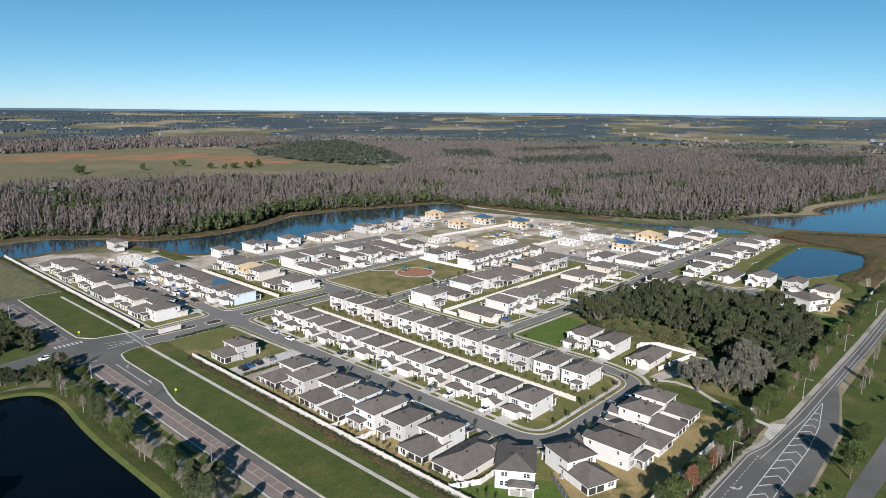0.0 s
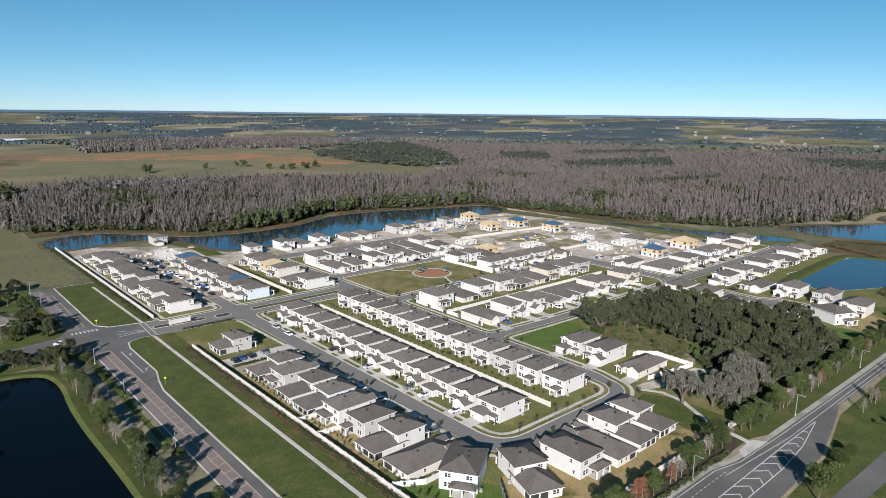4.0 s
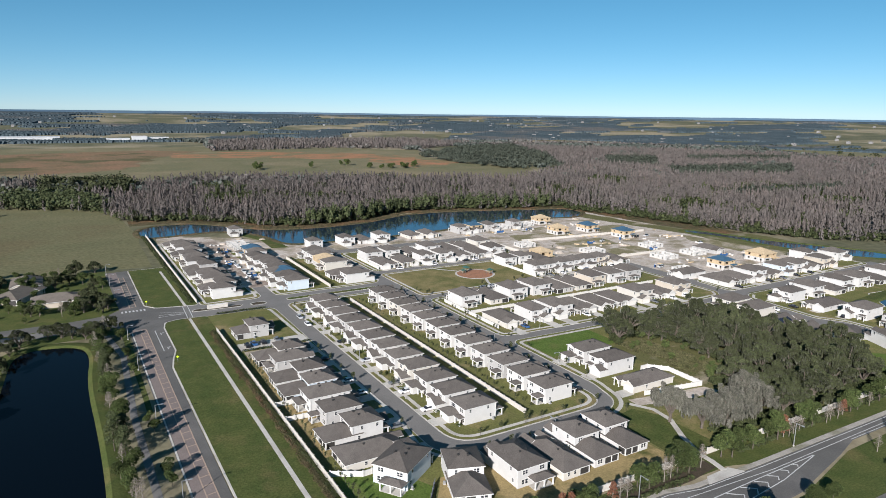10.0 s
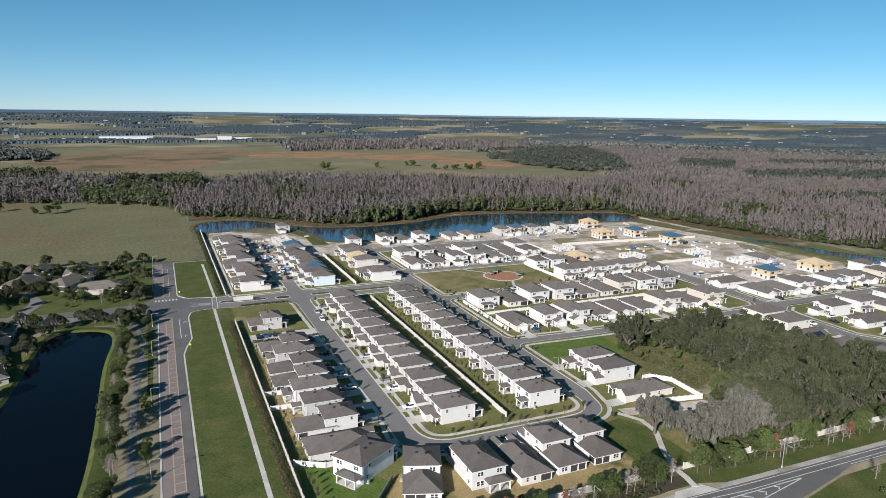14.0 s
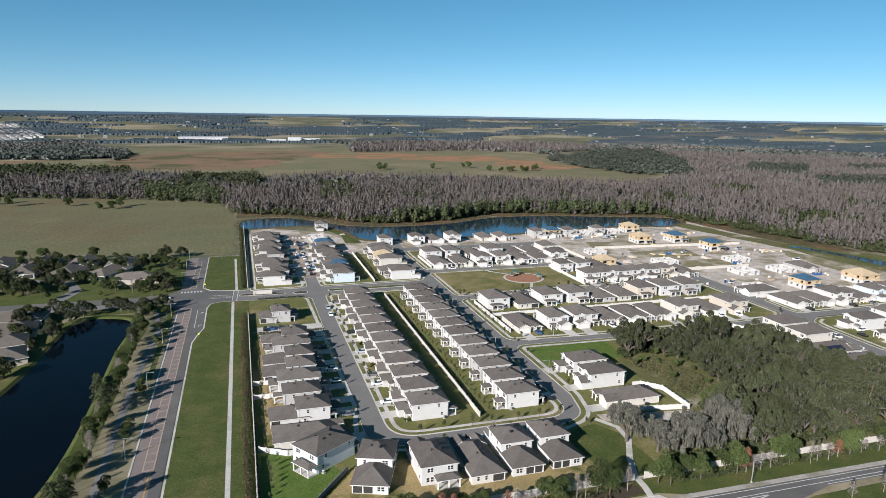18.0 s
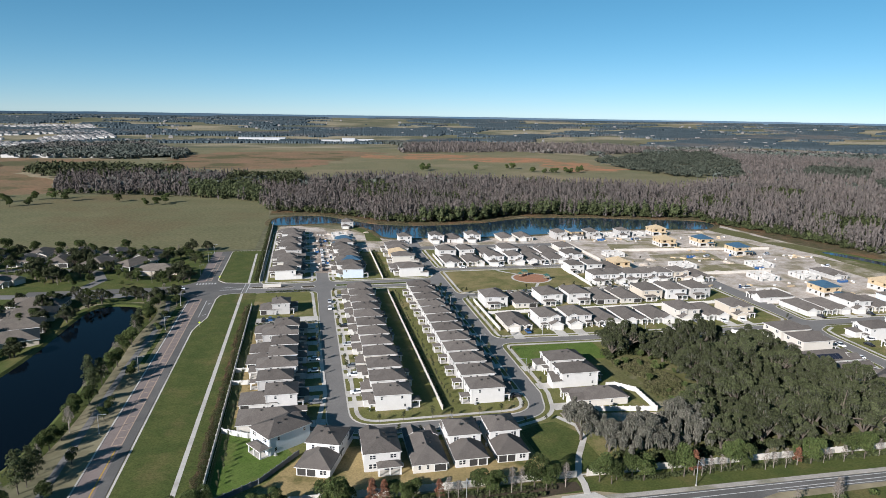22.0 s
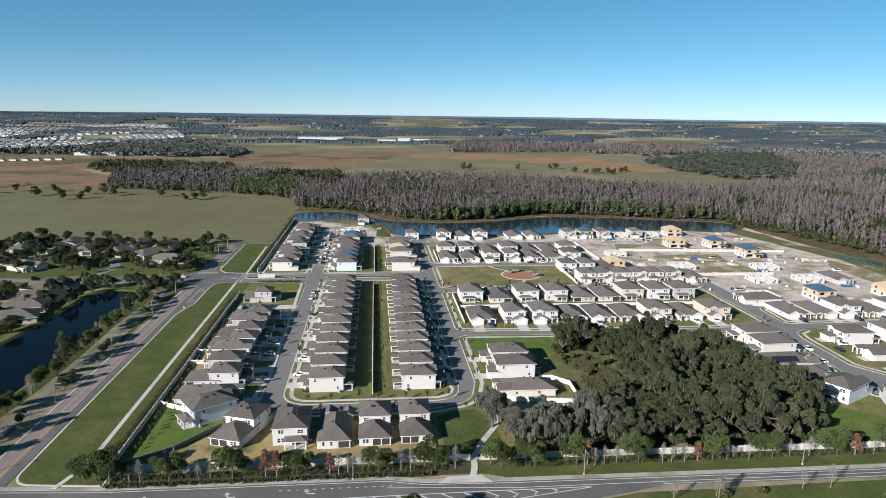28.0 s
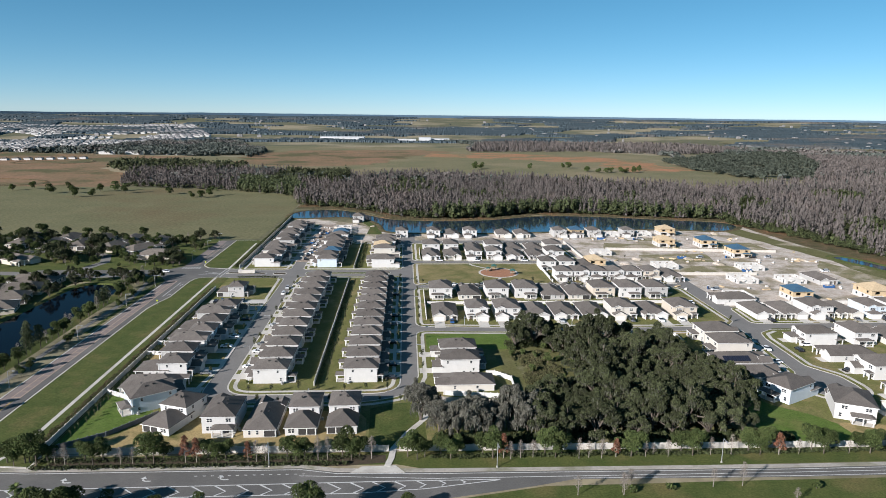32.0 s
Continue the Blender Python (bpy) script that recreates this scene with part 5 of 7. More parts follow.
def portable_toilet(x, y, a):
    T = tagged(new("portable_toilet"), "blue plastic portable toilet on the building site", "toilet cabin", "toilet cabins")
    T.matrix_basis = pose(x, y, 0.06, 0, 0, a)
    sub("cabin", cached("cabin", lambda: mesh_of("cabin", [M["car_blue"]], lambda bm: box(bm, -0.55, 0.55, -0.55, 0.55, 0.05, 2.1))), T)
    sub("roof", cached("cabin_top", lambda: mesh_of("roof", [M["trim"]], lambda bm: hip(bm, -0.55, 0.55, -0.55, 0.55, 2.2, 0.25, 0.05))), T)
    sub("door", cached("cabin_door", lambda: mesh_of("door", [M["solar"]], lambda bm: box(bm, -0.4, 0.4, -0.58, -0.55, 0.15, 1.95))), T)


rnd = random.Random(9)
for i in range(64):
    z = rnd.choice(((-38, -28, 206, 335), (-38, -28, 206, 335), (160, 310, 126, 132), (165, 300, 166, 172), (165, 310, 192, 212), (160, 300, 272, 284), (190, 300, 268, 280)))
    block_pallet(rnd.uniform(z[0], z[1]), rnd.uniform(z[2], z[3]), rnd.uniform(0, 180))
for x, y, a in ((-30, 226, 90), (-36.5, 262, 90), (-29.5, 301, 80), (176, 130, 10), (222, 207, 0), (248, 169, 0), (186, 276, 0), (238, 275, 5), (276, 130, 0)):
    dumpster(x, y, a)
for x, y in ((-27.6, 240), (204, 128), (254, 208), (212, 274)):
    portable_toilet(x, y, rnd.uniform(-30, 30))

# ---- walls and fences ----
def fence(name, pts, height, mat, label, step=3.0, thick=0.12, cap=True, group=""):
    """A panel fence along a polyline: posts and panels, each of its own."""
    F = tagged(new(name), label, "fence", group, "structure")
    F.matrix_basis = pose(pts[0][0], pts[0][1], 0.1)
    base = Vector((*pts[0], 0))
    def post(bm):
        box(bm, -0.17, 0.17, -0.17, 0.17, 0.0, height + 0.12)
        box(bm, -0.22, 0.22, -0.22, 0.22, height + 0.12, height + 0.2)
    pm = cached(("fpost", mat.name, height), lambda: mesh_of("post", [mat], post))
    for a, b in zip(pts, pts[1:]):
        a, b = Vector((*a, 0)), Vector((*b, 0))
        n = max(1, round((b - a).length / step))
        ln = (b - a).length / n
        turn = math.degrees(math.atan2(b.y - a.y, b.x - a.x))
        def panel(bm, ln=ln):
            box(bm, 0.17, ln - 0.17, -thick / 2, thick / 2, 0.0, height)
            box(bm, 0.17, ln - 0.17, -thick / 2 - 0.03, thick / 2 + 0.03, height - 0.12, height + 0.03)
            box(bm, 0.17, ln - 0.17, -thick / 2 - 0.03, thick / 2 + 0.03, 0.0, 0.2)
        me = cached(("fpan", mat.name, height, round(ln, 3)), lambda: mesh_of("panel", [mat], panel))
        for i in range(n):
            q = a + (b - a) * (i / n) - base
            sub("panel", me, F, pose(q.x, q.y, 0, 0, 0, turn))
            sub("post", pm, F, pose(q.x, q.y, 0, 0, 0, turn))
    return F


fence("centre_wall", [(0, 0.5), (0, 150)], 1.8, M["masonry"], "long cream panel wall between two house rows", 3.0)
fence("west_wall", [(-70.9, -44.5), (-71.1, 133)], 1.9, M["masonry"], "cream panel boundary wall above the verge", 3.6)
fence("northwest_wall", [(-70.6, 183), (-71.5, 386)], 1.9, M["masonry"], "cream panel boundary wall beside the pasture", 5.4)
fence("south_wall", [(-70.7, -44.7), (28, -46.4)], 1.9, M["masonry"], "cream panel boundary wall along the road", 3.6)
fence("south_wall", [(31, -46.4), (170, -49), (240, -47)], 1.9, M["masonry"], "cream panel boundary wall along the road", 3.6)
fence("inner_wall", [(0.6, 180), (0.6, 262)], 1.8, M["masonry"], "cream panel wall between two house rows", 3.6)
fence("grove_fence", [(46, -8.6), (71, -12.8), (71.5, 3), (66, 8.6), (62.5, 8.8)], 1.8, M["vinyl"], "cream vinyl fence round a back yard", 2.4)
fence("yard_fence", [(-69.8, -3.8), (-62, -8.2), (-46.5, -7.5)], 1.7, M["vinyl"], "cream vinyl yard fence", 2.4)
for fy in (33.2, 45.2):
    fence("yard_fence", [(-70.4, fy), (-62.5, fy - 0.4)], 1.7, M["vinyl"], "white vinyl yard fence between back yards", 2.4)
fence("dark_yard_fence", [(-69.2, -43), (-57, -34.5), (-46.5, -20.5)], 1.5, M["dark_fence"], "black aluminium yard fence beside the lawn", 2.4)
fence("yard_fence", [(42.6, 76), (42.6, 125)], 1.7, M["vinyl"], "cream vinyl fence at the block's edge", 2.4)
fence("yard_fence", [(44, 101), (172, 101)], 1.6, M["vinyl"], "cream vinyl fence between back yards", 4.8)
fence("yard_fence", [(42.6, 206), (42.6, 240)], 1.7, M["vinyl"], "cream vinyl fence at the block's edge", 4.8)
fence("yard_fence", [(118.5, 144), (118.5, 192)], 1.7, M["vinyl"], "cream vinyl fence beside the park", 4.8)
fence("site_wall", [(153, 262), (153, 206)], 1.8, M["masonry"], "cream wall at the edge of the building site", 8.0)
fence("site_wall", [(178, 236), (300, 226)], 1.8, M["masonry"], "cream wall across the building site", 8.0)
fence("site_wall", [(188, 161), (250, 160)], 1.8, M["masonry"], "cream wall across the building site", 8.0)
fence("yard_fence", [(148, 56), (152, 49), (152, 38)], 1.7, M["vinyl"], "cream vinyl fence round a dry yard", 2.4)
fence("yard_fence", [(198, 96), (330, 100)], 1.7, M["vinyl"], "cream vinyl fence behind the eastern row", 6.0)

# ---- trees ----
def leaf_cloud(rg, n, lobes, size, droop=0.0, thin=1.0):
    """Small leaf clumps (one quad each) over lobes (x, y, z, rx, ry, rz), as vertices and faces."""
    k = rg.integers(0, len(lobes), n)
    L = np.array(lobes, float)[k]
    d = rg.normal(size=(n, 3))
    d /= np.linalg.norm(d, axis=1)[:, None]
    d[:, 2] = np.where(d[:, 2] < -0.55, -d[:, 2], d[:, 2])
    rad = 0.62 + 0.42 * rg.random((n, 1)) ** 0.6
    c = L[:, :3] + d * rad * L[:, 3:]
    a = rg.normal(size=(n, 3)) + d * 0.6
    a /= np.linalg.norm(a, axis=1)[:, None]
    b = np.cross(a, rg.normal(size=(n, 3)))
    b /= np.linalg.norm(b, axis=1)[:, None]
    e = np.cross(a, b)
    s = size * (0.6 + 0.8 * rg.random((n, 1)))
    e2 = e * s
    b2 = b * s * thin
    if droop:
        b2 = np.c_[b2[:, :2] * 0.25, -np.abs(s[:, 0]) * droop]
    v = np.stack([c - b2 - e2 * 0.6, c - b2 * 0.2 + e2, c + b2, c + b2 * 0.3 - e2 * 0.9], 1).reshape(-1, 3)
    f = np.arange(4 * n).reshape(-1, 4)
    return v, f


def limb(vs, fs, p, q, r0, r1, n=5):
    p, q = Vector(p), Vector(q)
    t = (q - p).normalized()
    u = t.orthogonal().normalized()
    w = t.cross(u)
    i0 = len(vs)
    for c, r in ((p, r0), (q, r1)):
        for i in range(n):
            a = 2 * math.pi * i / n
            vs.append(tuple(c + u * (r * math.cos(a)) + w * (r * math.sin(a))))
    for i in range(n):
        fs.append((i0 + i, i0 + (i + 1) % n, i0 + n + (i + 1) % n, i0 + n + i))


def make_tree(kind, seed, dens=1.0):
    """Trunk and crown meshes of one tree at the origin; a lower dens makes fewer, larger leaf clumps."""
    big = dens ** -0.5
    rg, rn = np.random.default_rng(seed), random.Random(seed)
    vs, fs, lobes = [], [], []
    if kind in ("oak", "moss"):
        h = 12.5 + rn.uniform(-1.5, 2.0)
        squash = rn.uniform(0.8, 1.2)
        for i in range(24):
            a, el = i * 2.4 + rn.uniform(-0.5, 0.5), rn.uniform(-0.05, 1.35)
            r = 5.2 * math.cos(el) * rn.uniform(0.7, 1.25)
            p = (r * math.cos(a) * squash, r * math.sin(a) / squash, h * (0.40 + 0.42 * math.sin(el) * rn.uniform(0.7, 1.18)))
            w = rn.uniform(0.7, 1.75) * (1.35 if dens < 1 else 1.0)
            lobes.append((*p, w, w * rn.uniform(0.8, 1.2), w * rn.uniform(0.6, 0.95)))
            if i % 2 == 0:
                m = (p[0] * 0.35, p[1] * 0.35, h * 0.33)
                limb(vs, fs, (0, 0, h * 0.16), m, 0.32, 0.24)
                limb(vs, fs, m, p, 0.24, 0.08)
        lobes.append((0, 0, h * 0.55, 2.4, 2.4, 2.0))
        limb(vs, fs, (0, 0, -0.2), (0.1, 0, h * 0.18), 0.55, 0.42, 7)
        v, f = leaf_cloud(rg, int(9500 * dens), lobes, 0.15 * big)
        if kind == "moss":
            v2, f2 = leaf_cloud(rg, int(3400 * dens), [(x, y, z - 1.4, a * 1.05, b * 1.05, c * 1.2) for x, y, z, a, b, c in lobes], 0.15 * big, droop=4.0)
            crown = [(v, f, M["moss"]), (v2, f2, M["moss"])]
        else:
            v2, f2 = leaf_cloud(rg, int(2200 * dens), [(x, y, z - 0.5, a * 1.03, b * 1.03, c) for x, y, z, a, b, c in lobes], 0.11 * big, droop=3.4)
            crown = [(v, f, M["oak"]), (v2, f2, M["drape"])]
        bark = M["bark"]
    elif kind == "pine":
        h = 11.0 + rn.uniform(-1.5, 2.5)
        limb(vs, fs, (0, 0, -0.2), (0.2, 0, h * 0.9), 0.2, 0.06, 6)
        for i in range(15):
            z = h * (0.24 + 0.048 * i)
            a, r = i * 2.4, (2.0 - 0.10 * i) * rn.uniform(0.6, 1.2)
            p = (r * math.cos(a), r * math.sin(a), z + 0.3)
            limb(vs, fs, (0.1, 0, z - 0.3), p, 0.06, 0.03, 4)
            lobes.append((*p, 1.35, 1.35, 0.95))
        lobes.append((0.2, 0, h * 0.95, 0.9, 0.9, 0.9))
        crown = [(*leaf_cloud(rg, int(2000 * dens), lobes, 0.19 * big), M["pine"])]
        bark = M["bark"]
    elif kind == "broad":
        h = 7.5 + rn.uniform(-1, 1.5)
        limb(vs, fs, (0, 0, -0.2), (0, 0, h * 0.45), 0.2, 0.14, 6)
        for i in range(7):
            a, r = i * 0.95, rn.uniform(0.9, 2.1)
            p = (r * math.cos(a), r * math.sin(a), h * rn.uniform(0.45, 0.85))
            limb(vs, fs, (0, 0, h * 0.35), p, 0.09, 0.04, 4)
            lobes.append((*p, 1.6, 1.6, 1.35))
        lobes.append((0.3, 0.2, h * 0.4, 1.5, 1.5, 1.2))
        crown = [(*leaf_cloud(rg, int(3400 * dens), lobes, 0.15 * big), M["green"])]
        bark = M["bark"]
    elif kind in ("russet", "bare"):
        h = 7.0 + rn.uniform(-1, 1.5)
        limb(vs, fs, (0, 0, -0.2), (0, 0, h), 0.15, 0.03, 5)
        for i in range(16):
            z, a = h * (0.22 + 0.045 * i), i * 2.4
            r = 1.6 * (1.05 - i / 17)
            p = (r * math.cos(a), r * math.sin(a), z + r * (0.3 if kind == "russet" else 0.9))
            limb(vs, fs, (0, 0, z), p, 0.045, 0.015, 4)
            lobes.append((p[0] * 0.7, p[1] * 0.7, p[2], 0.6, 0.6, 0.5))
        crown = [(*leaf_cloud(rg, 1300 if kind == "russet" else 520, lobes, 0.15, thin=0.35 if kind == "bare" else 0.7), M["russet"] if kind == "russet" else M["twigs"])]
        bark = M["pale_bark"]
    elif kind == "palm":
        h = 6.5 + rn.uniform(-0.8, 0.8)
        limb(vs, fs, (0, 0, -0.2), (0.2, 0, h), 0.2, 0.15, 7)
        pv, pf = [], []
        for i in range(30):
            a, el = i * 2.399, rn.uniform(-0.5, 1.1)
            d, sd = np.array((math.cos(a) * math.cos(el), math.sin(a) * math.cos(el), math.sin(el))), np.array((-math.sin(a), math.cos(a), 0)) * 0.28
            c = np.array((0.2, 0, h))
            p1, p2 = c + d * 1.0, c + d * 1.7 + np.array((0, 0, -0.5))
            for q in ((c - sd * 0.2, c + sd * 0.2, p1 + sd, p1 - sd), (p1 - sd, p1 + sd, p2 + sd * 0.4, p2 - sd * 0.4)):
                pf.append([len(pv) + k for k in range(4)])
                pv += [tuple(v) for v in q]
        crown = [(np.array(pv), np.array(pf), M["green"])]
        bark = M["bark"]
    elif kind == "young":
        h = 3.6 + rn.uniform(-0.4, 0.6)
        limb(vs, fs, (0, 0, -0.1), (0, 0, h * 0.6), 0.06, 0.04, 5)
        for i in range(6):
            a = i * 2.1
            p = (0.32 * math.cos(a), 0.32 * math.sin(a), h * (0.5 + 0.07 * i))
            limb(vs, fs, (0, 0, h * 0.42), p, 0.03, 0.015, 4)
            lobes.append((*p, 0.42, 0.42, 0.5))
        crown = [(*leaf_cloud(rg, 230, lobes, 0.115), M["oak"])]
        bark = M["bark"]
    else:
        h = 0.9
        limb(vs, fs, (0, 0, -0.05), (0, 0, 0.4), 0.05, 0.03, 4)
        lobes = [(0, 0, 0.5, 0.55, 0.55, 0.5), (0.4, 0.2, 0.4, 0.45, 0.45, 0.4)]
        crown = [(*leaf_cloud(rg, 70, lobes, 0.16), M["green"])]
        bark = M["bark"]
    tm = bpy.data.meshes.new("trunk")
    tm.from_pydata(vs, [], fs)
    tm.materials.append(bark)
    cm = bpy.data.meshes.new("crown")
    off = [0]
    for v, f, mt in crown:
        off.append(off[-1] + len(v))
        cm.materials.append(mt)
    cm.from_pydata(np.concatenate([c[0] for c in crown]).tolist(), [], np.concatenate([c[1] + o for c, o in zip(crown, off)]).tolist())
    cm.polygons.foreach_set("material_index", np.concatenate([np.full(len(c[1]), i) for i, c in enumerate(crown)]))
    return tm, [cm]


TREES = {}
LABEL = {"palm": "ragged green cabbage palm", "oak": "spreading dark green live oak", "moss": "grey live oak hung with moss", "pine": "slender green pine", "broad": "bushy green broadleaf tree", "russet": "narrow russet bald cypress", "bare": "leafless pale grey tree", "young": "young staked street tree", "shrub": "small rounded garden shrub"}


JOINED = {}


def plant(kind, x, y, where, s=1.0, z=0.15, variants=4, join=False):
    rn = random.Random(int(x * 131 + y * 17))
    k = (kind, rn.randrange(variants), join)
    if k not in TREES:
        TREES[k] = make_tree(kind, 11 + 7 * k[1] + len(kind), {"oak": 0.2, "broad": 0.4}.get(kind, 1.0) if join else 1.0)
    tm, cms = TREES[k]
    sc = s * rn.uniform(0.85, 1.15)
    m = pose(x, y, z, 0, 0, rn.uniform(0, 360)) @ Matrix.Diagonal((sc, sc, sc * rn.uniform(0.92, 1.1), 1))
    if join:
        A = np.array(m)
        for me in (tm, *cms):
            v = np.empty(len(me.vertices) * 3)
            me.vertices.foreach_get("co", v)
            JOINED.setdefault((kind, where, me.materials[0].name), []).append((v.reshape(-1, 3) @ A[:3, :3].T + A[:3, 3], np.array([p.vertices[:] for p in me.polygons])))
        return None
    ob = new("tree" if kind != "shrub" else "shrub", None)
    ob.matrix_basis = m
    sub("trunk", tm, ob)
    for c in cms:
        sub("crown", c, ob)
    return tagged(ob, LABEL[kind] + " " + where, "tree" if kind != "shrub" else "shrub", LABEL[kind].split()[-1] + "s " + where)


def inside(x, y, poly):
    c = False
    for (x0, y0), (x1, y1) in zip(poly, poly[1:] + poly[:1]):
        if (y0 > y) != (y1 > y) and x < (x1 - x0) * (y - y0) / (y1 - y0) + x0:
            c = not c
    return c


rnd = random.Random(21)
GROVE = [(78, 42), (74, 26), (80, -14), (72, -30), (74, -42), (138, -42), (143, -26), (144, 2), (140, 26), (122, 40), (100, 47), (84, 48)]
CLEARING = [(70, 33), (73, -13), (87, -16), (95, -2), (101, 18), (93, 33), (84, 37)]
spots = []
for attempt in range(6000):
    x, y = rnd.uniform(70, 154), rnd.uniform(-44, 54)
    if inside(x, y, GROVE) and not inside(x, y, CLEARING) and not (x > 112 and y > 33) and all((x - a) ** 2 + (y - b) ** 2 > 30 for a, b in spots):
        spots.append((x, y))
        plant("oak", x, y, "in the grove", rnd.uniform(0.62, 1.28), variants=8)
for i in range(70):
    x, y = rnd.uniform(74, 98), rnd.uniform(-15, 34)
    plant(rnd.choice(("broad", "shrub", "shrub")), x, y, "in the grove's clearing", rnd.uniform(0.28, 0.5), join=True)
for x, y, s in ((37.5, -27, 0.95), (43, -35, 0.92), (48.5, -39, 0.95), (54, -36, 1.0), (60, -37.5, 1.0), (65, -33, 0.96), (70, -37, 0.95), (73, -31, 0.92)):
    plant("oak" if x < 37 else "moss", x, y, "beside the gravel lane", s)
# trees between the boundary wall and the arterial road: bushy clumps with thin ones between them
for x in (-75, -69, -54, -37.5, -20.5, 1.5, 17, 35.5, 45, 57, 75, 97, 115, 135, 154, 168, 183, 199, 215, 234):
    for dx, dy in ((-2.3, 0.8), (0.4, -0.9), (2.6, 0.6)):
        plant("broad", x + dx, -49.8 - 0.012 * max(x, 0) + dy, "along the boundary wall", rnd.uniform(0.78, 1.0), 0.05)
for x in (-28.5, -25.5, -11.4, 141, 93, 60.5, 175):
    plant("russet", x, -50.6 - 0.012 * max(x, 0), "along the boundary wall", rnd.uniform(0.9, 1.15), 0.05)
for x in (-64, -61, -46, -43, -9, -6.5, 8, 10.6, 23, 62.5, 65.3, 69, 82, 85, 88.6, 101.5, 104, 108, 121, 127, 147, 162, 191, 207):
    plant("bare", x, -50.8 - 0.012 * max(x, 0) + rnd.uniform(-0.8, 0.8), "along the boundary wall", rnd.uniform(0.6, 0.9), 0.05)
# bank of the west pond
CLUMPS = (("broad", 3), ("bare", 1), ("pine", 4), ("bare", 1), ("broad", 4), ("bare", 2), ("broad", 2))
y = -44.0
for k, number in CLUMPS * 5:
    if y > 148:
        break
    for i in range(number):
        size = rnd.uniform(0.62, 0.85) if k == "pine" else rnd.uniform(0.8, 1.05) if k == "bare" else rnd.uniform(0.68, 0.95)
        plant(k, -117.2 + rnd.uniform(-2.2, 1.8), y, "on the pond bank", size, 0.1)
        y += rnd.uniform(2.2, 3.6)
    if rnd.random() < 0.5:
        plant("broad", -108.3 + rnd.uniform(-1, 1), y + 1, "beside the collector road", rnd.uniform(0.5, 0.7), 0.1)
    y += rnd.uniform(0.8, 3.2)
for i in range(330):
    x, y = rnd.uniform(-285, -110), rnd.uniform(150, 280)
    if 160 < y < 184 and x > -240 or (-198 < x < -178 and y < 190):
        continue
    plant(rnd.choice(("oak", "broad", "broad", "broad", "bare")), x, y, "among the older houses", rnd.uniform(0.45, 0.75) * (1.4 if x > -400 and i % 3 == 0 else 1), 0.0, join=True)
for i in range(60):
    plant(rnd.choice(("oak", "broad")), rnd.uniform(-200, -157), rnd.uniform(66, 156), "among the older houses", rnd.uniform(0.4, 0.7), 0.0, join=True)
for x, y in ((-131, 156), (-127, 152.5), (-122, 149), (-136, 157), (-118, 144), (-121, 192), (-113, 188), (-127, 195), (-117, 199), (-110.5, 193)):
    plant("oak", x, y, "at the road junction", rnd.uniform(0.56, 0.72), 0.0)
for x, y in ((-149, 139), (-153, 128), (-152, 118), (-155, 150), (-160, 158), (-157, 106), (-146, 150)):
    plant("oak", x, y, "on the far bank of the pond", rnd.uniform(0.5, 0.68), 0.0)
plant("bare", -115, 146, "at the road junction", 1.3, 0.0)
# lone pasture trees
for x in (-274, -257, -240, -223, -195, -166, -284, -207):
    plant("broad", x, 281, "behind the older houses", 1.25, 0.0, join=True)
for x, y in ((-240, 551), (-207, 526), (-195, 521), (-190, 536), (-377, 558), (-375, 597), (-334, 524), (-320, 534), (-329, 576), (-312, 578), (-294, 560), (-435, 584), (-420, 600), (-352, 560)):
    plant("broad", x, y, "standing in the pasture", rnd.uniform(1.25, 1.8), -2.2)
for x, y in ((253, 930), (154, 915), (168, 940), (320, 960), (328, 950), (345, 890), (360, 872), (372, 866), (384, 880), (396, 862), (408, 872), (420, 868), (440, 900)):
    plant("broad", x, y, "standing in the far field", rnd.uniform(1.5, 2.0), -3.2, join=True)
# south of the road
for i in range(40):
    x = rnd.uniform(-80, 210)
    k = rnd.choice(("bare", "shrub", "shrub", "shrub", "bare")) if x > 75 else "shrub"
    plant(k, x, rnd.uniform(-79, -76) if x < 75 else rnd.uniform(-82, -69), "on the southern verge", rnd.uniform(0.7, 1.0) * (2.2 if k == "shrub" else 0.8), 0.04)
for px, py in ((-67.5, -76), (-62, -77.5), (-60, -74.8), (-71, -75), (-65, -79)):
    plant("palm", px, py, "beside the road", 1.0, 0.04)
for px, py in ((-40, -73.5), (-18, -75), (33, -77.5), (40, -78), (-28, -74.5)):
    plant("broad", px, py, "beside the road", 0.75, 0.04)
for px, py in ((-57, -77), (-50, -78.5), (-47, -77), (10, -80)):
    plant("broad", px, py, "beside the road", 1.15, 0.04)
for px, py in ((91.5, -68.4), (89.0, -70.8), (77, -70.5), (114, -68), (122, -68)):
    plant("bare", px, py, "on the southern verge", 0.85, 0.04)
# street trees and front shrubs
for y in yb:
    for x, dx in ((-29.4, 0), (29.6, 0), (-39.6, 0), (39.2, 0)):
        if rnd.random() < 0.85 and not (x < -38 and y > 88):
            plant("young", x, y + rnd.uniform(3.5, 6.5), "on the pavement strip", rnd.uniform(0.8, 1.2), 0.17, join=True)
    for x in (-24.0, -25.5, 25.5, 24.4):
        plant("shrub", x, y + rnd.choice((-4.5, 3.5, 4.2)), "in the front gardens", rnd.uniform(0.8, 1.4), 0.17, join=True)
for x in range(44, 190, 8):
    for y in (67.4, 132.0, 141.2, 203.2):
        if rnd.random() < 0.6 and not (y == 132.0 and x > 180):
            plant("young", x + rnd.uniform(-2, 2), y, "round the park", rnd.uniform(0.8, 1.1), 0.17, join=True)
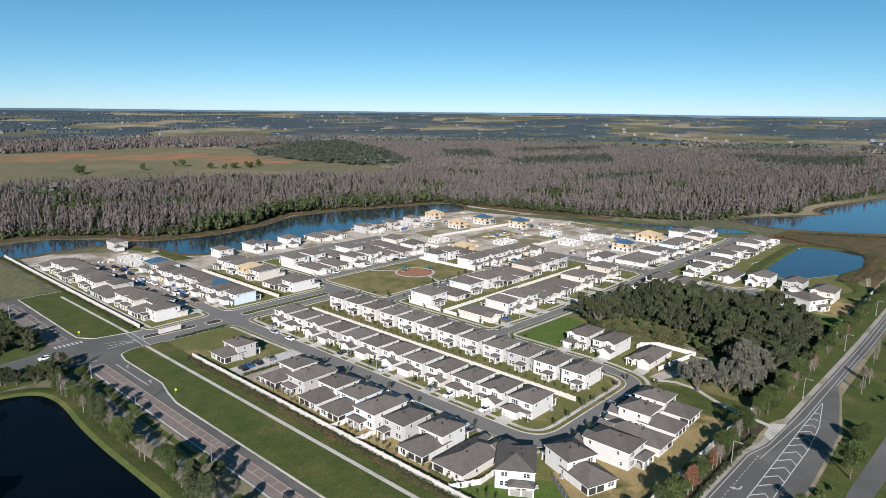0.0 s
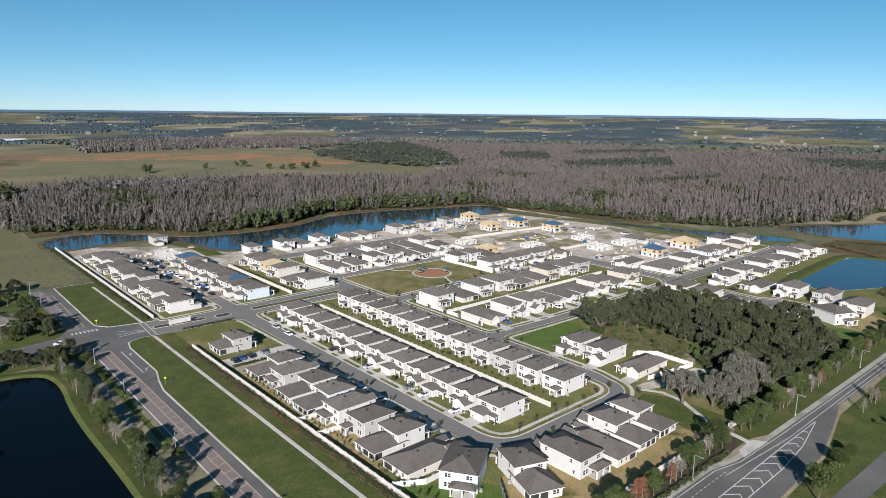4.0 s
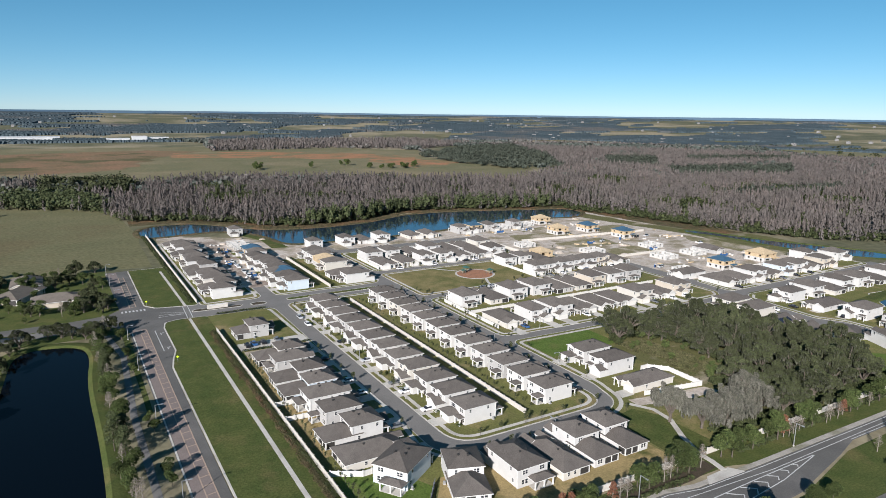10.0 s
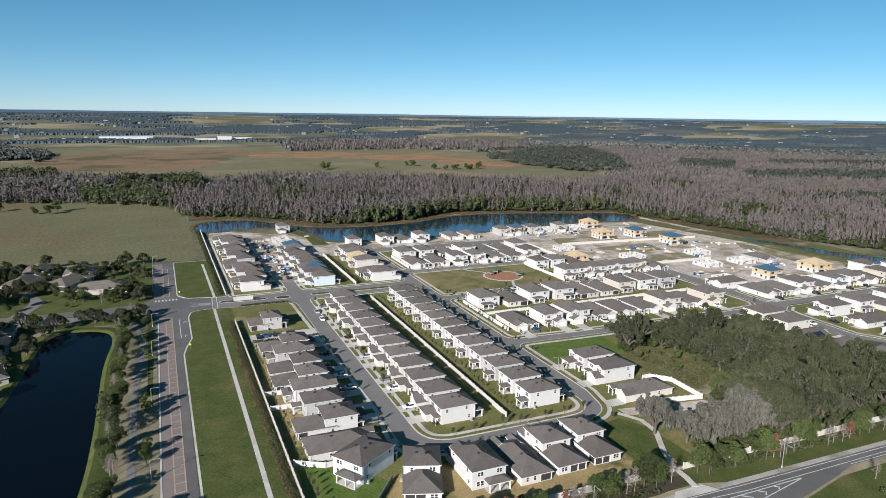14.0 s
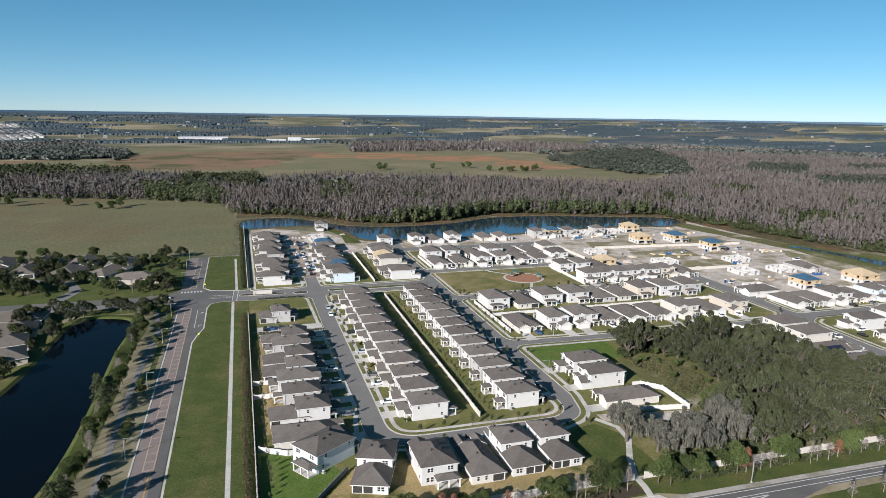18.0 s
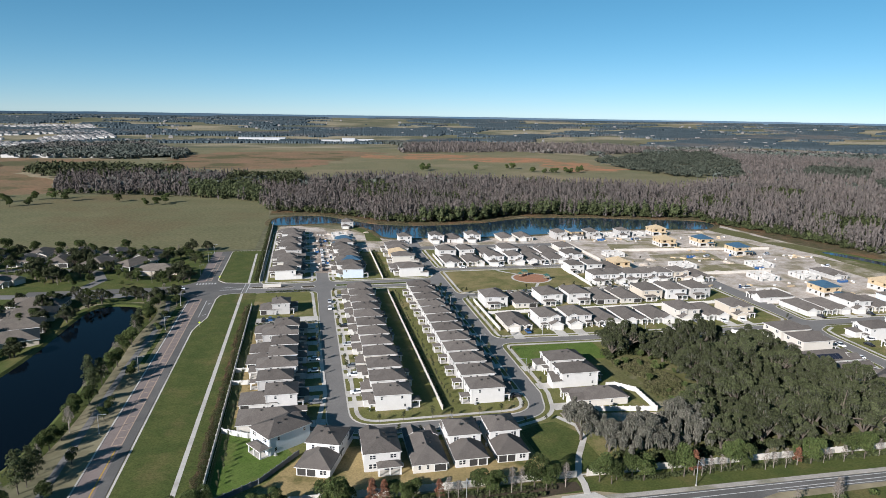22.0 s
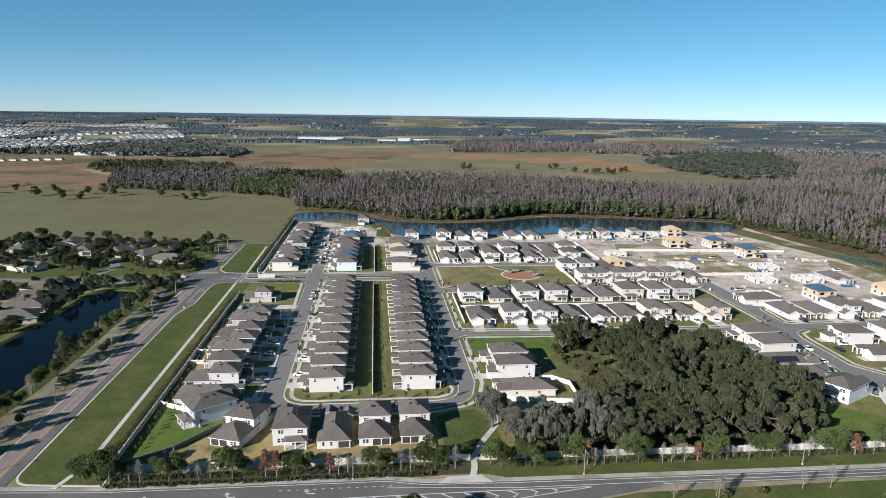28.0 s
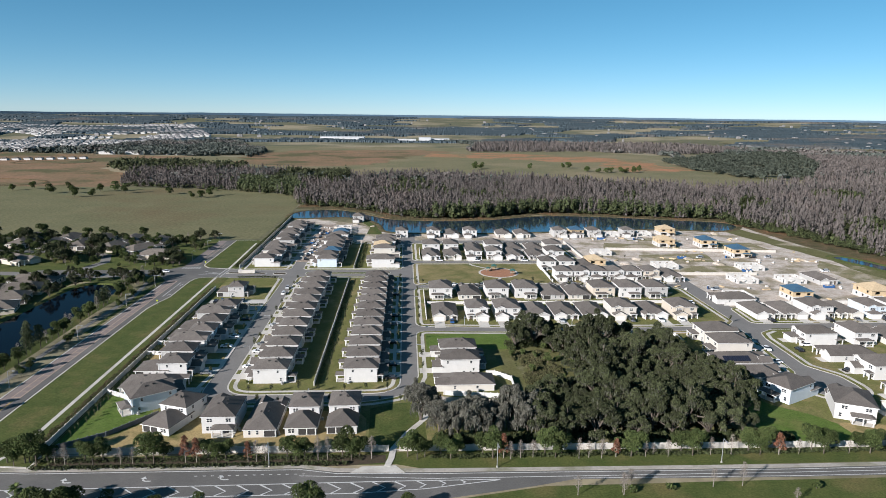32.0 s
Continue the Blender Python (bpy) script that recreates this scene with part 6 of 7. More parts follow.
for i in range(15):
    plant("young", -25 + i * 4 + rnd.uniform(-1, 1), -5.2 if i % 2 else -14.4, "on the pavement strip", rnd.uniform(0.8, 1.1), 0.17, join=True)
for i in range(36):
    plant("young", 3.4 + rnd.uniform(0, 1.0), 3 + i * 4.1, "behind the cream wall", rnd.uniform(0.5, 0.8), 0.17, join=True)
for i in range(46):
    plant("young", -67.6 + rnd.uniform(-0.5, 0.8), -34 + i * 2.8, "behind the boundary wall", rnd.uniform(0.5, 0.75), 0.17, join=True)
for (kind, where, mat), some in JOINED.items():
    vs, fs, n = [], [], 0
    for v, f in some:
        vs.append(v)
        fs.append(f + n)
        n += len(v)
    me = bpy.data.meshes.new("planting")
    me.from_pydata(np.concatenate(vs).tolist(), [], np.concatenate(fs).tolist())
    me.materials.append(bpy.data.materials[mat])
    tagged(new("planting", me), ("stems" if "bark" in mat else "leafy crowns") + " of " + LABEL[kind] + "s " + where, "planting", "", "stuff")


def merged(name, clouds, mat, label, category):
    """Many plants joined into one object that nobody could count."""
    vs = np.concatenate([c[0] for c in clouds])
    n = len(vs)
    me = bpy.data.meshes.new(name)
    f = np.arange(n).reshape(-1, 4)
    me.from_pydata(vs.tolist(), [], f.tolist())
    me.materials.append(mat)
    return tagged(new(name, me), label, category, "", "stuff")


def hedge(name, pts, w, h, mat, label, dens=26, size=0.22, seed=3):
    rg = np.random.default_rng(seed)
    cl = []
    for a, b in zip(pts, pts[1:]):
        a, b = np.array(a, float), np.array(b, float)
        ln = np.linalg.norm(b - a)
        k = max(2, int(ln / 0.8))
        lobes = [(*(a + (b - a) * ((i + 0.5) / k) + rg.normal(0, w * 0.12, 2)), h * rg.uniform(0.35, 0.55) + 0.1, 0.9, w / 2 * rg.uniform(0.7, 1.1), h * rg.uniform(0.4, 0.6)) for i in range(k)]
        cl.append(leaf_cloud(rg, k * dens, lobes, size))
    return merged(name, cl, mat, label, "hedge")


hedge("dry_hedge", [(-73.4, -42), (-73.4, 132)], 3.6, 1.1, M["dry_hedge"], "russet and brown unclipped hedge along the wall", 60, 0.16)
hedge("hedge", [(-72.6, -42), (-72.6, 133)], 1.6, 1.5, M["hedge"], "dark green hedge plants along the wall", 22, 0.18, 4)
hedge("hedge", [(-73.2, 184), (-74, 384)], 2.6, 1.5, M["hedge"], "dark green hedge beside the pasture wall", 24, 0.26, 5)
hedge("hedge", [(-70, -52.6), (16, -53.0)], 1.6, 0.9, M["hedge"], "dark hedge below the roadside trees", 26, 0.24, 6)
hedge("undergrowth", [(-70, -49.0), (20, -49.6)], 2.6, 0.8, M["hedge"], "dark undergrowth below the roadside trees", 30, 0.2, 17)
hedge("undergrowth", [(40, -50.2), (240, -51.6)], 2.2, 0.7, M["hedge"], "dark undergrowth below the roadside trees", 26, 0.28, 18)
hedge("hedge", [(1.4, 2), (1.4, 149)], 0.8, 0.9, M["hedge"], "dark shrubs along the cream wall", 12, 0.14, 8)
hedge("hedge", [(-67, 101.6), (-39.5, 101.6)], 1.2, 1.1, M["hedge"], "clipped hedge beside the parking lot", 26, 0.18, 9)
hedge("hedge", [(3.4, 182), (3.4, 260)], 1.6, 1.3, M["hedge"], "dark shrubs along the inner wall", 18, 0.22, 10)
hedge("hedge", [(-66, 158), (-42, 158)], 1.4, 1.2, M["hedge"], "dark hedge beside the entrance", 24, 0.2, 11)
hedge("undergrowth", [(76, 28), (88, 26), (80, 16), (92, 10), (78, 4), (90, -4), (80, -11)], 10, 1.3, M["scrub_leaves"], "low olive-brown undergrowth in the grove's clearing", 190, 0.26, 12)
hedge("undergrowth", [(102, 20), (97, -3), (88, -18), (74, -15)], 5, 3.4, M["hedge"], "dark undergrowth at the clearing's edge", 120, 0.24, 19)
hedge("undergrowth", [(102, 20), (95, 35), (84, 39), (74, 36)], 5, 3.4, M["hedge"], "dark undergrowth at the clearing's edge", 120, 0.24, 20)
hedge("undergrowth", [(44, -38), (50, -42), (60, -41), (68, -41), (76, -42)], 5, 1.8, M["hedge"], "dark undergrowth below the mossy oaks", 90, 0.35, 15)
hedge("undergrowth", [(76, 34), (84, 46), (98, 49), (108, 44)], 5, 2.4, M["hedge"], "dark undergrowth at the grove's edge", 80, 0.35, 16)
hedge("undergrowth", [(74, -40), (150, -43)], 5, 2.0, M["hedge"], "dark undergrowth at the grove's edge", 60, 0.35, 13)
hedge("pond_reeds", [(250, -30), (300, -37), (350, -28), (366, 10), (380, 40), (405, 40), (440, -20)], 10, 1.4, M["dry_hedge"], "brown reeds and scrub between the ponds", 90, 0.3, 14)

# ---- woods ----
def inside_many(x, y, poly):
    c = np.zeros(len(x), bool)
    for (x0, y0), (x1, y1) in zip(poly, poly[1:] + poly[:1]):
        if y0 != y1:
            c ^= ((y0 > y) != (y1 > y)) & (x < (x1 - x0) * (y - y0) / (y1 - y0) + x0)
    return c


def wood(name, poly, dens, mat, label, h=(9, 15), r=(1.2, 2.2), k=12, seed=1, keep=None, size=0.3, out=(), dome=False):
    """A wood joined into one mesh: dens crowns a square metre, each of k leaf or twig clumps laid on a tall cone or on a dome."""
    rg = np.random.default_rng(seed)
    P = np.array(poly, float)
    lo, hi = P.min(0), P.max(0)
    pts = lo + (hi - lo) * rg.random((int((hi - lo).prod() * dens), 2))
    ok = inside_many(pts[:, 0], pts[:, 1], poly)
    for q in out:
        ok &= ~inside_many(pts[:, 0], pts[:, 1], q)
    pts = pts[ok]
    if keep is not None:
        pts = pts[[keep(a, b) for a, b in pts]]
    n = len(pts)
    H, R = rg.uniform(*h, n)[:, None], rg.uniform(*r, n)[:, None]
    lean = rg.normal(0, 0.04, (n, 2, 1))
    t = rg.random((n, k))
    ang = rg.random((n, k)) * 2 * np.pi
    if dome:
        el = np.arcsin(np.clip(-0.25 + 1.25 * t, -1, 1))
        wob = 1 + 0.22 * np.sin(ang * 3 + H) + 0.18 * rg.normal(size=(n, k))
        nx, ny, nz = np.cos(el) * np.cos(ang), np.cos(el) * np.sin(ang), np.sin(el)
        cen = np.stack([pts[:, :1] + R * nx * wob, pts[:, 1:] + R * ny * wob, H * 0.52 + H * 0.46 * nz * wob], -1)
    else:
        prof = np.where(t < 0.25, 0.5 + 2.0 * t, 1.0) * (1.12 - t)
        rr = R * prof * (0.55 + 0.5 * rg.random((n, k)))
        nx, ny, nz = np.cos(ang), np.sin(ang), np.full((n, k), 0.25)
        cz = H * (0.12 + 0.88 * t)
        cen = np.stack([pts[:, :1] + rr * nx + lean[:, 0] * cz, pts[:, 1:] + rr * ny + lean[:, 1] * cz, cz], -1)
    nor = np.stack([nx, ny, nz], -1) + rg.normal(0, 0.35, (n, k, 3))
    nor /= np.linalg.norm(nor, axis=-1)[..., None]
    side = np.cross(nor, np.array((0.02, 0.01, 1.0)))
    side /= np.linalg.norm(side, axis=-1)[..., None]
    up = np.cross(side, nor)
    s = (R * size * (0.7 + 0.6 * rg.random((n, k))))[..., None]
    tall = 1.0 if dome else 1.9
    side, up = side * s, up * s * tall
    j = lambda: 0.75 + 0.5 * rg.random((n, k, 1))
    q = np.stack([cen - side * j() - up * j() * 0.8, cen + side * j() - up * j(), cen + side * j() * (0.8 if dome else 0.35) + up * j(), cen - side * j() * (0.9 if dome else 0.3) + up * j() * 0.85], 2).reshape(-1, 3)
    return merged(name, [(q, None)], mat, label, "trees")


FRONT = [(-330, 632), (-172, 585), (-97, 533), (-78, 462), (-30, 446), (4, 414), (22, 392), (52, 378), (84, 378), (112, 384), (140, 402), (166, 411), (196, 410), (236, 399), (284, 382), (330, 374), (356, 300), (368, 200), (396, 134), (432, 108), (484, 93), (528, 66), (560, 70), (600, 72), (700, 50), (900, 20)]
CY_NEAR = FRONT + [(900, 400), (700, 500), (520, 600), (425, 603), (355, 640), (279, 705), (175, 732), (64, 780), (-53, 734), (-156, 819), (-279, 851), (-380, 800)]
CY_FAR = [(900, 20), (1300, 60), (1620, 220), (1640, 300), (1400, 600), (1420, 900), (1180, 1150), (980, 1300), (830, 1000), (640, 720), (462, 603), (520, 600), (700, 500), (900, 400)]
BELT = [(200, 1440), (520, 1484), (660, 1383), (760, 1400), (1000, 1560), (900, 1850), (400, 1900), (250, 1800)]
STRIPES = ([(908, 902), (1008, 846), (814, 665), (768, 752)], [(804, 644), (1076, 575), (898, 460), (719, 545)], [(1086, 829), (1332, 741), (1224, 671), (998, 753)], [(1259, 413), (1436, 172), (1141, 118), (1073, 247)], [(560, 330), (760, 300), (790, 330), (580, 360)])
GLADE = [(-140, 690), (-95, 685), (-90, 745), (-135, 750)]
WEST_OAKS = [(-140, 660), (-40, 640), (-50, 770), (-150, 790)]
WEST_PINES = [(-172, 587), (-97, 535), (-82, 560), (-122, 690), (-191, 690)]
FIELD_OAKS = [(545, 960), (570, 1130), (735, 1256), (985, 1450), (1010, 1380), (830, 1000), (650, 740), (556, 783)]
mixed = lambda a, b: noise.noise(Vector((a * 0.012, b * 0.012, 3.0))) + 0.5 * noise.noise(Vector((a * 0.04, b * 0.04, 8.0))) < 0.38
green = lambda a, b: not mixed(a, b)
wood("cypress_wood", CY_NEAR, 1 / 36, M["cypress"], "leafless grey-brown cypress wood", (9, 16), (1.7, 2.9), 38, 31, mixed, 0.21, (WEST_OAKS, WEST_PINES, STRIPES[4]))
wood("green_wood", CY_NEAR, 1 / 40, M["hedge"], "dark green trees among the cypresses", (6, 11), (2.2, 3.6), 26, 32, green, 0.3, (WEST_OAKS, WEST_PINES), True)
wood("understorey", CY_NEAR, 1 / 60, M["hedge"], "dark low trees below the cypresses", (3, 6), (1.8, 3.0), 12, 43, None, 0.4, (GLADE,), True)
wood("cypress_wood", CY_FAR, 1 / 48, M["cypress"], "leafless grey-brown cypress wood behind the pines", (9, 15), (2.0, 3.4), 14, 44, mixed, 0.3, STRIPES)
wood("green_wood", CY_FAR, 1 / 90, M["hazed_far_wood"], "dark green trees among the far cypresses", (6, 12), (2.4, 3.8), 12, 45, green, 0.4, STRIPES, True)
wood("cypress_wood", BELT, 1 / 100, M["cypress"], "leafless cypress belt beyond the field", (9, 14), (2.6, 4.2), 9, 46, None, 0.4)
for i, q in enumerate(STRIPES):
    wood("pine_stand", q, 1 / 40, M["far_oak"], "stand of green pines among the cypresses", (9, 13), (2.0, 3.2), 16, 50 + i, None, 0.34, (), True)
EDGE = FRONT[2:] + [(900, 40), (700, 68), (600, 90), (530, 86), (484, 112), (440, 126), (404, 180), (384, 300), (350, 386), (300, 398), (200, 436), (120, 412), (60, 394), (20, 424), (-30, 464), (-66, 500)]
wood("edge_trees", EDGE, 1 / 26, M["hedge"], "green trees and shrubs at the wood's edge", (2.5, 7), (1.4, 2.6), 70, 33, None, 0.18, (), True)
wood("edge_trees", [(322, 352), (345, 300), (366, 205), (374, 180), (400, 128), (412, 140), (392, 200), (372, 290), (340, 372)], 1 / 24, M["hedge"], "green shrubs and trees at the cleared strip", (2, 5.5), (1.5, 2.6), 74, 42, None, 0.17, (), True)
PINES = [(60, 376), (84, 376), (112, 382), (140, 401), (166, 409), (200, 407), (236, 397), (310, 374), (334, 380), (240, 412), (166, 426), (100, 396), (60, 390)]
wood("pine_belt", PINES, 1 / 24, M["pine"], "belt of tall green pines along the pond", (11, 16), (1.8, 2.8), 70, 34, None, 0.27, (), True)
wood("west_pines", WEST_PINES, 1 / 26, M["pine"], "green pines at the pasture's edge", (9, 13), (2.0, 3.0), 40, 35, None, 0.26, (), True)
wood("west_oaks", WEST_OAKS, 1 / 70, M["oak"], "dark rounded oaks at a glade", (10, 15), (4.0, 6.5), 70, 39, None, 0.18, (GLADE,), True)
wood("west_oaks", [(-385, 800), (-217, 815), (-243, 924), (-451, 1000), (-470, 900)], 1 / 90, M["oak"], "dark oaks behind the western cypresses", (9, 14), (4.0, 6.5), 44, 47, None, 0.22, (), True)


def far_woods():
    """Woods beyond a kilometre: one rough canopy, with fields left open, out to the horizon."""
    cx, cy = -60.0, -160.0
    rg = np.random.default_rng(8)
    az = np.radians(np.arange(-36, 92.01, 0.11))
    rr = [2050.0]
    while rr[-1] < 4750:
        rr.append(rr[-1] * 1.0065)
    rr = np.array(rr)
    A, R = np.meshgrid(az, rr)
    R = R * (1 + 0.002 * rg.normal(size=R.shape))
    X, Y = cx + R * np.sin(A), cy + R * np.cos(A)
    ni, nj = X.shape
    mask = np.zeros(X.shape, bool)
    Z = np.zeros(X.shape)
    for i in range(ni):
        for j in range(nj):
            x, y = X[i, j], Y[i, j]
            v = noise.noise(Vector((x * 0.0016, y * 0.0030, 5.0))) + 0.5 * noise.noise(Vector((x * 0.006, y * 0.009, 9.0)))
            w = v > -0.02
            if x < -250 and 1020 < y < 3000 and x < -120 - 0.18 * y:
                w = v > 0.02
            mask[i, j] = w
            Z[i, j] = far_height(x, y)
    mask[:2] = False
    top = Z + np.where(mask, rg.uniform(4.6, 6.6, X.shape), -1.5)
    idx = np.arange(ni * nj).reshape(ni, nj)
    keep = mask[:-1, :-1] | mask[1:, :-1] | mask[:-1, 1:] | mask[1:, 1:]
    f = np.stack([idx[:-1, :-1], idx[:-1, 1:], idx[1:, 1:], idx[1:, :-1]], -1)[keep]
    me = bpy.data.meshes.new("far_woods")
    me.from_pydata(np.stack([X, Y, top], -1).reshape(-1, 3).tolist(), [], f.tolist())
    me.materials.append(M["hazed_horizon_wood"])
    tagged(new("far_woods", me), "dark distant woods tinted haze-blue out to the horizon", "woods", "", "stuff")


far_woods()
FAN = [(-600, 620), (-1300, 1750), (-760, 2150), (60, 2250), (700, 2150), (1400, 1800), (1950, 1200), (2200, 500), (2200, 40), (1620, 220), (1640, 300), (1400, 600), (1420, 900), (1180, 1150), (980, 1300), (830, 1000), (600, 720)]
TOWN = [(-830, 1290), (-740, 1512), (-640, 2249), (-600, 2761), (-757, 3040), (-1632, 2650), (-1500, 1800)]
open_land = (FIELD, BELT, FIELD_OAKS, TOWN, WET_FIELD) + tuple(q for q, _ in FAR_FIELDS)


def mid_wood(a, b):
    if math.hypot(a + 60, b + 160) > 2120:
        return False
    if a < -300 and b < 1240:
        return False
    return noise.noise(Vector((a * 0.0022, b * 0.0034, 5.0))) + 0.5 * noise.noise(Vector((a * 0.007, b * 0.01, 9.0))) > -0.42


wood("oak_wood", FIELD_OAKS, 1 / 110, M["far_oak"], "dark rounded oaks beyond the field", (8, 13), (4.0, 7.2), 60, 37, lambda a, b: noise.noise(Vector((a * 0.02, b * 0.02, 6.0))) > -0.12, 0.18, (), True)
wood("oak_belt", [(-640, 1290), (-403, 1200), (-290, 1290), (-310, 1420), (-400, 1580), (-470, 1690), (-600, 1690), (-720, 1560)], 1 / 100, M["hazed_far_wood"], "dark oak wood before the far town", (8, 12), (4, 6.5), 26, 40, None, 0.28, (), True)
wood("mid_woods", FAN, 1 / 150, M["hazed_far_wood"], "dark mixed woods beyond the fields", (6, 11), (4.0, 7.0), 11, 36, mid_wood, 0.42, open_land, True)
for i, (q, n) in enumerate(FAR_FIELDS):
    wood("field_oaks", q, n, M["oak"], "scattered dark oaks in a far field", (8, 11), (4.5, 7.0), 30, 60 + i, None, 0.25, (), True)


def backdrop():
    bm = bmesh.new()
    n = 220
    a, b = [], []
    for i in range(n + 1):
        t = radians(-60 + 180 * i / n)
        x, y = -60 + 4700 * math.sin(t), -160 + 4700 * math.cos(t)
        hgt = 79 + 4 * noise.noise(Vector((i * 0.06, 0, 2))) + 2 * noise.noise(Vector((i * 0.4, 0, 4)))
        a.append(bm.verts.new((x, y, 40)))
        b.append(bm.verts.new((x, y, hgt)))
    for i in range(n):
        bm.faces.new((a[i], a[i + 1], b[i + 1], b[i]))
    tagged(part("backdrop", bm, M["hazed_hills"]), "low hills along the horizon in haze-blue colour", "backdrop", "", "structure")


backdrop()

# ---- distant buildings ----
def far_town():
    rg = random.Random(3)
    bm = bmesh.new()
    lake = [(-1140, 1800), (-1100, 1900), (-1240, 2120), (-1420, 2100), (-1440, 1880)]
    for i in range(64):
        for j in range(120):
            u, v = (i - 32) * 21.0 + (j // 2) % 3 * 4, j * 17.0 + (14.0 if j % 2 else 0.0)
            x, y = -1000 + u * 0.93 - v * 0.36, 1230 + u * 0.36 + v * 0.93
            if not inside(x, y, TOWN) or inside(x, y, lake) or noise.noise(Vector((x * 0.006, y * 0.006, 4.0))) < (-0.28 if y < 1750 else -0.02) or rg.random() < 0.12:
                continue
            z = far_height(x, y)
            w, d, h = rg.uniform(11, 15), rg.uniform(9, 12), rg.choice((3.2, 5.6, 5.6))
            box(bm, x - w / 2, x + w / 2, y - d / 2, y + d / 2, z, z + h, 0)
            hip(bm, x - w / 2, x + w / 2, y - d / 2, y + d / 2, z + h, 0.4, 0.4, 1, 0)
    for x0, x1 in ((-632, -588), (-582, -536), (-530, -478), (-472, -424)):
        n = 7
        for i in range(n):
            x, y = x0 + (x1 - x0) * (i + 0.5) / n, 1256
            w = (x1 - x0) / n / 2 - 0.15
            box(bm, x - w, x + w, y - 6, y + 6, 0, 5.8 + 0.5 * (i % 2), 0)
            hip(bm, x - w, x + w, y - 6, y + 6, 5.8 + 0.5 * (i % 2), 0.5, 0.1, 1, 0)
    for i in range(9):
        x, y = -735 + i * 17.0, 1052 + i * 7.6
        box(bm, x - 6, x + 6, y - 5, y + 5, 0, 3.4, 0)
        hip(bm, x - 6, x + 6, y - 5, y + 5, 3.4, 0.45, 0.4, 2, 0)
    for i in range(150):
        r, a = rg.uniform(2150, 4000), radians(rg.uniform(-30, 80))
        x, y = -60 + r * math.sin(a), -160 + r * math.cos(a)
        z = far_height(x, y) + 3.5
        w, d, h = rg.uniform(5, 15), rg.uniform(6, 12), rg.uniform(3, 4.5)
        box(bm, x - w / 2, x + w / 2, y - d / 2, y + d / 2, z - 4, z + h, 1)
        hip(bm, x - w / 2, x + w / 2, y - d / 2, y + d / 2, z + h, 0.4, 0.4, 1, 0)
    tagged(part("far_town", bm, [M["white"], M["roof_pale"], M["roof"]]), "distant town of white houses with grey roofs", "town", "", "stuff")


far_town()
for x, y, w, d, h in ((-183, 2100, 150, 60, 8), (40, 2010, 60, 40, 6), (100, 2030, 40, 36, 11), (150, 2060, 70, 30, 6)):
    bm = bmesh.new()
    z = far_height(x, y)
    box(bm, -w / 2, w / 2, -d / 2, d / 2, z, z + h)
    box(bm, -w / 2 - 0.5, w / 2 + 0.5, -d / 2 - 0.5, d / 2 + 0.5, z + h, z + h + 1.2)
    tagged(part("warehouse", bm, M["warehouse"], matrix=pose(x, y, 0)), "long white flat-roofed warehouse far beyond the fields", "warehouse", "far warehouses")

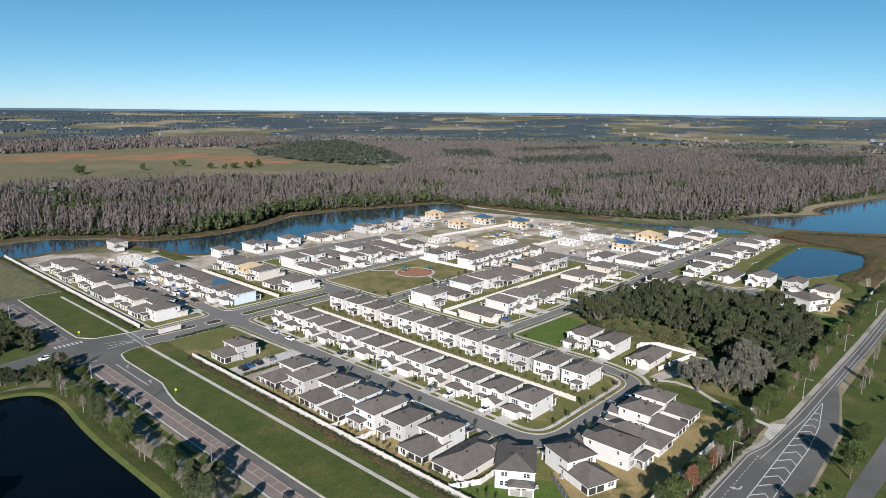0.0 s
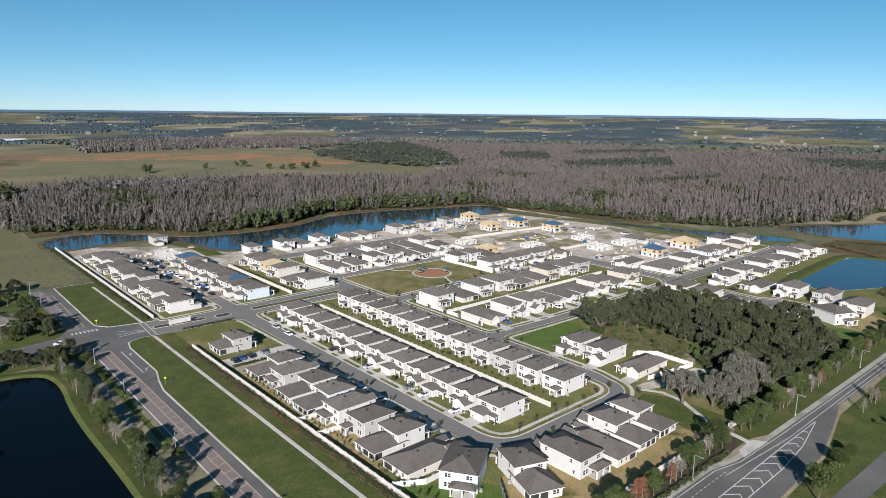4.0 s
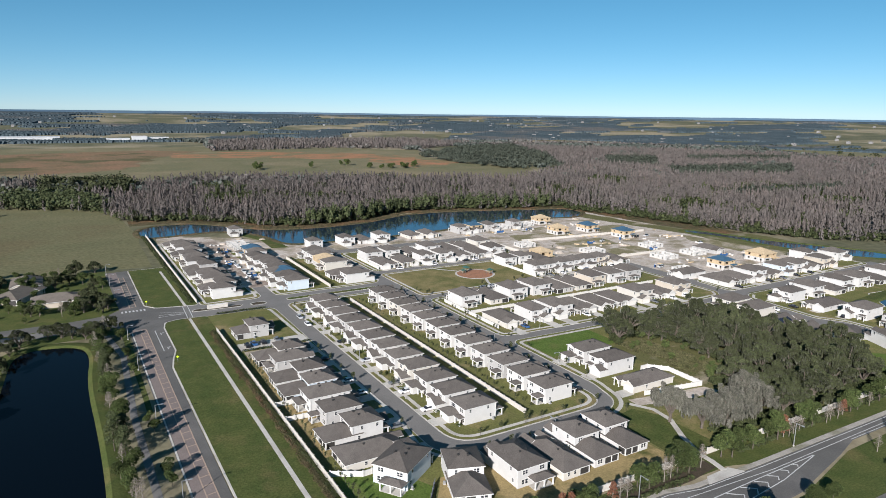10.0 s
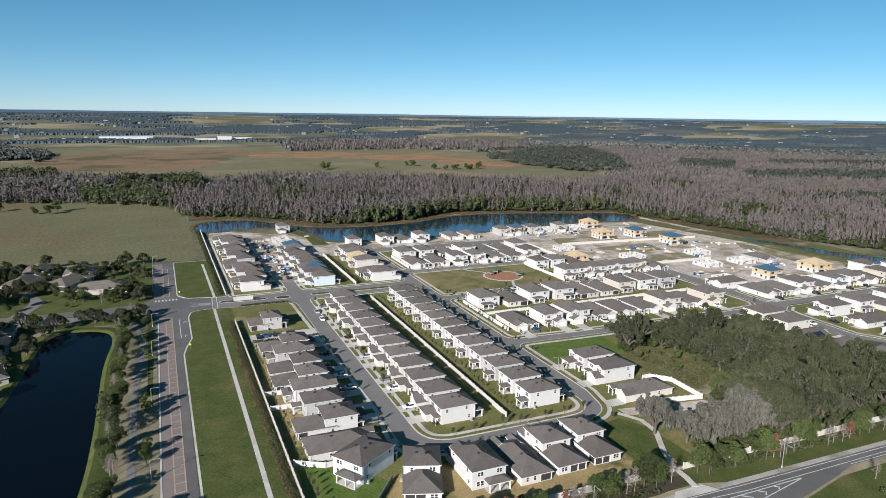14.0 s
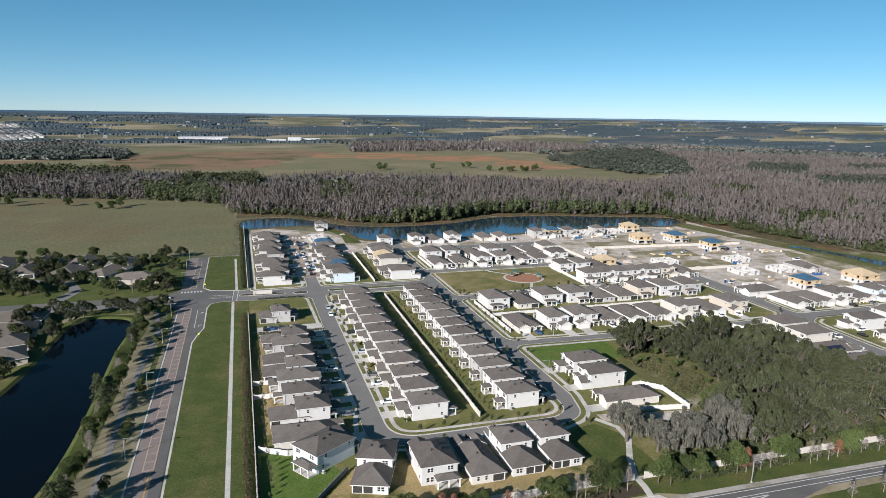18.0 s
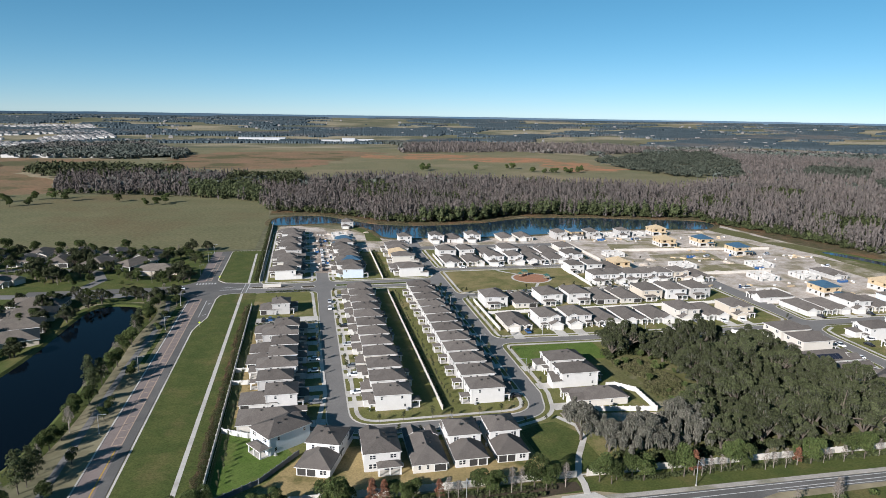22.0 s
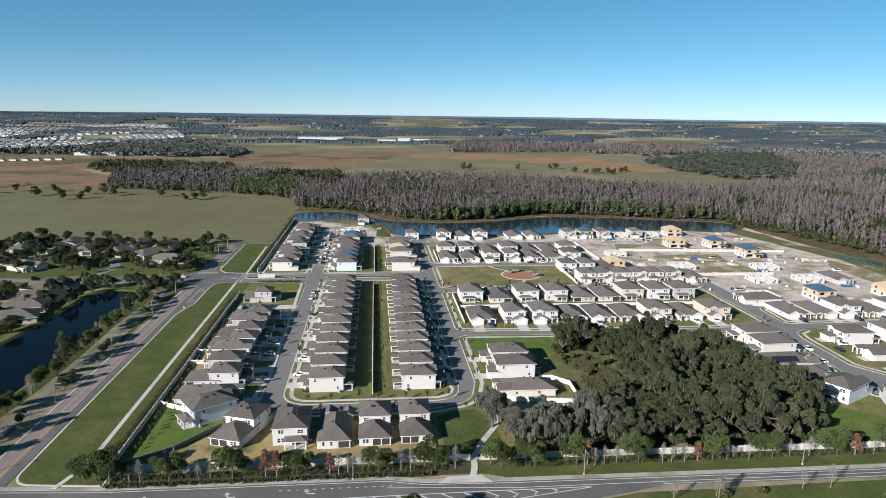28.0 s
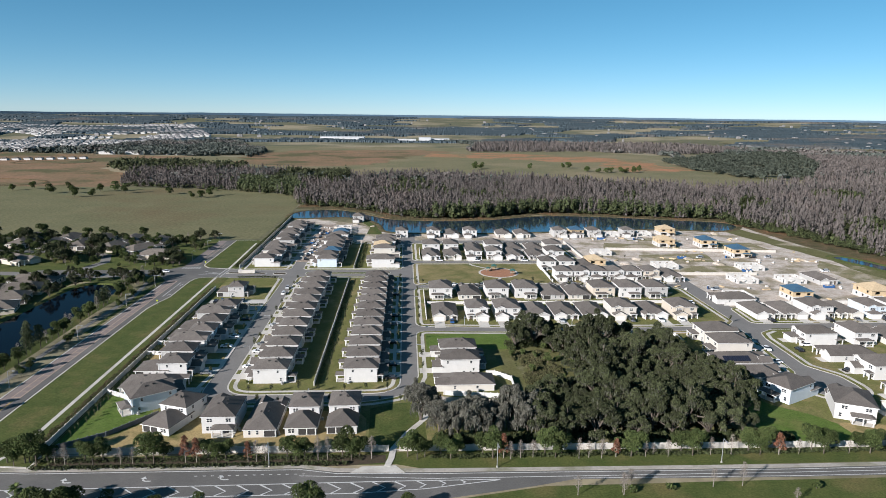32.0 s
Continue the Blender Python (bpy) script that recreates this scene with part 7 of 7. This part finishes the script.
# ---- vehicles ----
def car(paint, van=False):
    C = new("car")
    L, W, hb, ht = (4.7, 1.85, 0.95, 1.5) if not van else (5.1, 1.95, 1.05, 1.8)
    def body(bm):
        prof = [(-L / 2, 0.35), (-L / 2, 0.75), (-L / 2 + 0.3, hb), (L / 2 - 0.2, hb), (L / 2, 0.7), (L / 2, 0.35)]
        a = [bm.verts.new((x, -W / 2, z)) for x, z in prof]
        b = [bm.verts.new((x, W / 2, z)) for x, z in prof]
        n = len(prof)
        bm.faces.new(a), bm.faces.new(b[::-1])
        for i in range(n):
            bm.faces.new((a[i], b[i], b[(i + 1) % n], a[(i + 1) % n]))
    def cabin(bm, s=0.0, z1=ht, z0=hb):
        x0, x1 = (-L / 2 + 1.15, L / 2 - 0.3) if van else (-L / 2 + 1.2, L / 2 - 0.75)
        lo = [(x0, -W / 2 + 0.05), (x1, -W / 2 + 0.05), (x1, W / 2 - 0.05), (x0, W / 2 - 0.05)]
        hi = [(x0 + 0.75, -W / 2 + 0.25), (x1 - 0.45, -W / 2 + 0.25), (x1 - 0.45, W / 2 - 0.25), (x0 + 0.75, W / 2 - 0.25)]
        p = [bm.verts.new((*c, z0)) for c in lo]
        q = [bm.verts.new((*c, z1)) for c in hi]
        bm.faces.new(q)
        for i in range(4):
            bm.faces.new((p[i], p[(i + 1) % 4], q[(i + 1) % 4], q[i]))
    def top(bm):
        x0, x1 = (-L / 2 + 1.9, L / 2 - 0.75) if van else (-L / 2 + 1.95, L / 2 - 1.2)
        box(bm, x0, x1, -W / 2 + 0.24, W / 2 - 0.24, ht - 0.02, ht + 0.05)
    def wheel(bm):
        n = 12
        for y0, y1, r in ((-0.11, 0.11, 0.34),):
            a = [bm.verts.new((r * math.cos(2 * math.pi * i / n), y0, r * math.sin(2 * math.pi * i / n))) for i in range(n)]
            b = [bm.verts.new((r * math.cos(2 * math.pi * i / n), y1, r * math.sin(2 * math.pi * i / n))) for i in range(n)]
            bm.faces.new(a), bm.faces.new(b[::-1])
            for i in range(n):
                bm.faces.new((a[i], b[i], b[(i + 1) % n], a[(i + 1) % n]))
    sub("body", cached(("cb", paint, van), lambda: mesh_of("body", [M["car_" + paint]], body)), C)
    sub("cabin_glass", cached(("cc", van), lambda: mesh_of("cabin_glass", [M["glass"]], cabin)), C)
    sub("roof", cached(("ct", paint, van), lambda: mesh_of("roof", [M["car_" + paint]], top)), C)
    wm = cached("wheel", lambda: mesh_of("wheel", [M["rubber"]], wheel))
    for x in (-L / 2 + 0.9, L / 2 - 0.9):
        for y in (-W / 2 + 0.1, W / 2 - 0.1):
            sub("wheel", wm, C, pose(x, y, 0.34))
    return C


CARS = {}


def park(x, y, turn, paint, where, van=False, z=0.2):
    m = pose(x, y, z, 0, 0, turn)
    k = (paint, van)
    if k not in CARS:
        CARS[k] = car(paint, van)
        CARS[k].matrix_basis = m
        ob = CARS[k]
    else:
        ob = copy_thing(CARS[k], m)
    tagged(ob, "%s %s parked %s" % (paint, "van" if van else "car", where), "car", "parked cars")


rnd = random.Random(77)
PAINTS = ("white", "white", "black", "black", "grey", "silver", "blue", "grey")
for i, y in enumerate(yb):
    if rnd.random() < 0.5:
        park(-27.0, y + (1.85 if i % 2 == 0 else -1.85), 0, rnd.choice(PAINTS), "on a driveway")
    if rnd.random() < 0.55:
        park(27.2, y - 1.85, 0, rnd.choice(PAINTS), "on a driveway")
for y in (14.7, 39.1, 51.1, 75.3):
    park(-41.5, y + rnd.choice((-2, 2)), 0, rnd.choice(PAINTS), "on a driveway")
for x, y, a, p in ((-61, 108, 95, "blue"), (-57, 108, 92, "black"), (-51, 108.5, 90, "grey"), (-64, 107, 90, "black"), (-32.6, 122, 90, "white"), (-32.4, 134, 90, "silver")):
    park(x, y, a, p, "at the model home")
for x in (52, 66, 81, 95, 109, 123, 138, 152, 167):
    if rnd.random() < 0.6:
        park(x + rnd.choice((-2.5, 2.5)), 71.5, 90, rnd.choice(PAINTS), "on a driveway")
for x in (76, 82, 88, 94, 60, 130, 150):
    park(x, 138.4, 0, rnd.choice(PAINTS), "beside the park", z=0.08)
for x in (55, 80, 104, 112):
    park(x, 200.4, 0, rnd.choice(PAINTS), "at the kerb", z=0.08)
for x in (128, 138, 158, 169, 180):
    park(x + 1, 143, 90, rnd.choice(PAINTS), "on a driveway")
for x, y, a in ((208, 69.5, 90), (237, 69.6, 90), (251, 69.8, 80), (265, 70, 90), (184.5, 32, 90), (197.5, 30, 90), (189, -10, 30), (203.5, 8, 20), (204, 36, 0), (180, 17, 0), (280, 70, 90)):
    park(x, y, a, rnd.choice(PAINTS), "on a driveway")
park(14.0, -11.6, 2, "blue", "at the kerb", z=0.08)
park(-112, 172, 0, "white", "at the junction", z=0.09)
for i in range(10):
    park(-33.2, 205 + i * 11 + rnd.uniform(-3, 3), 90, rnd.choice(("white", "white", "silver", "black")), "on the building site", rnd.random() < 0.5, z=0.08)
for i in range(9):
    park(rnd.uniform(160, 310), rnd.choice((100, 126, 168, 209, 276)), rnd.uniform(-20, 20), rnd.choice(("white", "white", "silver", "black")), "on the building site", True, z=0.06)

# ---- lamps, signs, play equipment ----
def street_lamp(x, y, turn, h=7.4):
    S = tagged(new("street_lamp"), "tall grey street lamp beside the road", "street lamp", "street lamps")
    S.matrix_basis = pose(x, y, 0.05, 0, 0, turn)
    sub("pole", cached(("pole", h), lambda: mesh_of("pole", [M["metal"]], lambda bm: cylinder(bm, 0.13, 0.08, 0, h, 8))), S)
    sub("arm", cached("arm", lambda: mesh_of("arm", [M["metal"]], lambda bm: box(bm, 0, 2.0, -0.06, 0.06, -0.06, 0.06))), S, pose(0, 0, h))
    sub("lamp_head", cached("head", lambda: mesh_of("lamp_head", [M["metal"]], lambda bm: box(bm, 1.7, 2.5, -0.17, 0.17, -0.12, 0.1))), S, pose(0, 0, h))
    sub("base", cached("lbase", lambda: mesh_of("base", [M["concrete"]], lambda bm: cylinder(bm, 0.28, 0.28, 0, 0.35, 8))), S)


for y in (-46, 2.8, 52.2, 101.6, 140, 205, 240, 268):
    street_lamp(-106.4, y, 0, 6.2)
for x in (-5, 58, 122, 190):
    street_lamp(x, -53.5 if x < 20 else -56.2, -90)
for x, y, a in ((-29.2, 30, 180), (-29.2, 70, 180), (-29.2, 110, 180), (39.4, 30, 180), (39.4, 100, 180), (29, 60, 0), (29, 120, 0), (0, -14.5, 90), (60, 67.5, -90), (110, 66, -90)):
    street_lamp(x, y, a, 4.6)


def road_sign(x, y):
    S = tagged(new("road_sign"), "small lime yellow road sign on a post", "sign", "road signs")
    S.matrix_basis = pose(x, y, 0.15)
    sub("post", cached("spost", lambda: mesh_of("post", [M["metal"]], lambda bm: cylinder(bm, 0.05, 0.05, 0, 1.7, 6))), S)
    sub("plate", cached("splate", lambda: mesh_of("plate", [M["lime"]], lambda bm: box(bm, -0.36, 0.36, -0.03, 0.03, -0.36, 0.36))), S, pose(0, -0.08, 2.1, 0, 45, 0))


for x, y in ((-92, 103.5), (-93.4, 190.0)):
    road_sign(x, y)


def play_tower(x, y, s):
    P = tagged(new("play_tower"), "playground tower with a teal roof on posts", "play equipment", "play towers")
    P.matrix_basis = pose(x, y, 0.2) @ Matrix.Diagonal((s, s, s, 1))
    for a in (-1.4, 1.4):
        for b in (-1.4, 1.4):
            sub("post", cached("tpost", lambda: mesh_of("post", [M["dark_fence"]], lambda bm: cylinder(bm, 0.1, 0.1, 0, 3.0, 6))), P, pose(a, b, 0))
    sub("deck", cached("tdeck", lambda: mesh_of("deck", [M["osb"]], lambda bm: box(bm, -1.5, 1.5, -1.5, 1.5, 1.3, 1.45))), P)
    sub("roof", cached("troof", lambda: mesh_of("roof", [M["teal"], M["teal"]], lambda bm: hip(bm, -1.5, 1.5, -1.5, 1.5, 3.1, 0.6, 0.3))), P)
    def slide(bm):
        box(bm, -0.4, 0.4, 0, 3.4, -0.05, 0.05)
        box(bm, -0.45, -0.38, 0, 3.4, -0.05, 0.3)
        box(bm, 0.38, 0.45, 0, 3.4, -0.05, 0.3)
    sub("slide", cached("slide", lambda: mesh_of("slide", [M["teal"]], slide)), P, pose(0, 1.5, 1.4, -24, 0, 0))


play_tower(88, 175, 0.95)
play_tower(84, 172, 0.7)
play_tower(98, 163.5, 0.9)
# solar panels on one roof
for i in range(6):
    ob = part("solar_panel", (lambda b: (box(b, -0.8, 0.8, -1.5, 1.5, 0, 0.06), b)[1])(bmesh.new()), M["solar"], matrix=pose(157 + i * 1.75, 12.9, 3.95, 22.5))
    tagged(ob, "black solar panel on a grey roof", "solar panel", "solar panels")
# entrance sign
S = tagged(new("entrance_sign"), "cream masonry entrance sign with a coping", "sign")
S.matrix_basis = pose(-63, 169.4, 0.17)
sub("wall", mesh_of("wall", [M["masonry"]], lambda bm: box(bm, -4, 4, -0.3, 0.3, 0, 1.7)), S)
sub("coping", mesh_of("coping", [M["trim"]], lambda bm: box(bm, -4.2, 4.2, -0.45, 0.45, 1.7, 1.9)), S)
for x in (-4.4, 4.4):
    sub("pier", cached("pier", lambda: mesh_of("pier", [M["masonry"]], lambda bm: box(bm, -0.5, 0.5, -0.5, 0.5, 0, 2.1))), S, pose(x, 0, 0))
